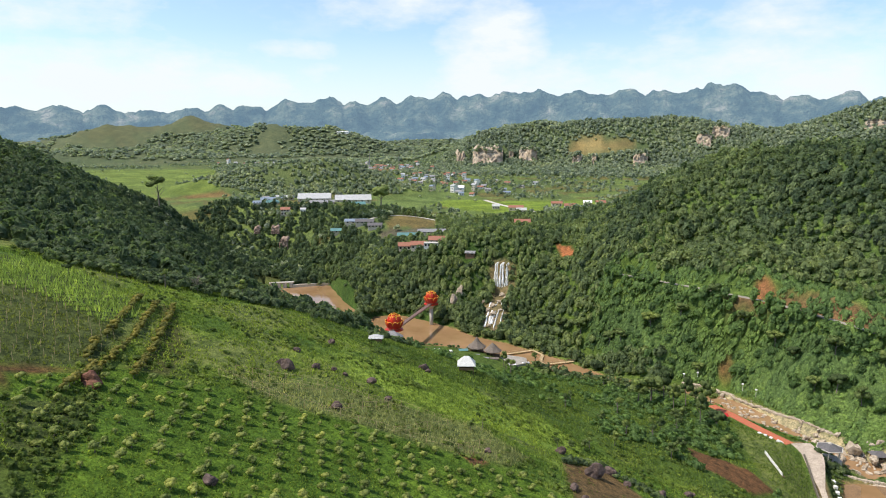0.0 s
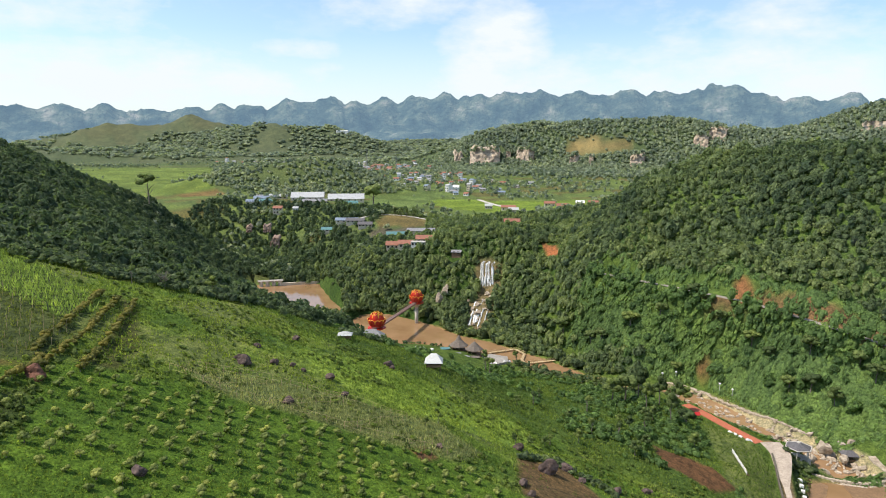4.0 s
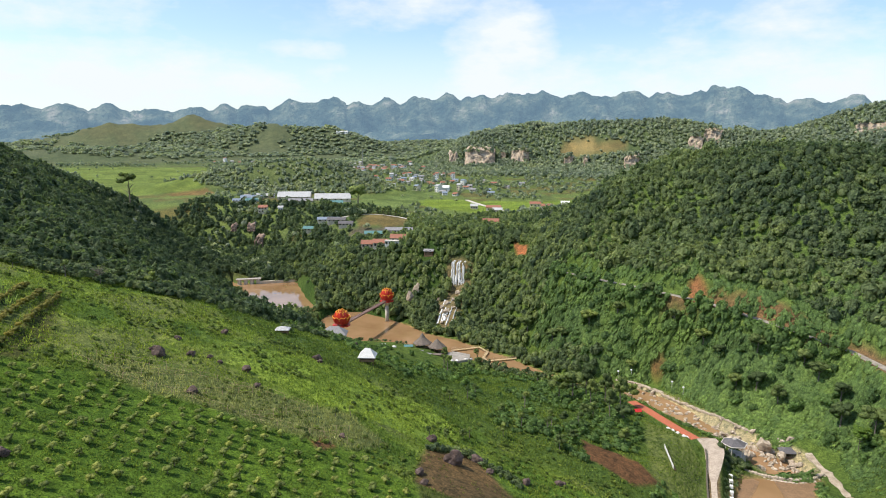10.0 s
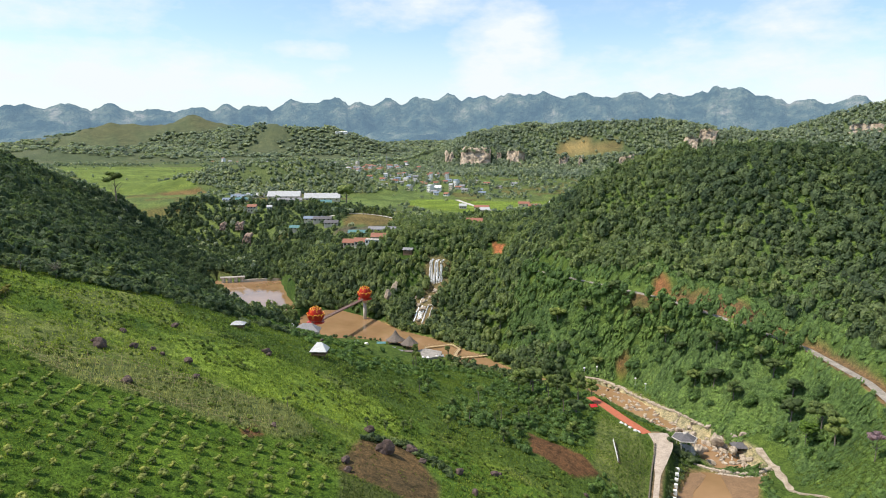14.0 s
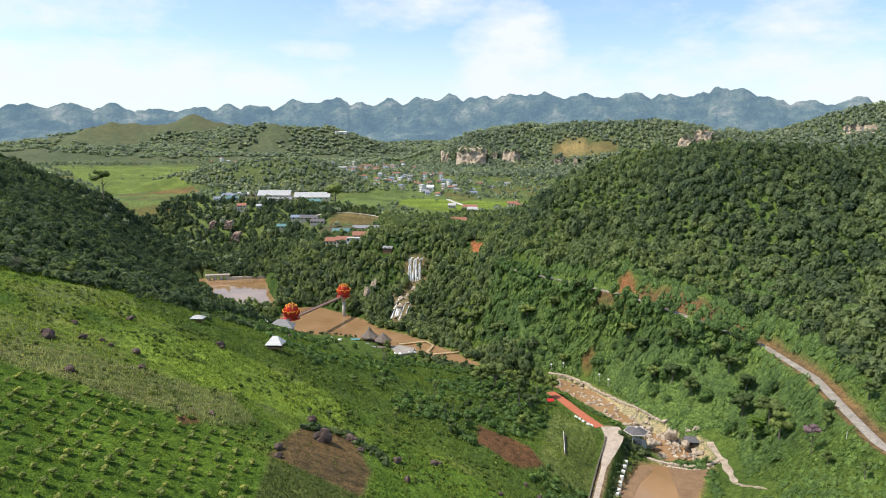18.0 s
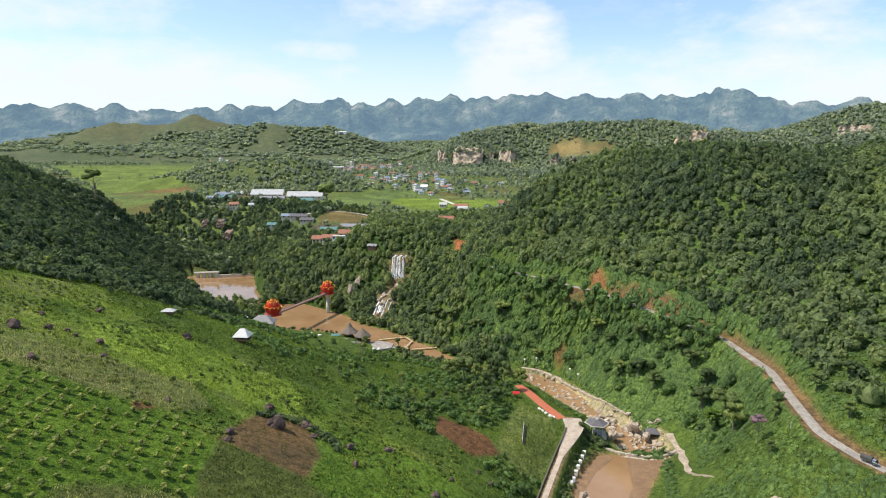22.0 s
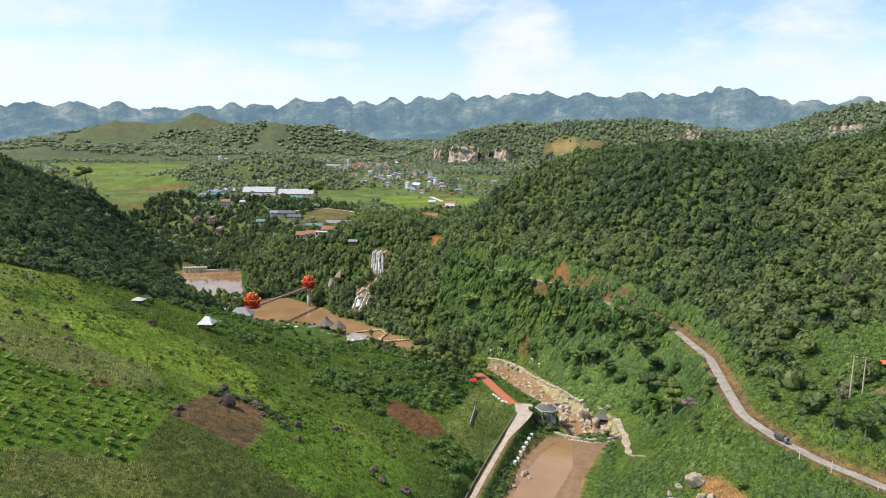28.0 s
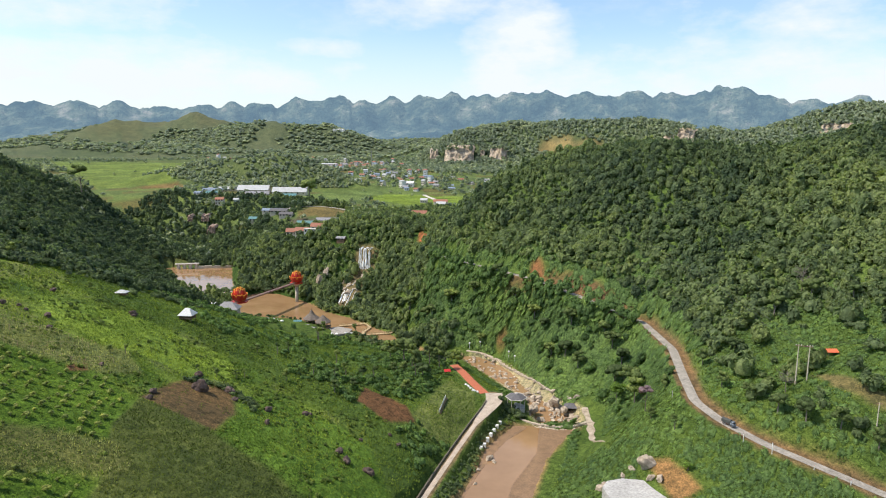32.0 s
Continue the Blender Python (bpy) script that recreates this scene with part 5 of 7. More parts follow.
def make_boulders():
    lab, grp = "dark weathered boulder half sunk in the grass", "boulders on the grassy slope"
    for k, (x, y, s) in enumerate([(-75, 130, 1.7), (-77, 131, 1.1), (-71.6, 137, 1.2), (-60, 142.5, 1.3), (-58.6, 120.5, 1.3), (-53.5, 137, 0.9), (-80, 162, 1.2), (-79, 141.5, 0.9), (-56.7, 173, 1.5), (-55, 171.5, 0.9), (-55, 74.4, 1.2), (-65.7, 140, 0.7), (-68.5, 140, 0.8),
                                     (8, 157, 1.3), (15, 146, 1.1), (14.8, 167, 1.0), (16, 168, 0.8), (33.3, 154.5, 1.4), (37.6, 150.5, 1.6), (43, 153.3, 1.6), (33, 169, 0.8), (42, 178, 0.9), (37.7, 181, 0.8), (-16, 156, 1.3), (-8, 127, 1.0), (-10.5, 131, 1.2), (-29, 132, 0.9), (-4, 155, 1.5), (0, 152, 1.1), (-84, 258, 1.2)]):
        boulder(x, y, s, k, DARK_ROCKS, lab, grp, 0.75, 47 * k)
    boulder(-7, 146, 2.2, 1, DARK_ROCKS, "large dark upright boulder at the edge of hoed earth", "", 1.0, 30, 0.2)
    boulder(-86.5, 86.8, 2.0, 2, [boulder_mesh(40, plain_mat("brown_boulder", (0.17, 0.085, 0.06), 0.9, 0.1, 0, 0.3, 1.0))], "rounded reddish-brown boulder beside the tea rows", "", 0.7, 10)
    rng = random.Random(3)
    lab, grp = "pale rounded boulder in the stream bed", "boulders in the stream bed"
    for k in range(190):
        t = rng.random()
        i = min(int(t * 5), 4)
        a = [(26, 315), (40, 303), (54, 290), (67, 272), (78, 258), (86, 248)]
        f = t * 5 - i
        x, y = a[i][0] + (a[i + 1][0] - a[i][0]) * f + rng.uniform(-8, 8), a[i][1] + (a[i + 1][1] - a[i][1]) * f + rng.uniform(-8, 8)
        if poly_dist(np.array([x]), np.array([y]), RIVER)[0] < -2:
            continue
        boulder(x, y, rng.uniform(0.45, 1.6) if t > 0.6 else rng.uniform(0.4, 1.1), k, PALE_ROCKS, lab, grp, rng.uniform(0.4, 0.75), rng.uniform(0, 360), z=max(ground_at(x, y), 1.0))
    for x, y, s in [(66, 202, 1.5), (68, 200.5, 0.9), (64.5, 193, 0.8), (66, 184, 0.6), (79, 262, 3.0), (72, 252, 2.4), (70, 247, 1.6), (84, 256, 1.8), (88, 264, 1.5)]:
        boulder(x, y, s, int(s * 7), PALE_ROCKS, "large brown-grey rock at the water's edge", "rocks at the water's edge", 0.7, x * 31, z=max(ground_at(x, y), 4.4 if y < 230 else 3.0))
    boulder(117.6, 188.6, 2.6, 3, PALE_ROCKS, "large pale striped boulder above the stone terrace", "", 0.95, 20, 0.15)
    for x, y, s in [(105, 184, 1.5), (106.5, 186, 1.2), (111, 188, 1.2), (113.5, 189.5, 1.3), (119, 183.8, 1.4), (121.5, 182.6, 1.5), (107.5, 183, 0.8)]:
        boulder(x, y, s, int(s * 9), PALE_ROCKS, "pale rock beside the stone terrace", "rocks round the terrace", 0.55, x * 17)
    for k, (x, y, s) in enumerate([(-97, 320, 1.0), (-95.5, 319, 1.2), (-93.5, 319.5, 1.0), (-91, 320.5, 1.2), (-99, 318.5, 0.8), (-58, 326, 1.2), (-56, 328, 1.0), (-54, 330, 1.4), (-52, 333, 1.0), (-60, 324, 0.9)]):
        boulder(x, y, s, k, [boulder_mesh(60 + k % 3, WHITE)], "small whitewashed rock by the lakeside", "whitewashed lakeside rocks", 0.7, k * 50)


make_boulders()


# ---------------------------------------------------------------- orchard, crops and fence
def bush_kind(seed, mat, label, name="orchard_tree"):
    rng = np.random.default_rng(seed)
    root = thing(name, pose(0, 0, -400), label, "fruit tree", "young fruit trees in rows")
    bm = bmesh.new()
    tube(bm, [(0, 0, -0.2), (0.03, 0, 0.2), (0, 0.03, 0.4)], [0.06, 0.05, 0.03], 5)
    part("stem", bm, BARK, root)
    v, f = crown(rng, 8, 130, 0.15, 0.9, ICO1, 0.55, (0.36, 0.55))
    crown_mesh("crown", v * np.array([0.72, 0.72, 0.66]) + np.array([0, 0, 0.6]), f, mat, root)
    return root


def make_orchard():
    rng = random.Random(8)
    mat = mat_foliage("orchard_leaves", (0.15, 0.2, 0.06), (0.26, 0.305, 0.095), False)
    kinds = [bush_kind(50 + k, mat, "young rounded fruit tree in a grassy orchard") for k in range(4)]
    poly = PLOTS[5][0]
    fresh = [True] * 4
    n = 0
    for i in range(-30, 60):
        for j in range(-30, 40):
            x = -60 + i * 3.3 * 0.88 - j * 3.9 * 0.47 + rng.uniform(-0.5, 0.5)
            y = 95 + i * 3.3 * 0.47 + j * 3.9 * 0.88 + rng.uniform(-0.5, 0.5)
            if y < 64 or poly_dist(np.array([x]), np.array([y]), poly)[0] < 0.8 or poly_dist(np.array([x]), np.array([y]), PLOTS[20][0])[0] > 0 or rng.random() < 0.16:
                continue
            k, s = rng.randrange(4), rng.uniform(0.8, 1.55)
            m = pose(x, y, ground_at(x, y), 0, 0, rng.uniform(0, 360))
            ob = kinds[k] if fresh[k] else copy_thing(kinds[k], m)
            fresh[k] = False
            ob.matrix_basis = m @ Matrix.Scale(s, 4)
            n += 1
    # clipped tea rows up the slope
    tea = [bush_kind(70 + k, TEA_LEAF, "yellow-green clipped tea bush in a row", "tea_bush") for k in range(2)]
    for t in tea:
        tagged(t, category="tea bush", group="tea rows")
    n = 0
    for (ax, ay), (bx, by) in (((-115, 131), (-99, 103)), ((-111, 132), (-97, 108)), ((-108, 134), (-95, 113)), ((-99, 101), (-93, 92)), ((-96, 106), (-88, 88)), ((-94, 111), (-84, 93)), ((-91, 92), (-86, 80))):
        c = int(math.hypot(bx - ax, by - ay) / 1.5)
        for q in range(c):
            x, y = ax + (bx - ax) * q / c + rng.uniform(-0.2, 0.2), ay + (by - ay) * q / c + rng.uniform(-0.2, 0.2)
            m = pose(x, y, ground_at(x, y), 0, 0, rng.uniform(0, 360))
            ob = tea[q % 2] if n < 2 else copy_thing(tea[q % 2], m)
            ob.matrix_basis = m @ Matrix.Scale(rng.uniform(1.1, 1.6), 4)
            n += 1


make_orchard()


def blades(name, label, category, places, tall, wide, count, mat, seed, spread=0.35):
    """Upright leaves in tufts, one mesh."""
    rng = np.random.default_rng(seed)
    x, y = places
    z = height(x, y)
    n = len(x) * count
    i = np.repeat(np.arange(len(x)), count)
    a, h = rng.uniform(0, 2 * np.pi, n), tall * rng.uniform(0.55, 1.25, n)
    bx, by = x[i] + rng.normal(0, spread, n), y[i] + rng.normal(0, spread, n)
    w = wide * rng.uniform(0.6, 1.4, n)
    lean = rng.uniform(0.15, 0.8, n) * h
    b = rng.uniform(0, 2 * np.pi, n)
    v = np.empty((n, 3, 3))
    v[:, 0] = np.stack([bx - np.cos(a) * w, by - np.sin(a) * w, z[i] - 0.1], 1)
    v[:, 1] = np.stack([bx + np.cos(a) * w, by + np.sin(a) * w, z[i] - 0.1], 1)
    v[:, 2] = np.stack([bx + np.cos(b) * lean, by + np.sin(b) * lean, z[i] + h], 1)
    ob = mesh_object(name, v.reshape(-1, 3), np.arange(n * 3).reshape(-1, 3), mat, False)
    at = ob.data.attributes.new("tint", "FLOAT", "POINT")
    at.data.foreach_set("value", np.repeat(np.clip(0.5 + 1.9 * (fbm(x, y, 17, 39, 4) - 0.5) + 0.3 * in_any(x, y, [PLOTS[17][0]]) + rng.normal(0, 0.2, len(x)), 0, 1)[i], 3).astype(np.float32))
    return tagged(ob, label, category, kind="stuff")


GRASS = mat_foliage("grass_blades", (0.105, 0.17, 0.034), (0.205, 0.275, 0.058), True)
DARK_GRASS = mat_foliage("dark_grass_blades", (0.085, 0.14, 0.035), (0.16, 0.225, 0.052), True)
DRY_GRASS = mat_foliage("dry_grass_blades", (0.2, 0.22, 0.1), (0.34, 0.36, 0.17), True)
CORN = mat_foliage("pale_crop_leaves", (0.19, 0.27, 0.07), (0.3, 0.4, 0.11), True)
CROP = mat_foliage("dark_crop_leaves", (0.075, 0.108, 0.03), (0.145, 0.18, 0.052), True)


def make_grass():
    rng = np.random.default_rng(17)
    taken = [PLOTS[k][0] for k in (0, 1, 2, 4, 5, 6, 7, 9)]

    def slope(x, y):
        ok = (height(x, y) > 1.4) & clear_of(x, y, 0.4) & ~in_any(x, y, taken) & (y > 60) & (x < 56) & (y < 318 - 0.2 * x) & (x > -160) & (y < 200 + 0.95 * (x + 150) + 25)
        return np.where(ok, 0.35 + 0.65 * (fbm(x, y, 6, 23, 3) > 0.5), 0)
    p = grid_places(rng, 0.95, (-160, 60, 58, 345), slope)
    low = poly_dist(p[0], p[1], BELOW_BROW) > 0
    blades("slope_grass", "long tussocky grass over the near hillside", "grass", (p[0][~low], p[1][~low]), 0.5, 0.17, 5, GRASS, 1)
    blades("lower_grass", "darker rank grass on the hillside below the brow", "grass", (p[0][low], p[1][low]), 0.5, 0.2, 5, DARK_GRASS, 9)
    p = grid_places(rng, 0.75, (-85, 108, -18, 148), lambda x, y: in_any(x, y, [PLOTS[4][0]]) * 0.8)
    blades("dry_grass", "tall straw-coloured dry grass in a band across the slope", "grass", p, 0.8, 0.1, 5, DRY_GRASS, 2)
    p = grid_places(rng, 0.7, (-96, 48, 22, 130), lambda x, y: in_any(x, y, [PLOTS[5][0]]) * (0.3 + 0.5 * (fbm(x, y, 5, 29, 3) > 0.5)))
    blades("orchard_grass", "short green grass and weeds between the orchard rows", "grass", p, 0.24, 0.16, 5, DARK_GRASS, 3)
    p = grid_places(rng, 0.9, (-14, 73, 18, 104), lambda x, y: in_any(x, y, [PLOTS[20][0]], 1) * (0.3 + 0.6 * (fbm(x, y, 4, 33, 3) > 0.5)))
    blades("fallow_weeds", "olive and straw-coloured weeds on a fallow patch", "weeds", p, 0.6, 0.14, 5, DRY_GRASS, 13)
    p = grid_places(rng, 1.3, (-16, 124, 14, 160), lambda x, y: in_any(x, y, [PLOTS[6][0]], 1) * 0.45 * (fbm(x, y, 5, 43, 3) > 0.48))
    blades("hoed_weeds", "scattered weeds coming up through hoed earth", "weeds", p, 0.35, 0.13, 5, CROP, 14)
    p = grid_places(rng, 0.8, (-12, 84, 46, 128), lambda x, y: in_any(x, y, [PLOTS[7][0]]) * 0.75)
    blades("low_crop", "low dark green crop in a square field", "crop", p, 0.4, 0.16, 5, CROP, 4)
    # pale crop in rows up and down the slope
    xs, ys = [], []
    for i in range(34):
        for j in range(60):
            x, y = -158 + i * 2.5 + j * 0.18, 100 + j * 0.62 - i * 0.37
            xs.append(x + rng.normal(0, 0.1)), ys.append(y + rng.normal(0, 0.1))
    x, y = np.array(xs), np.array(ys)
    m = in_any(x, y, [PLOTS[0][0]])
    blades("corn_rows", "rows of tall pale green crop on the upper slope", "crop", (x[m], y[m]), 1.5, 0.12, 6, CORN, 5, 0.16)
    p = grid_places(rng, 1.1, (-132, 76, -88, 114), lambda x, y: in_any(x, y, [PLOTS[1][0]]) * 0.7)
    blades("bean_rows", "low grey-green beans among thin stakes", "crop", p, 0.5, 0.18, 5, CROP, 6)

    def bank(x, y):
        d, _, side = seg_dist(x, y, ROAD)
        return np.where((d > 4.2) & clear_of(x, y, 0.0) & (x > 60) & (height(x, y) > 4.8) & ~in_any(x, y, [TERRACE, PLOTS[14][0], PLOTS[16][0]]), 0.8, 0)
    p = grid_places(rng, 1.0, (64, 160, 215, 262), bank)
    blades("bank_grass", "rank bright green grass on the banks of the road and pond", "grass", p, 0.5, 0.2, 5, DARK_GRASS, 7)


make_grass()


def make_stakes_and_fence():
    rng = random.Random(12)
    bm = bmesh.new()
    tube(bm, [(0, 0, -0.2), (0.02, 0, 1.5)], [0.045, 0.035], 5)
    first = tagged(finish(bm, "stake", PALE_WOOD), "thin pale wooden stake in a bean field", "stake", "stakes in the bean field")
    n = 0
    for i in range(14):
        for j in range(13):
            x, y = -128 + i * 2.7 + rng.uniform(-0.3, 0.3), 80 + j * 2.7 + rng.uniform(-0.3, 0.3)
            if poly_dist(np.array([x]), np.array([y]), PLOTS[1][0])[0] < 0.5:
                continue
            m = pose(x, y, ground_at(x, y), rng.uniform(-5, 5), rng.uniform(-5, 5))
            if n == 0:
                first.matrix_world = m
            else:
                copy_thing(first, m)
            n += 1
    # wire fences across the dry grass
    for line in ([(-78, 109), (-66, 113.5), (-46, 121), (-31, 128), (-22, 131)], [(-79, 116), (-66, 127), (-50, 136), (-36, 142)], [(-72, 111), (-62, 130)], [(-60, 116), (-50, 136)], [(-46, 121), (-38, 141)], [(-34, 127), (-28, 140)]):
        x0, y0 = line[0]
        root = thing("wire_fence", pose(x0, y0, ground_at(x0, y0)), "thin bamboo posts and wire fence in dry grass", "fence", "fences on the slope")
        z0 = ground_at(x0, y0)
        tops = []
        for (ax, ay, _), (bx, by, _) in zip([(a, b, 0) for a, b in line], [(a, b, 0) for a, b in line[1:]]):
            c = max(1, int(math.hypot(bx - ax, by - ay) / 3.2))
            for q in range(c):
                x, y = ax + (bx - ax) * q / c, ay + (by - ay) * q / c
                z = ground_at(x, y) - z0
                bm = bmesh.new()
                top = (x - x0 + rng.uniform(-0.12, 0.12), y - y0 + rng.uniform(-0.12, 0.12), z + rng.uniform(1.5, 1.9))
                tube(bm, [(x - x0, y - y0, z - 0.3), top], [0.05, 0.04], 5)
                part("post", bm, PALE_WOOD, root)
                tops.append((top, (x - x0, y - y0, z + 0.7)))
        for row in (0, 1):
            bm = bmesh.new()
            tube(bm, [t[row] for t in tops], 0.02, 4)
            part("wire", bm, PALE_WOOD, root)


make_stakes_and_fence()


# ---------------------------------------------------------------- the glass bridge and its two rose pavilions
def rose_pavilion(x, y, z, R, turn, label):
    root = thing("rose_pavilion", pose(x, y, z, 0, 0, turn), label, "pavilion", "rose pavilions on the bridge")
    bm = bmesh.new()
    tube(bm, [(0, 0, -R * 0.95), (0, 0, -R * 0.86)], R * 1.02, 24)
    part("platform", bm, ROSE, root, "round red platform")
    bm = bmesh.new()
    ring = [(R * 1.0 * math.cos(a), R * 1.0 * math.sin(a), -R * 0.62) for a in [2 * math.pi * k / 24 for k in range(25)]]
    tube(bm, ring, 0.06, 4)
    part("handrail", bm, STEEL, root)
    for tier, (count, lo, hi, size, half) in enumerate(((6, -0.86, 0.12, 0.98, 36), (6, -0.25, 0.72, 0.80, 37), (4, 0.3, 0.92, 0.5, 46))):
        for k in range(count):
            a0 = 360 / count * (k + 0.5 * tier)
            bm, rim = bmesh.new(), []
            grid = []
            nu, nv = 10, 7
            for j in range(nv + 1):
                v = j / nv
                row = []
                for i in range(nu + 1):
                    u = 2 * i / nu - 1
                    top = hi + 0.13 * (abs(math.sin(math.pi * u)) - 0.6)
                    zz = lo + (top - lo) * v
                    zc = max(-0.97, min(0.97, zz))
                    r = size * math.sqrt(max(0.05, 1 - (zc * 0.92) ** 2)) * (1 + 0.10 * v * v) * (1 - 0.10 * u * u)
                    a = radians(a0 + u * half * (0.62 + 0.38 * math.sin(math.pi * min(1, v * 0.75 + 0.2))))
                    row.append((R * r * math.cos(a), R * r * math.sin(a), R * zz))
                grid.append(row)
            outer = [[bm.verts.new(p) for p in row] for row in grid]
            inner = [[bm.verts.new((p[0] * 0.955, p[1] * 0.955, p[2])) for p in row] for row in grid]
            for j in range(nv):
                for i in range(nu):
                    bm.faces.new((outer[j][i], outer[j][i + 1], outer[j + 1][i + 1], outer[j + 1][i]))
                    bm.faces.new((inner[j][i], inner[j + 1][i], inner[j + 1][i + 1], inner[j][i + 1]))
            edge = [(0, i) for i in range(nu + 1)] + [(j, nu) for j in range(1, nv + 1)] + [(nv, i) for i in range(nu - 1, -1, -1)] + [(j, 0) for j in range(nv - 1, 0, -1)]
            for (a, b), (c, d) in zip(edge, edge[1:] + edge[:1]):
                bm.faces.new((outer[a][b], inner[a][b], inner[c][d], outer[c][d]))
            petal = part("petal", bm, ROSE, root, "", True)
            bm = bmesh.new()
            line = [grid[j][0] for j in range(1, nv + 1)] + grid[nv][1:] + [grid[j][nu] for j in range(nv - 1, 0, -1)]
            tube(bm, line, R * 0.035, 5)
            part("rim", bm, GOLD, petal, "yellow petal rim")
    return root


def make_bridge():
    near, far = Vector((-124.5, 327, 19.6)), Vector((-124, 392, 18.2))
    rose_pavilion(*near, 4.8, 10, "red rose-shaped pavilion with yellow petal rims at the lakeside bridgehead")
    rose_pavilion(*far, 4.5, 35, "red rose-shaped pavilion with yellow petal rims on a tall pier")
    root = thing("glass_bridge", pose(-124.3, 327, 0), "narrow brown steel footbridge over the lake", "bridge")
    z0, z1 = near.z - 4.3, far.z - 4.0
    L = 65.0
    for side in (-1.2, 1.2):
        bm = bmesh.new()
        tube(bm, [(side, -9, z0), (side, L, z1)], 0.28, 6)
        part("girder", bm, STEEL, root)
        bm = bmesh.new()
        tube(bm, [(side, -9, z0 + 1.3), (side, L, z1 + 1.3)], 0.07, 5)
        part("handrail", bm, STEEL, root)
    bm0 = bmesh.new()
    box(bm0, -1.15, -0.45, -0.06, 1.15, 0.45, 0.06, 0.02)
    plank = part("deck_panel", bm0, plain_mat("dull_glass_deck", (0.2, 0.13, 0.11), 0.6, 0.3), root)
    bm1 = bmesh.new()
    tube(bm1, [(0, 0, 0), (0, 0, 1.3)], 0.045, 5)
    post = part("rail_post", bm1, STEEL, root)
    n = 72
    for k in range(n):
        y = -8.5 + k * (L + 8) / n
        z = z0 + (z1 - z0) * y / L + 0.32
        p = plank if k == 0 else plank.copy()
        if k:
            scene.collection.objects.link(p)
        p.location = (0, y, z)
        if k % 3 == 0:
            for side in (-1.2, 1.2):
                q = post if (k == 0 and side < 0) else post.copy()
                if not (k == 0 and side < 0):
                    scene.collection.objects.link(q)
                q.location = (side, y, z - 0.2)
    for sx in (-0.9, 0.9):
        bm = bmesh.new()
        tube(bm, [(sx, -8, 5), (sx, -8, z0)], 0.35, 8)
        part("abutment_post", bm, CONCRETE, root)
    root2 = thing("bridge_pier", pose(-124, 392, -3), "round pale concrete pier standing in the lake", "pier")
    bm = bmesh.new()
    tube(bm, [(0, 0, 0), (0, 0, 14.2)], 1.15, 18)
    part("shaft", bm, CONCRETE, root2, "", True)
    bm = bmesh.new()
    tube(bm, [(0, 0, 14.2), (0, 0, 15.8), (0, 0, 16.8)], [1.15, 2.0, 3.0], 18)
    part("cap", bm, CONCRETE, root2, "", True)


make_bridge()


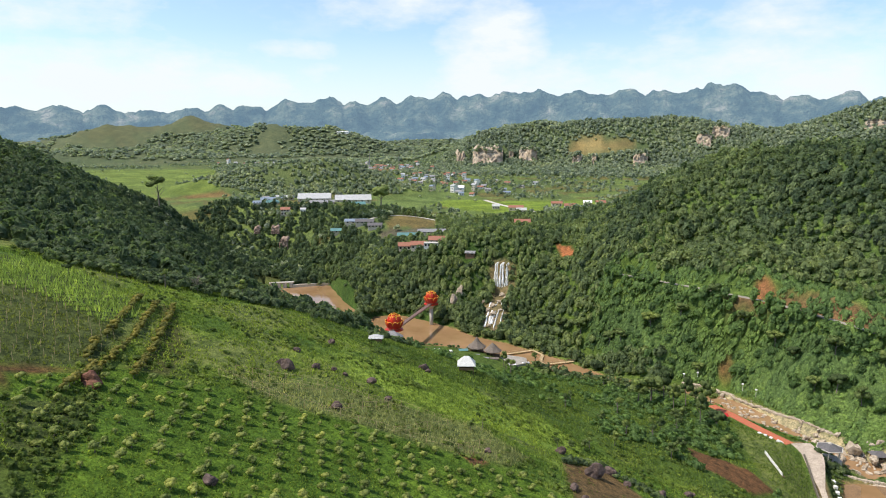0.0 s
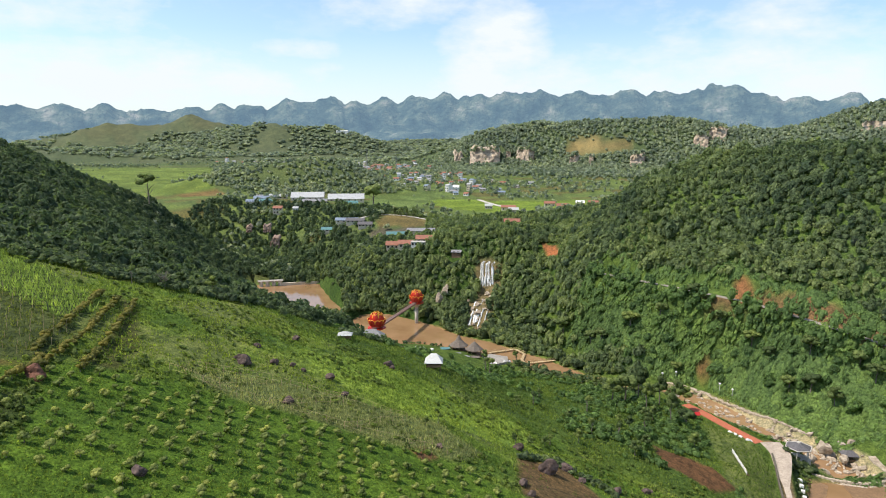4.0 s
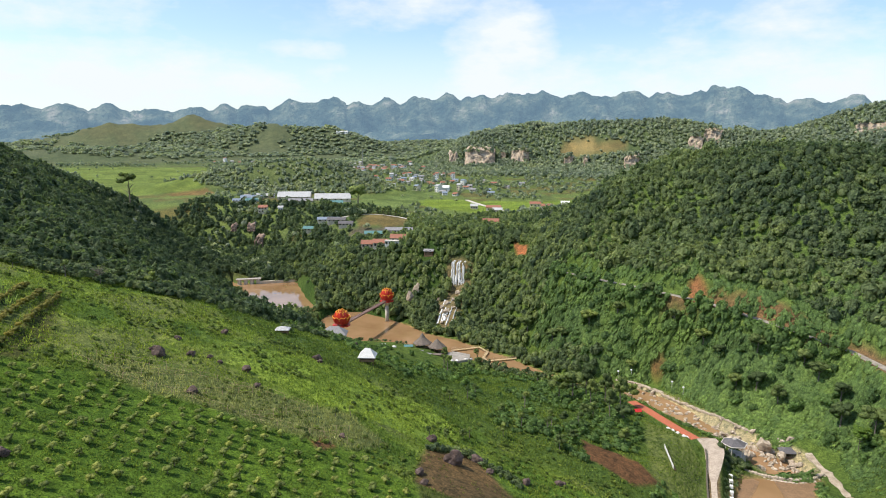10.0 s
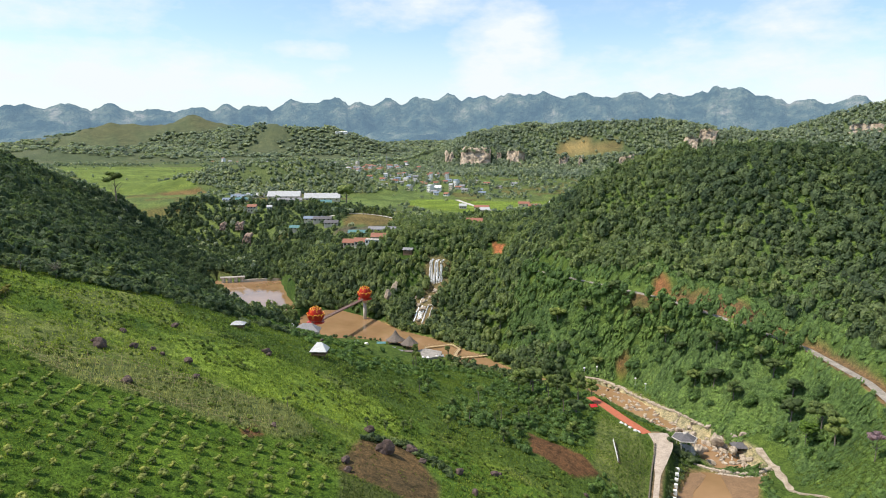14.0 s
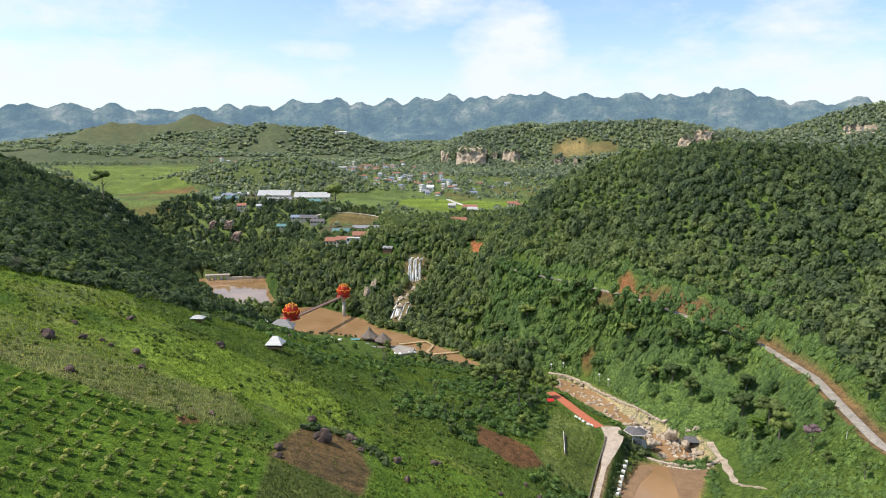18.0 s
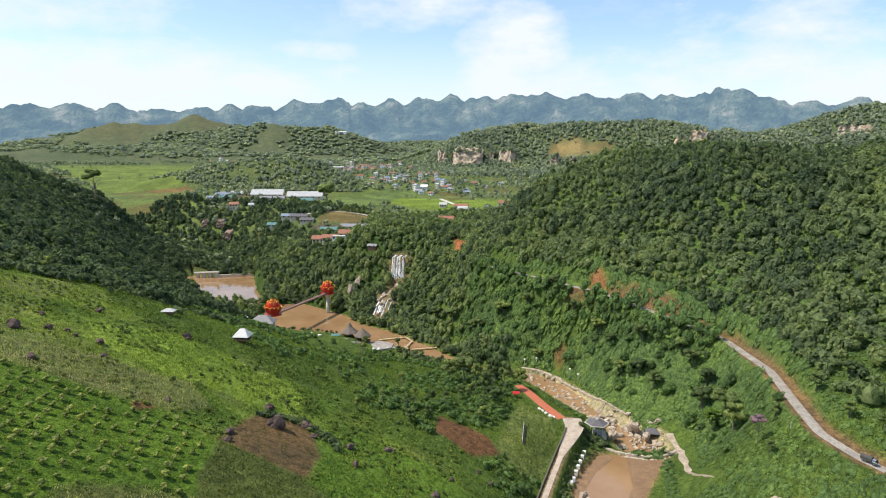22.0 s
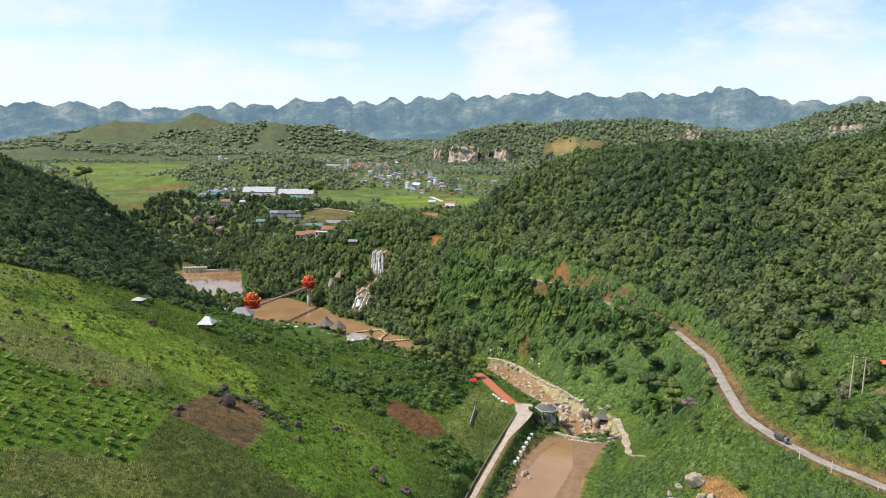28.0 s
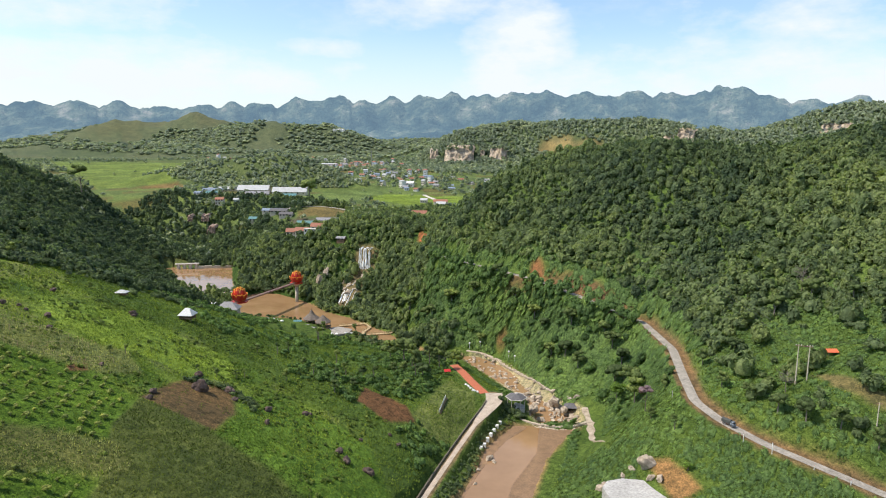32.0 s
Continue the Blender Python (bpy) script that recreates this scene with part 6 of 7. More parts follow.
# ---------------------------------------------------------------- waterfall
def make_waterfall():
    root = thing("waterfall", pose(-84, 420, 16), "white two-tiered waterfall over a rock step", "waterfall")
    rng = random.Random(4)

    def strand(x, y_top, y_bot, half, bulge, drop=0.0, flare=1.35, free=None):
        bm = bmesh.new()
        rows = []
        n = 22
        for k in range(n + 1):
            t = k / n
            y = y_top + (y_bot - y_top) * t
            xx = x + drop * t
            z = ground_at(xx, y) + bulge * (0.5 + math.sin(math.pi * min(1, t * 1.1)))
            if free:
                # leaves the lip and drops clear of the rock
                u = max(0.0, (t - 0.18) / 0.82)
                y = y_top + (420.6 - y_top) * min(1.0, t / 0.18) - 1.6 * u
                z = free[0] - 0.6 * min(1.0, t / 0.18) ** 2 - (free[0] - 0.6 - free[1]) * u
            w = half * (0.75 + (flare - 0.75) * t + 0.25 * rng.uniform(-1, 1))
            off = rng.uniform(-0.15, 0.15)
            rows.append([bm.verts.new((xx + off + w * s - root.location.x, y - 0.5 * (1 - s * s) - root.location.y, z - abs(s) * 0.35 - root.location.z)) for s in (-1, -0.5, 0, 0.5, 1)])
        for a, b in zip(rows, rows[1:]):
            for q in range(4):
                bm.faces.new((a[q], a[q + 1], b[q + 1], b[q]))
        geo = bmesh.ops.extrude_face_region(bm, geom=bm.faces[:])
        for v in [g for g in geo["geom"] if isinstance(g, bmesh.types.BMVert)]:
            v.co += Vector((0, 0.3, -0.3))
        part("fall", bm, FOAM, root, "", True)
    for x, h, d in ((-88.2, 0.42, -0.9), (-87.4, 0.36, 0.5), (-84.6, 0.5, -1.2), (-83.8, 0.5, 0.9), (-80.6, 0.45, 0.3), (-81.0, 0.3, -0.9)):
        strand(x, 426, 419, h, 0.6, d, 2.0, (37.2, 16.4))
    for k in range(6):
        strand(-88 + k * 1.4, 420.5, 418.8 + rng.uniform(-0.3, 0.3), rng.uniform(0.3, 0.5), 0.45, rng.uniform(-0.3, 0.3), 1.7, (rng.uniform(20, 27), 16.4))
    for x, h, d in ((-87.5, 0.5, 0.3), (-82, 0.5, -1.0), (-79.8, 0.6, 0.4)):
        strand(x, 404, 397, h * 0.8, 0.5, d)
    for x, h, d in ((-86.8, 0.7, -0.6), (-84.6, 0.8, -0.4), (-82.4, 0.6, -1.0), (-80, 0.45, -1.8), (-77.2, 0.35, -1.2)):
        strand(x, 393.5 + rng.uniform(-1, 0.5), 384.5 + rng.uniform(-0.5, 2.5), h, 0.5, d)
    for k in range(26):
        x, y = rng.uniform(-94, -70), rng.uniform(379, 414)
        boulder(x, y, rng.uniform(0.7, 2.0), k, PALE_ROCKS, "pale wet rock beside the waterfall", "rocks beside the waterfall", 0.8, k * 37)
    for x, y, s in ((-112, 404, 2.6), (-110, 408, 2.0), (-109, 410, 1.5)):
        boulder(x, y, s, int(s), PALE_ROCKS, "tall pale rock outcrop on the gorge side", "gorge outcrops", 1.5, s * 90, z=ground_at(x, y) + 2)


make_waterfall()


# ---------------------------------------------------------------- huts and pavilions
def posts_under(root, places, z0, z1, r, mat, name="post"):
    for x, y in places:
        bm = bmesh.new()
        tube(bm, [(x, y, z0), (x, y, z1)], r, 6)
        part(name, bm, mat, root)


def stilt_hut(x, y, turn, lx, ly, label, mat, stilt=1.0, wall=1.5, rise=1.6, name="stilt_hut", ridge=None):
    root = thing(name, pose(x, y, ground_at(x, y), 0, 0, turn), label, "hut")
    hx, hy = lx / 2, ly / 2
    posts_under(root, [(sx * hx * 0.92, sy * hy * 0.92) for sx in (-1, 0, 1) for sy in (-1, 1)], -1.5, stilt + wall, 0.09, WOOD)
    bm = bmesh.new()
    box(bm, -hx, -hy, stilt - 0.12, hx, hy, stilt, 0.02)
    part("floor", bm, WOOD, root)
    for nm, b in (("back_wall", (-hx, hy - 0.08, hx, hy)), ("side_wall", (-hx, -hy, -hx + 0.08, hy - 0.1)), ("front_rail", (-hx, -hy, hx, -hy + 0.08))):
        bm = bmesh.new()
        box(bm, b[0], b[1], stilt, b[2], b[3], stilt + (wall if nm != "front_rail" else 0.6), 0.01)
        part(nm, bm, WOOD, root)
    bm = bmesh.new()
    hip(bm, lx, ly, stilt + wall, rise, 0.55, lx * 0.35 if ridge is None else ridge, 0.1, 0.25)
    part("roof", bm, mat, root)
    return root


stilt_hut(-49, 191.5, 15, 4.5, 4.2, "open timber stilt hut with a white hipped roof on grass", plain_mat("pale_fibre_sheet", (0.58, 0.59, 0.58), 0.7, 0.2, 0, 0.06), 1.3, 1.6, 2.2)
stilt_hut(-78.5, 190.5, 20, 3.6, 2.6, "small timber field shed with a grey-white sheet roof", SHEET, 0.5, 1.2, 0.7)


def lake_house():
    x, y = -121, 311
    root = thing("lake_house", pose(x, y, 12.5, 0, 0, 18), "lakeside house with a grey hipped sheet roof", "house")
    bm = bmesh.new()
    box(bm, -6, -3.6, -3, 6, 3.6, 3.2, 0.03)
    part("wall", bm, PLASTER, root)
    for k in (-3.6, 0, 3.6):
        bm = bmesh.new()
        box(bm, k - 0.7, -3.68, 0.8, k + 0.7, -3.61, 2.2, 0.02)
        w = part("window", bm, DARK, root)
        bm = bmesh.new()
        box(bm, k - 0.85, -3.72, 0.65, k + 0.85, -3.61, 0.79, 0.02)
        part("sill", bm, CONCRETE, w)
    bm = bmesh.new()
    hip(bm, 12, 7.2, 3.3, 3.4, 0.9, 4.5, 0.14, 0.4)
    part("roof", bm, GREY_SHEET, root)
    root = thing("lean_to", pose(-128.5, 306, ground_at(-128.5, 306), 0, 0, 18), "low lean-to with a pale sheet roof", "shed")
    bm = bmesh.new()
    gable(bm, 4.5, 3.4, 2.4, 0.6, 0.3)
    part("roof", bm, SHEET, root)
    posts_under(root, [(-2, -1.5), (2, -1.5), (2, 1.5), (-2, 1.5)], -1, 2.4, 0.08, WOOD)


lake_house()


def thatch_pavilion(x, y, z, turn, size, tall, label):
    root = thing("thatched_pavilion", pose(x, y, z, 0, 0, turn), label, "pavilion", "thatched lakeside pavilions")
    h = size / 2
    posts_under(root, [(sx * h * 0.85, sy * h * 0.85) for sx in (-1, -0.33, 0.33, 1) for sy in (-1, 1)], -3, 3.4, 0.14, WOOD)
    bm = bmesh.new()
    box(bm, -h, -h, -0.3, h, h, 0.0, 0.03)
    part("floor", bm, WOOD, root)
    for s in (-1, 1):
        bm = bmesh.new()
        tube(bm, [(-h * 0.85, s * h * 0.85, 1.0), (h * 0.85, s * h * 0.85, 1.0)], 0.07, 5)
        part("rail", bm, WOOD, root)
    bm = bmesh.new()
    rings = []
    for r, z_ in ((1.25, 2.9), (1.22, 3.15), (0.75, 4.6), (0.38, 6.1), (0.1, tall), (0.0, tall + 0.3)):
        rings.append([bm.verts.new((r * h * math.cos(a) * (1 if r > 0 else 0), r * h * math.sin(a), z_)) for a in [math.pi / 4 + k * math.pi / 4 for k in range(8)]])
    for a, b in zip(rings, rings[1:]):
        for q in range(8):
            bm.faces.new((a[q], a[(q + 1) % 8], b[(q + 1) % 8], b[q]))
    bm.faces.new(rings[0][::-1])
    part("thatch_roof", bm, THATCH, root)
    bm = bmesh.new()
    tube(bm, [(0, 0, tall - 0.1), (0, 0, tall + 0.9)], [0.16, 0.04], 6)
    part("finial", bm, WOOD, root)


thatch_pavilion(-81, 337.5, 3.2, 20, 8.6, 8.2, "grey weathered thatched pavilion at the lakeside")
thatch_pavilion(-71.5, 334.5, 2.8, 12, 8.0, 7.0, "smaller grey thatched pavilion beside the larger one")


def flat_roof_shed(x, y, z, turn, lx, ly, h, mat, label, name="open_shed"):
    root = thing(name, pose(x, y, z, 0, 0, turn), label, "shed", "lakeside sheds")
    posts_under(root, [(sx * lx * 0.45, sy * ly * 0.45) for sx in (-1, 1) for sy in (-1, 1)], -2, h, 0.09, WOOD)
    bm = bmesh.new()
    gable(bm, lx, ly, h, 0.5, 0.2)
    part("roof", bm, mat, root)


flat_roof_shed(-87, 331.5, 3, 25, 4.6, 3.6, 2.6, TEAL, "small lean-to with a teal sheet roof")
flat_roof_shed(-80, 327, 2.6, 10, 6, 3.4, 2.2, GREY_SHEET, "low open shed with a grey sheet roof")
flat_roof_shed(-74, 325, 2.4, -5, 5, 3.2, 2.0, GREY_SHEET, "low open shed with a grey sheet roof")
flat_roof_shed(-69, 326.5, 2.2, 12, 4.4, 3.0, 2.0, THATCH, "low open shed with a brown thatched roof")


def slab(name, outline, z, thick, mat, label, category="terrace"):
    bm = bmesh.new()
    lo = [bm.verts.new((x, y, z - thick)) for x, y in outline]
    hi = [bm.verts.new((x, y, z)) for x, y in outline]
    bm.faces.new(lo[::-1]), bm.faces.new(hi)
    for k in range(len(lo)):
        j = (k + 1) % len(lo)
        bm.faces.new((lo[k], lo[j], hi[j], hi[k]))
    return tagged(finish(bm, name, mat), label, category, kind="structure")


slab("terrace_lakeside", [(-70, 322), (-58, 324), (-52, 330), (-54, 338), (-64, 340), (-70, 332)], 2.1, 2.2, plain_mat("grey_paving", (0.3, 0.28, 0.25), 0.9, vary=0.25, scale=0.4), "pale concrete terrace by the lake")
slab("terrace_stone", [(106, 176), (107, 180), (111, 183), (117, 184), (123, 182), (127, 178.5), (129, 172), (122, 166), (110, 167)], 15.2, 7.5, plain_mat("pale_paving", (0.4, 0.39, 0.37), 0.9, vary=0.15, scale=0.3), "round pale paved terrace cut into the bank")


def zigzag_walk():
    root = thing("zigzag_walkway", pose(-52, 345, 1.4), "low pale bamboo walkway zigzagging over brown water", "walkway")
    lines = [[(-65.7, 343.7), (-53, 354), (-46.5, 347.3), (-46, 336), (-38, 324), (-29, 317)], [(-42, 332.9), (-29, 341.5)]]
    bm0 = bmesh.new()
    box(bm0, -0.75, -0.2, 0, 0.75, 0.2, 0.08)
    board = part("board", bm0, PALE_WOOD, root)
    bm1 = bmesh.new()
    tube(bm1, [(0, 0, -1.8), (0, 0, 1.0)], 0.07, 5)
    post = part("post", bm1, PALE_WOOD, root)
    first = True
    for line in lines:
        for (ax, ay), (bx, by) in zip(line, line[1:]):
            L = math.hypot(bx - ax, by - ay)
            turn = math.degrees(math.atan2(by - ay, bx - ax)) - 90
            for k in range(int(L / 0.45)):
                t = (k + 0.5) * 0.45 / L
                p = board if first else board.copy()
                if not first:
                    scene.collection.objects.link(p)
                first = False
                p.location, p.rotation_euler = (ax + (bx - ax) * t + 52, ay + (by - ay) * t - 345, 0), (0, 0, radians(turn))
            for k in range(int(L / 2.5) + 1):
                t = min(1, k * 2.5 / L)
                for s in (-0.75, 0.75):
                    nx, ny = -(by - ay) / L * s, (bx - ax) / L * s
                    q = post.copy()
                    scene.collection.objects.link(q)
                    q.location = (ax + (bx - ax) * t + nx + 52, ay + (by - ay) * t + ny - 345, 0)
            for s in (-0.75, 0.75):
                nx, ny = -(by - ay) / L * s, (bx - ax) / L * s
                bm = bmesh.new()
                tube(bm, [(ax + nx + 52, ay + ny - 345, 0.95), (bx + nx + 52, by + ny - 345, 0.95)], 0.06, 5)
                part("handrail", bm, PALE_WOOD, root)


zigzag_walk()


def weir():
    root = thing("stone_weir", pose(80, 237, 4), "curved weir of pale stone blocks between stream and pond", "weir")
    pts = along([(65.6, 238.6, 0), (70.5, 236.8, 0), (76.5, 235, 0), (84, 235, 0), (90, 238, 0), (94, 242.5, 0)], 1.0)
    rng = random.Random(6)
    kinds = []
    for k in range(3):
        bm = bmesh.new()
        box(bm, -0.55, -0.6, -2.2, 0.55, 0.6, 0.0, 0.18)
        for v in bm.verts:
            v.co += Vector((rng.uniform(-0.12, 0.12), rng.uniform(-0.12, 0.12), rng.uniform(-0.1, 0.1)))
        kinds.append(part("stone", bm, PALE_ROCK, root))
    for k, (x, y, _) in enumerate(pts):
        for row in range(2):
            s = kinds[(k + row) % 3]
            if k + row >= 3 or row:
                s = s.copy()
                scene.collection.objects.link(s)
            s.location = (x - 80 + (0.5 if row else 0), y - 237 - 1.1 * row, 1.35 - 0.75 * row + rng.uniform(-0.12, 0.12))
            s.rotation_euler = (0, 0, rng.uniform(-0.3, 0.3))


weir()


def hex_pavilion():
    x, y = 66.2, 243.5
    z = 7.4
    root = thing("hexagonal_pavilion", pose(x, y, z, 0, 0, 12), "open garden pavilion with a dark hexagonal roof and pale rim", "pavilion")
    R = 4.3
    pos = [(R * 0.8 * math.cos(a), R * 0.8 * math.sin(a)) for a in [k * math.pi / 3 for k in range(6)]]
    posts_under(root, pos, -2.5, 4.0, 0.16, CONCRETE)
    bm = bmesh.new()
    tube(bm, [(0, 0, -2.0), (0, 0, 0.1)], R * 0.95, 6)
    part("base", bm, CONCRETE, root)
    bm = bmesh.new()
    a6 = [k * math.pi / 3 for k in range(6)]
    rings = [[bm.verts.new((r * math.cos(a), r * math.sin(a), h)) for a in a6] for r, h in ((R, 4.0), (R, 4.2), (0.7, 5.6))]
    for a, b in zip(rings, rings[1:]):
        for q in range(6):
            bm.faces.new((a[q], a[(q + 1) % 6], b[(q + 1) % 6], b[q]))
    bm.faces.new(rings[0][::-1]), bm.faces.new(rings[-1])
    part("roof", bm, DARK_SLATE, root)
    bm = bmesh.new()
    tube(bm, [(R * 1.02 * math.cos(a), R * 1.02 * math.sin(a), 4.1) for a in a6 + [0]], 0.2, 5)
    part("roof_rim", bm, CONCRETE, root, "pale concrete roof rim")
    bm = bmesh.new()
    tube(bm, [(0, 0, 5.6), (0, 0, 6.0)], [0.7, 0.45], 6)
    part("roof_cap", bm, CONCRETE, root, "pale cap")
    stilt_hut(86.3, 259, 10, 4.6, 3.6, "small open hut with a dark roof by the stream", DARK_SLATE, 0.2, 2.2, 1.2, "stream_hut", 1.6)


hex_pavilion()


def pond_side():
    rng = random.Random(2)
    # white blocks and pegs along the pond
    bm = bmesh.new()
    box(bm, -0.55, -0.6, -0.9, 0.55, 0.6, 0.75, 0.04)
    first = finish(bm, "concrete_block", WHITE)
    tagged(first, "white painted concrete block on the bank of the pond", "concrete block", "white blocks along the pond")
    for k in range(7):
        x, y = 63.6 + (61.9 - 63.6) * k / 6, 227 + (206 - 227) * k / 6
        m = pose(x, y, ground_at(x, y) + 0.3, 0, 0, rng.uniform(-8, 8))
        if k == 0:
            first.matrix_world = m
        else:
            copy_thing(first, m)
    # low wall by the path
    root = thing("low_wall", pose(56, 190, 9), "low dark mossy stone wall beside the footpath", "wall")
    line = along([(54.2, 150, 8), (53.9, 183, 8.7), (54.4, 198, 9.6), (55.2, 216, 10.7), (56, 227, 11.4), (56.2, 234, 12)], 1.5)
    stone = plain_mat("mossy_stone", (0.16, 0.14, 0.11), 0.95, 0.1, 0, 0.3, 2.0)
    kinds = []
    for k in range(3):
        bm = bmesh.new()
        box(bm, -0.22, -0.74, -0.9, 0.22, 0.74, 0.62 + 0.06 * k, 0.05)
        kinds.append(part("wall_stone", bm, stone, root))
    for k, (a, b) in enumerate(zip(line, line[1:])):
        s = kinds[k % 3]
        if k >= 3:
            s = s.copy()
            scene.collection.objects.link(s)
        s.location = ((a[0] + b[0]) / 2 - 56, (a[1] + b[1]) / 2 - 190, a[2] - 9)
        s.rotation_euler = (0, 0, math.atan2(b[1] - a[1], b[0] - a[0]) - math.pi / 2)
    # long white panel on the lawn
    root = thing("long_signboard", pose(43.7, 217, ground_at(43.7, 217), 0, 0, 9), "long low white board with a brown ledge on the lawn", "signboard")
    bm = bmesh.new()
    box(bm, -0.06, -7.6, 0.4, 0.06, 7.6, 1.5, 0.02)
    part("panel", bm, WHITE, root)
    bm = bmesh.new()
    box(bm, 0.15, -7.6, 0.1, 0.75, 7.6, 0.3, 0.02)
    part("ledge", bm, WOOD, root, "brown wooden ledge")
    for k in range(6):
        bm = bmesh.new()
        tube(bm, [(0, -7.2 + k * 2.88, -0.9), (0, -7.2 + k * 2.88, 1.6)], 0.07, 5)
        part("post", bm, WOOD, root)
    # white flower beds at the end of the brick path, a red seat
    for k, (x, y) in enumerate([(50.5, 241), (49.5, 239.8), (47.5, 242), (46, 243.8), (44.5, 245.5)]):
        boulder(x, y, 0.8, k, [boulder_mesh(90 + k % 2, WHITE)], "white painted edging stone beside the brick path", "white edging stones", 0.5, k * 30)
    root = thing("red_shelter", pose(33.5, 253.5, ground_at(33.5, 253.5), 0, 0, 30), "small red canvas shelter beside the brick path", "shelter")
    red = plain_mat("red_canvas", (0.5, 0.03, 0.03), 0.6)
    bm = bmesh.new()
    gable(bm, 2.4, 2.0, 1.9, 0.7, 0.2, 0.05)
    part("canopy", bm, red, root)
    posts_under(root, [(-1.1, -0.9), (1.1, -0.9), (1.1, 0.9), (-1.1, 0.9)], -0.4, 1.9, 0.05, WOOD)
    # mushroom lamps by the stream
    for k, (x, y) in enumerate([(30, 320.5), (48, 309.5), (52.5, 303.5), (24, 321)]):
        root = thing("garden_lamp", pose(x, y, ground_at(x, y)), "white garden lamp post with a globe head", "street lamp", "garden lamps by the stream")
        bm = bmesh.new()
        tube(bm, [(0, 0, -0.5), (0, 0, 3.4)], 0.08, 6)
        part("pole", bm, WHITE, root)
        bm = bmesh.new()
        bmesh.ops.create_icosphere(bm, subdivisions=2, radius=0.55)
        for v in bm.verts:
            v.co.z = v.co.z * 0.8 + 3.8
        part("globe", bm, WHITE, root, "", True)
        bm = bmesh.new()
        tube(bm, [(0, 0, -0.2), (0, 0, 0.25)], 0.2, 8)
        part("base", bm, CONCRETE, root)

    mud = plain_mat("wet_mud", (0.24, 0.15, 0.082), 0.45, 0.4, 0, 0.25, 0.4)
    slab("mud_bank", [(77.5, 234), (91, 236.5), (88.5, 226), (86, 216), (85.5, 206), (85.6, 185), (88.5, 162), (81, 150), (79, 165), (77.2, 187), (79, 200), (80.6, 213), (78.6, 226)], 4.45, 0.8, mud, "bare wet mud bank in the drained pond", "mud")
    slab("mud_bank", [(69, 234.5), (73, 231.5), (71, 225), (68.4, 219), (66.2, 205), (65.2, 190), (64.6, 175), (62, 150), (60.5, 150), (62, 175), (62.5, 193), (61, 210), (63, 219)], 4.45, 0.8, mud, "strip of wet mud along the pond's edge", "mud")


pond_side()


def upper_dam():
    root = thing("dam", pose(-245, 460, 4), "low pale dam wall with a concrete sluice", "dam")
    pts = along([(-258, 452, 0), (-232, 469, 0)], 3.2)
    for (ax, ay, _), (bx, by, _) in zip(pts, pts[1:]):
        bm = bmesh.new()
        d = Vector((bx - ax, by - ay, 0)).normalized()
        n = Vector((-d.y, d.x, 0)) * 0.8
        q = [Vector((ax + 245, ay - 460, 0)), Vector((bx + 245, by - 460, 0))]
        vs = [q[0] + n, q[0] - n, q[1] - n, q[1] + n]
        lo, hi = [bm.verts.new((v.x, v.y, -3)) for v in vs], [bm.verts.new((v.x, v.y, 2.2)) for v in vs]
        bm.faces.new(lo), bm.faces.new(hi)
        for k in range(4):
            bm.faces.new((lo[k], lo[(k + 1) % 4], hi[(k + 1) % 4], hi[k]))
        part("wall_bay", bm, PLASTER, root)
    for k in range(4):
        bm = bmesh.new()
        x, y = -13 - k * 4.0, -8 - k * 2.6
        box(bm, x - 1.1, y - 1.1, -4, x + 1.1, y + 1.1, 4.2, 0.05)
        part("pier", bm, CONCRETE, root)
    bm = bmesh.new()
    a, b = Vector((-11, -7, 4.4)), Vector((-27, -17.4, 4.4))
    tube(bm, [a, b], 0.9, 4)
    part("walkway", bm, CONCRETE, root)


upper_dam()


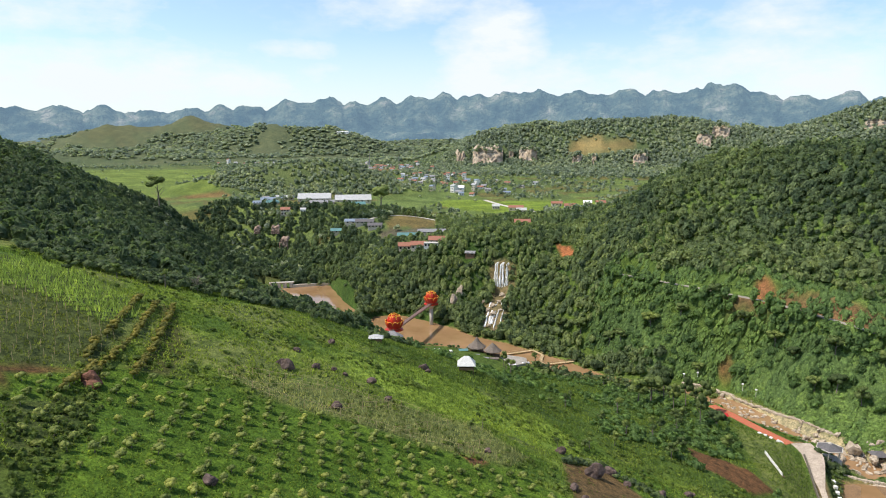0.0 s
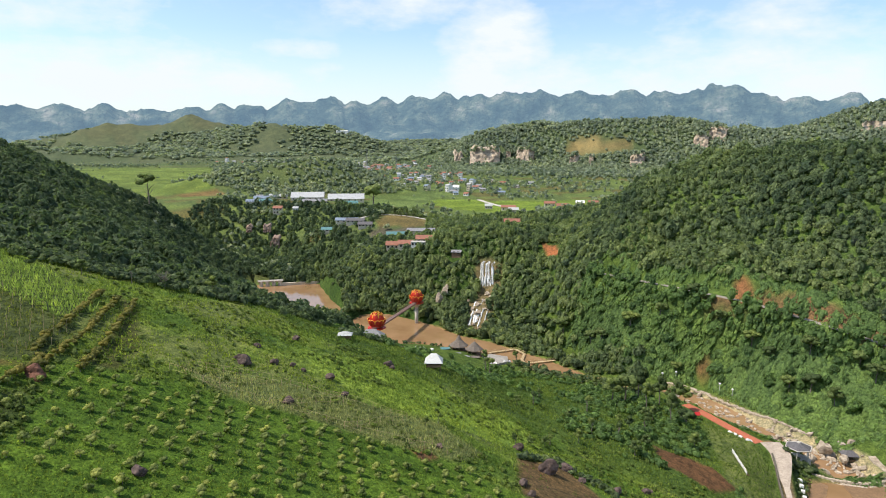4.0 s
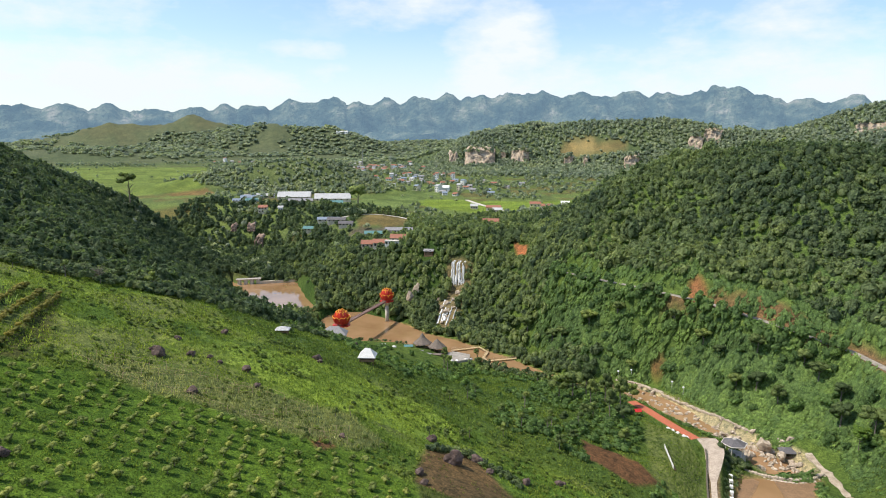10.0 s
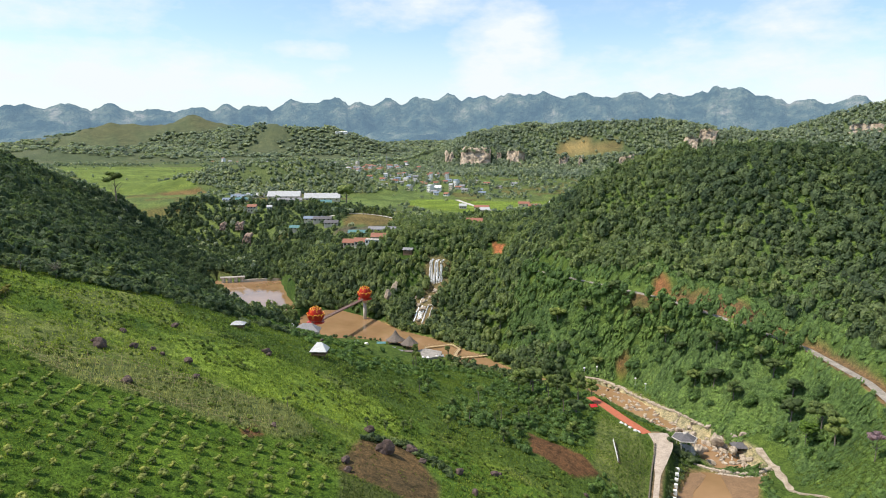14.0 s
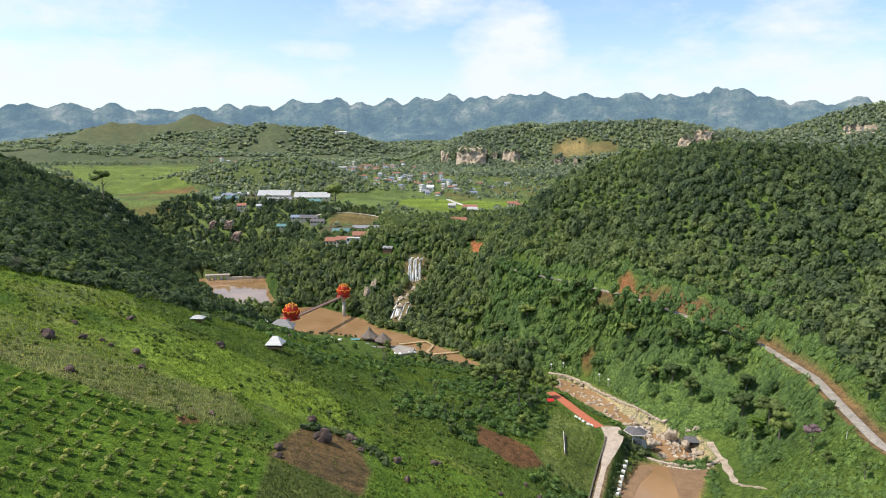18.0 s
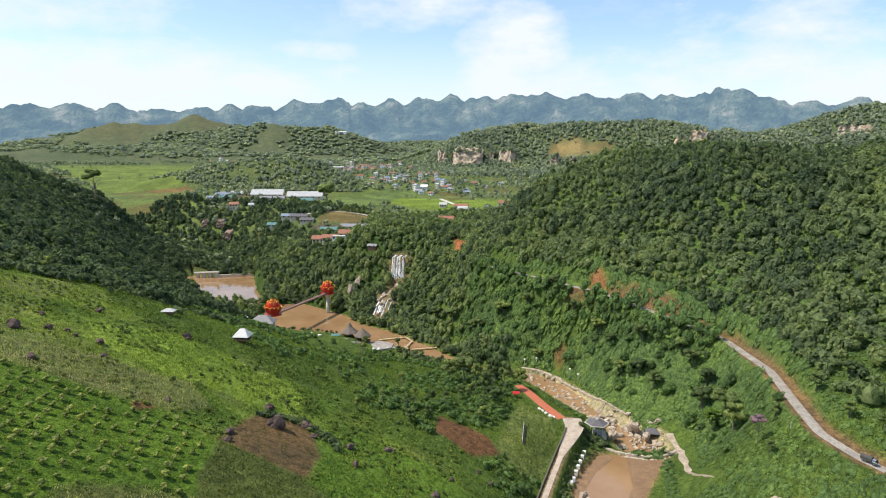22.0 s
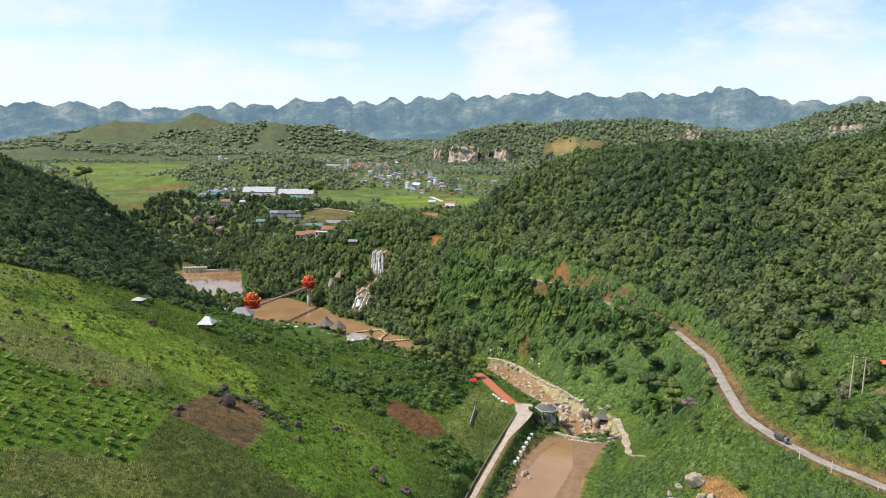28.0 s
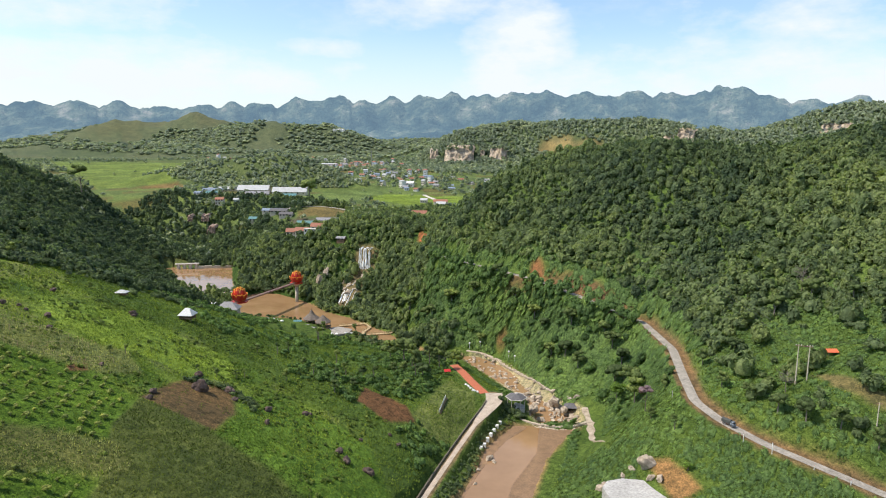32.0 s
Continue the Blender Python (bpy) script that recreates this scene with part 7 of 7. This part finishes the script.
# ---------------------------------------------------------------- road side
def truck():
    x, y, z = 140, 196.2, 30.75
    root = thing("truck", pose(x, y, z, 0, 2.5, -37) @ Matrix.Scale(0.7, 4), "small dark-covered delivery truck on the narrow road", "truck")
    cover = plain_mat("dark_canvas", (0.07, 0.075, 0.07), 0.8)
    paint = plain_mat("blue_grey_cab", (0.10, 0.13, 0.17), 0.35, 0.5, 0, 0.05)
    bm = bmesh.new()
    box(bm, -3.0, -0.95, 0.75, 0.9, 0.95, 0.95, 0.03)
    part("bed", bm, STEEL, root)
    bm = bmesh.new()
    rows = [[bm.verts.new((xx, 1.0 * math.cos(a), 0.95 + 0.9 + 0.75 * math.sin(a))) for a in [math.pi * k / 8 for k in range(9)]] for xx in (-3.0, 0.85)]
    base = [[bm.verts.new((xx, s, 0.95)) for s in (1.0, -1.0)] for xx in (-3.0, 0.85)]
    for k in range(8):
        bm.faces.new((rows[0][k], rows[0][k + 1], rows[1][k + 1], rows[1][k]))
    bm.faces.new((base[0][0], rows[0][0], rows[1][0], base[1][0])), bm.faces.new((rows[0][8], base[0][1], base[1][1], rows[1][8]))
    bm.faces.new([base[0][0]] + rows[0] + [base[0][1]]), bm.faces.new([base[1][0]] + rows[1] + [base[1][1]])
    part("canvas_cover", bm, cover, root, "dark rounded canvas cover")
    bm = bmesh.new()
    box(bm, 1.0, -0.95, 0.5, 2.7, 0.95, 1.3, 0.08)
    box(bm, 1.0, -0.88, 1.28, 2.35, 0.88, 2.15, 0.12)
    part("cab", bm, paint, root)
    bm = bmesh.new()
    box(bm, 2.36, -0.78, 1.42, 2.42, 0.78, 2.0, 0.02)
    part("windscreen", bm, DARK, root)
    for s in (-0.7, 0.7):
        bm = bmesh.new()
        box(bm, 2.69, s - 0.14, 0.78, 2.74, s + 0.14, 1.0, 0.02)
        part("headlight", bm, WHITE, root)
        for xx in (-2.0, -1.1, 1.8):
            bm = bmesh.new()
            tube(bm, [(xx, s * 1.3 - 0.12, 0.45), (xx, s * 1.3 + 0.12, 0.45)], 0.45, 14)
            w = part("wheel", bm, DARK, root)
            bm = bmesh.new()
            tube(bm, [(xx, s * 1.3 - 0.14, 0.45), (xx, s * 1.3 + 0.14, 0.45)], 0.22, 10)
            part("hub", bm, GREY_SHEET, w)


truck()


def power_line():
    pole_mat = plain_mat("pale_concrete_pole", (0.55, 0.49, 0.38), 0.8, vary=0.1)
    root = thing("power_pole_pair", pose(160.5, 210.2, 41.3), "pair of tall concrete power poles joined by a crossarm", "power pole")
    for k, x in enumerate((-1.5, 1.5)):
        bm = bmesh.new()
        tube(bm, [(x, 0, -2), (x, 0, 12.2)], [0.22, 0.14], 8)
        part("pole", bm, pole_mat, root)
    bm = bmesh.new()
    box(bm, -2.4, -0.1, 11.6, 2.4, 0.1, 11.85, 0.02)
    part("crossarm", bm, STEEL, root)
    for x in (-2.2, -0.8, 0.8, 2.2):
        bm = bmesh.new()
        tube(bm, [(x, 0, 11.85), (x, 0, 12.0), (x, 0, 12.2)], [0.05, 0.12, 0.06], 6)
        part("insulator", bm, WHITE, root)
    wire = thing("power_wires", pose(160.5, 210.2, 53.4), "thin sagging power wires across the hillside", "cable")
    for x in (-2.2, 0.0, 2.2):
        for ex, ey, ez in ((95, 62, 6), (-95, 190, 34)):
            bm = bmesh.new()
            pts = [(x + ex * t, ey * t, ez * t - 9 * t * (1 - t)) for t in [k / 14 for k in range(15)]]
            tube(bm, pts, 0.035, 4)
            part("wire", bm, DARK, wire)
    x, y = 176.6, 193.5
    root = thing("power_pole", pose(x, y, ground_at(x, y)), "single pale concrete pole on the hillside", "power pole")
    bm = bmesh.new()
    tube(bm, [(0, 0, -1), (0, 0, 7.2)], [0.18, 0.12], 8)
    part("pole", bm, pole_mat, root)
    bm = bmesh.new()
    box(bm, -0.8, -0.06, 6.8, 0.8, 0.06, 6.95, 0.02)
    part("crossarm", bm, STEEL, root)
    for k, (x, y, h) in enumerate([(150.3, 185.6, 3.4), (143.3, 189, 2.6), (124.3, 214, 2.6), (168, 178.5, 1.4), (160, 181.5, 1.2), (181, 173, 1.4)]):
        root = thing("road_post", pose(x, y, ground_at(x, y)), "slim white post at the edge of the road", "road post", "posts along the road")
        bm = bmesh.new()
        tube(bm, [(0, 0, -0.8), (0, 0, h)], 0.1, 6)
        part("shaft", bm, WHITE, root)
        bm = bmesh.new()
        tube(bm, [(0, 0, h), (0, 0, h + 0.12)], [0.13, 0.09], 6)
        part("cap", bm, STEEL if k < 3 else ROSE, root)
    # an orange tarpaulin roof on the hill
    x, y = 170.5, 222.8
    root = thing("tarpaulin_shelter", pose(x, y, ground_at(x, y), 0, 0, 20), "orange tarpaulin shelter on the green hillside", "shelter")
    bm = bmesh.new()
    gable(bm, 3.4, 3.0, 1.3, 0.7, 0.1, 0.06)
    part("sheet", bm, TARP, root)
    posts_under(root, [(-1.5, -1.3), (1.5, -1.3), (1.5, 1.3), (-1.5, 1.3)], -0.8, 1.3, 0.05, WOOD)


power_line()


# ---------------------------------------------------------------- the plain: farm, village, cliffs
def building(name, x, y, turn, lx, ly, h, rise, wall, roof, label, category="house", windows=3, group="", z=None, over=0.6, kind="gable"):
    root = thing(name, pose(x, y, ground_at(x, y) if z is None else z, 0, 0, turn), label, category, group)
    bm = bmesh.new()
    box(bm, -lx / 2, -ly / 2, -3, lx / 2, ly / 2, h)
    if kind == "gable":
        for s in (-1, 1):
            a = [bm.verts.new((s * lx / 2, -ly / 2, h)), bm.verts.new((s * lx / 2, ly / 2, h)), bm.verts.new((s * lx / 2, 0, h + rise))]
            bm.faces.new(a)
    part("wall", bm, wall, root)
    bm = bmesh.new()
    if kind == "gable":
        gable(bm, lx, ly, h + 0.02, rise, over, 0.18)
    elif kind == "hip":
        hip(bm, lx, ly, h + 0.3, rise, over, max(0.0, lx - ly), 0.18, 0.3)
    else:
        box(bm, -lx / 2 - 0.2, -ly / 2 - 0.2, h, lx / 2 + 0.2, ly / 2 + 0.2, h + 0.5)
    part("roof", bm, roof, root)
    for k in range(windows):
        xx = -lx / 2 + lx * (k + 0.5) / windows
        for zz in ([1.1] if h < 5 else [1.1, 4.4]):
            bm = bmesh.new()
            box(bm, xx - 0.7, -ly / 2 - 0.05, zz, xx + 0.7, -ly / 2 + 0.02, zz + 1.5)
            part("window", bm, DARK, root)
    return root


def make_plain():
    # long sheds of the farm
    farm = "farm sheds on the plain"
    for x, y, lx, ly, h, roof, lab in [(-352, 676, 36, 24, 5.0, SHEET, "large farm shed with a wide pale sheet roof"), (-312, 692, 40, 22, 4.6, SHEET, "long farm shed with a pale ribbed roof"), (-331, 652, 26, 8, 3.4, GREY_SHEET, "low farm shed with a grey roof"), (-390, 676, 20, 10, 5.2, SHEET, "farm building with a white sheet roof"),
                                      (-395, 656, 24, 9, 3.6, BLUE_SHEET, "low farm shed with a pale blue roof"), (-384, 640, 14, 7, 3.2, TEAL, "small farm shed with a teal roof"), (-400, 637, 12, 7, 3.2, BLUE_SHEET, "small farm shed with a blue-grey roof"), (-288, 652, 14, 9, 3.6, TEAL, "open barn with a teal roof"), (-410, 690, 30, 7, 3.2, GREY_SHEET, "long low barn with a grey roof")]:
        if ly > 20:
            building("farm_shed", x, y, 24, lx, ly, h * 0.7, 5.0, PLASTER, roof, lab, "shed", 6, farm)
            continue
        building("farm_shed", x, y, 27, lx, ly, h * 0.55, 1.2 + ly * 0.13, PLASTER, roof, lab, "shed", 4, farm)
    building("house", -353, 612, 20, 9, 7, 6.2, 2.0, PLASTER, RED_TILE, "cream two-storey house with an orange tiled roof", "house", 3)
    building("house", -335, 617, 20, 5, 5, 4, 1.4, WHITE, SHEET, "small white house with a pale roof", "house", 2)
    for x, y, lx, ly, roof, lab in [(-248, 556, 20, 8, BLUE_SHEET, "long building with a blue sheet roof"), (-236, 548, 16, 9, DARK_SLATE, "building with a dark slate roof"), (-262, 548, 14, 7, TEAL, "low shed with a teal roof"), (-222, 538, 12, 8, DARK_SLATE, "dark-roofed hall beside the bare field"), (-160, 508, 22, 6, GREY_SHEET, "long low building with a grey roof"), (-178, 500, 16, 5, TEAL, "low shed with a pale green roof")]:
        building("hall", x, y, 18, lx, ly, 2.6, 1.8, PLASTER, roof, lab, "building", 4, "halls above the gorge")
    for x, y, lx, ly, lab in [(-138, 450, 11, 7, "house with a bright orange tiled roof above the gorge"), (-151, 447, 10, 7, "house with an orange tiled roof among trees"), (-163, 452, 9, 6, "house with a weathered red tiled roof"), (-95, 560, 13, 7, "long house with a red tiled roof")]:
        building("tiled_house", x, y, 15, lx, ly, 3.4, 2.2, PLASTER, RED_TILE, lab, "house", 3, "tiled houses above the gorge")
    building("terrace_house", -139, 440, 12, 10, 5, 3.0, 0.5, WHITE, CONCRETE, "low white building with a flat roof", "house", 4, kind="flat")
    building("kiosk", -108, 430, 5, 6, 4, 2.2, 1.0, WOOD, GREY_SHEET, "small kiosk with a grey roof above the waterfall", "kiosk", 2)
    for x, y, lx, ly, roof in [(-130, 724, 16, 8, RED_TILE), (-118, 690, 10, 7, SHEET), (-70, 722, 13, 7, RED_TILE), (-55, 760, 9, 7, WHITE), (-40, 752, 10, 8, RED_TILE), (-90, 765, 12, 7, RED_TILE), (-155, 735, 8, 6, SHEET)]:
        building("village_house", x, y, 10, lx, ly, 3.8, 2.0, PLASTER, roof, "village house among the rice fields", "house", 3, "houses among the rice fields")
    # the village
    rng = random.Random(31)
    roofs = [RED_TILE, SHEET, GREY_SHEET, BLUE_SHEET, RED_TILE, GREY_SHEET, RED_TILE]
    labels = {RED_TILE: "red-roofed", SHEET: "pale-roofed", GREY_SHEET: "grey-roofed", BLUE_SHEET: "blue-roofed"}
    spots = []
    for k in range(118):
        t = rng.random()
        x = -215 - 330 * t + rng.gauss(0, 42)
        y = 905 + 480 * t + rng.gauss(0, 45)
        if all(math.hypot(x - a, y - b) > 13 for a, b in spots):
            spots.append((x, y))
    for k in range(24):
        x, y = -620 - 18 * k + rng.uniform(-20, 20), 1480 + rng.uniform(-60, 60)
        spots.append((x, y))
    for x, y in spots:
        tall = rng.random() < 0.3
        roof = rng.choice(roofs)
        wall = rng.choice([PLASTER, WHITE, WHITE])
        if tall:
            building("town_house", x, y, rng.uniform(-25, 25), rng.uniform(5, 7), rng.uniform(7, 10), rng.choice([7.0, 9.5]), 1.6, wall, roof, "narrow tall village house, " + labels[roof], "house", 2, "village houses")
        else:
            building("village_house", x, y, rng.uniform(-30, 30), rng.uniform(6, 10), rng.uniform(5, 6.5), rng.uniform(2.8, 3.6), 1.6, wall, roof, "low village house, " + labels[roof], "house", 2, "village houses")
    for k in range(3):
        building("long_shed", -640 + 40 * k, 1232 + 9 * k, 12, 34, 11, 4.0, 1.6, WHITE, SHEET, "long white shed beside bare red earth", "shed", 6, "sheds beside the village")
    building("white_hall", -1018, 2179, 10, 42, 12, 6.0, 2.0, WHITE, WHITE, "long white building on a distant hillside", "hall", 6)
    building("white_hall", -252, 930, 8, 16, 10, 5.5, 3.0, WHITE, WHITE, "white hall with a rounded gable on the plain", "hall", 3)
        # masts in the village
    for x, y, h in ((-560, 1330, 42), (-470, 1270, 34)):
        root = thing("radio_mast", pose(x, y, ground_at(x, y)), "slim steel radio mast above the village", "mast")
        bm = bmesh.new()
        tube(bm, [(0, 0, -1), (0, 0, h)], [0.9, 0.35], 4)
        part("shaft", bm, GREY_SHEET, root)
    ribbon("lane_village", [(-190, 830, 48), (-150, 770, 46), (-128, 735, 44), (-95, 690, 43.5), (-118, 640, 42)], 2.6, CONCRETE, 0.35, 0.5, "pale lane between rice fields", "road", 6.0, True)
    ribbon("lane_field", [(-240, 560, 45), (-225, 600, 46), (-205, 612, 46), (-170, 600, 45)], 1.6, CONCRETE, 0.35, 0.5, "pale track round a ploughed field", "road", 5.0, True)


make_plain()


def cliff(x, y, z, wide, tall, turn, seed, label, mat=None, lean=0.2):
    """A broken rock face with ledges and cracks, its top running back into the hill."""
    rng = np.random.default_rng(seed)
    nu, nv = 30, 16
    off = rng.uniform(0, 100)
    V = []
    for j in range(nv + 2):
        for i in range(nu):
            u, v = i / (nu - 1) * 2 - 1, min(j / (nv - 1), 1.0)
            top = 0.82 + 0.24 * noise.noise(Vector((u * 1.3 + off, 1.0, 0))) - 0.5 * max(abs(u) - 0.7, 0)
            w = wide * (1 - 0.12 * v * abs(noise.noise(Vector((off, v * 2, 3)))))
            d = 0.16 * tall * noise.noise(Vector((u * 3 + off, v * 4, 2))) + 0.09 * tall * noise.noise(Vector((u * 9 + off, v * 5, 7)))
            edge = max(abs(u) - 0.8, 0) * 1.4
            back = max(j - nv + 1, 0) * tall * 0.5
            V.append((u * w / 2, lean * v * tall + d + edge * wide * 0.25 + back, v * tall * top + back * 0.12))
    F = [(j * nu + i, j * nu + i + 1, (j + 1) * nu + i + 1, (j + 1) * nu + i) for j in range(nv + 1) for i in range(nu - 1)]
    ob = mesh_object("rock_face", V, F, mat or LIMESTONE, False)
    ob.matrix_world = pose(x, y, z, 0, 0, turn)
    return tagged(ob, label, "cliff", "rock faces", kind="structure")


def make_cliffs():
    tops, crag = np.random.default_rng(77), []
    for k, (x, y, z, w, t, turn) in enumerate(CLIFFS):
        ys = np.arange(1100.0, 1560.0, 2.0)
        up = height(np.full(ys.shape, float(x)), ys)
        foot, head = int(np.argmax(up > z)), int(np.argmax(up > z + t))
        if up.max() < z + t * 0.8:
            continue
        head = head or foot + 8
        n = int(w * 0.7)
        tx = x + tops.uniform(-0.6, 0.6, n) * w
        tz = z + t * tops.uniform(0.72, 1.0, n) - t * 1.1 * np.clip(np.abs(tx - x) / w - 0.35, 0, 1)
        crag.append(np.stack([tx, ys[foot] - 4 + tops.uniform(0, 26, n), tz], 1))
        cliff(x, ys[foot] - 10, z - 4, w * 1.1, t * 1.1 + 4, turn, 100 + k, "bare pale limestone cliff face among wooded hills", None, min(max(0.45 * (ys[head] - ys[foot]) / t, 0.1), 0.6))
    crag = np.vstack(crag)
    # same leaf material as the far woods, haze painted into its colour
    forest("crag_woods", "woods along the tops of the limestone faces", (crag[:, 0], crag[:, 1]), tops.uniform(3.0, 6.0, len(crag)), FAR_CROWNS, tops, mat=bpy.data.materials["hazed_leaves"], z=crag[:, 2])
    warm = mat_mottled("reddish_gorge_rock", (0.2, 0.135, 0.1), (0.46, 0.36, 0.29), 0.15, 0.95, 1.0, 1.0, 6.0, 0.1)
    for k, (x, y, z, w, t, turn) in enumerate([(-327, 560, 14, 9, 12, 20), (-341, 570, 28, 8, 8, 25), (-366, 577, 26, 6, 8, 25)]):
        cliff(x, y, z, w, t, turn, 140 + k, "reddish rock face showing through the gorge trees", warm)


make_cliffs()
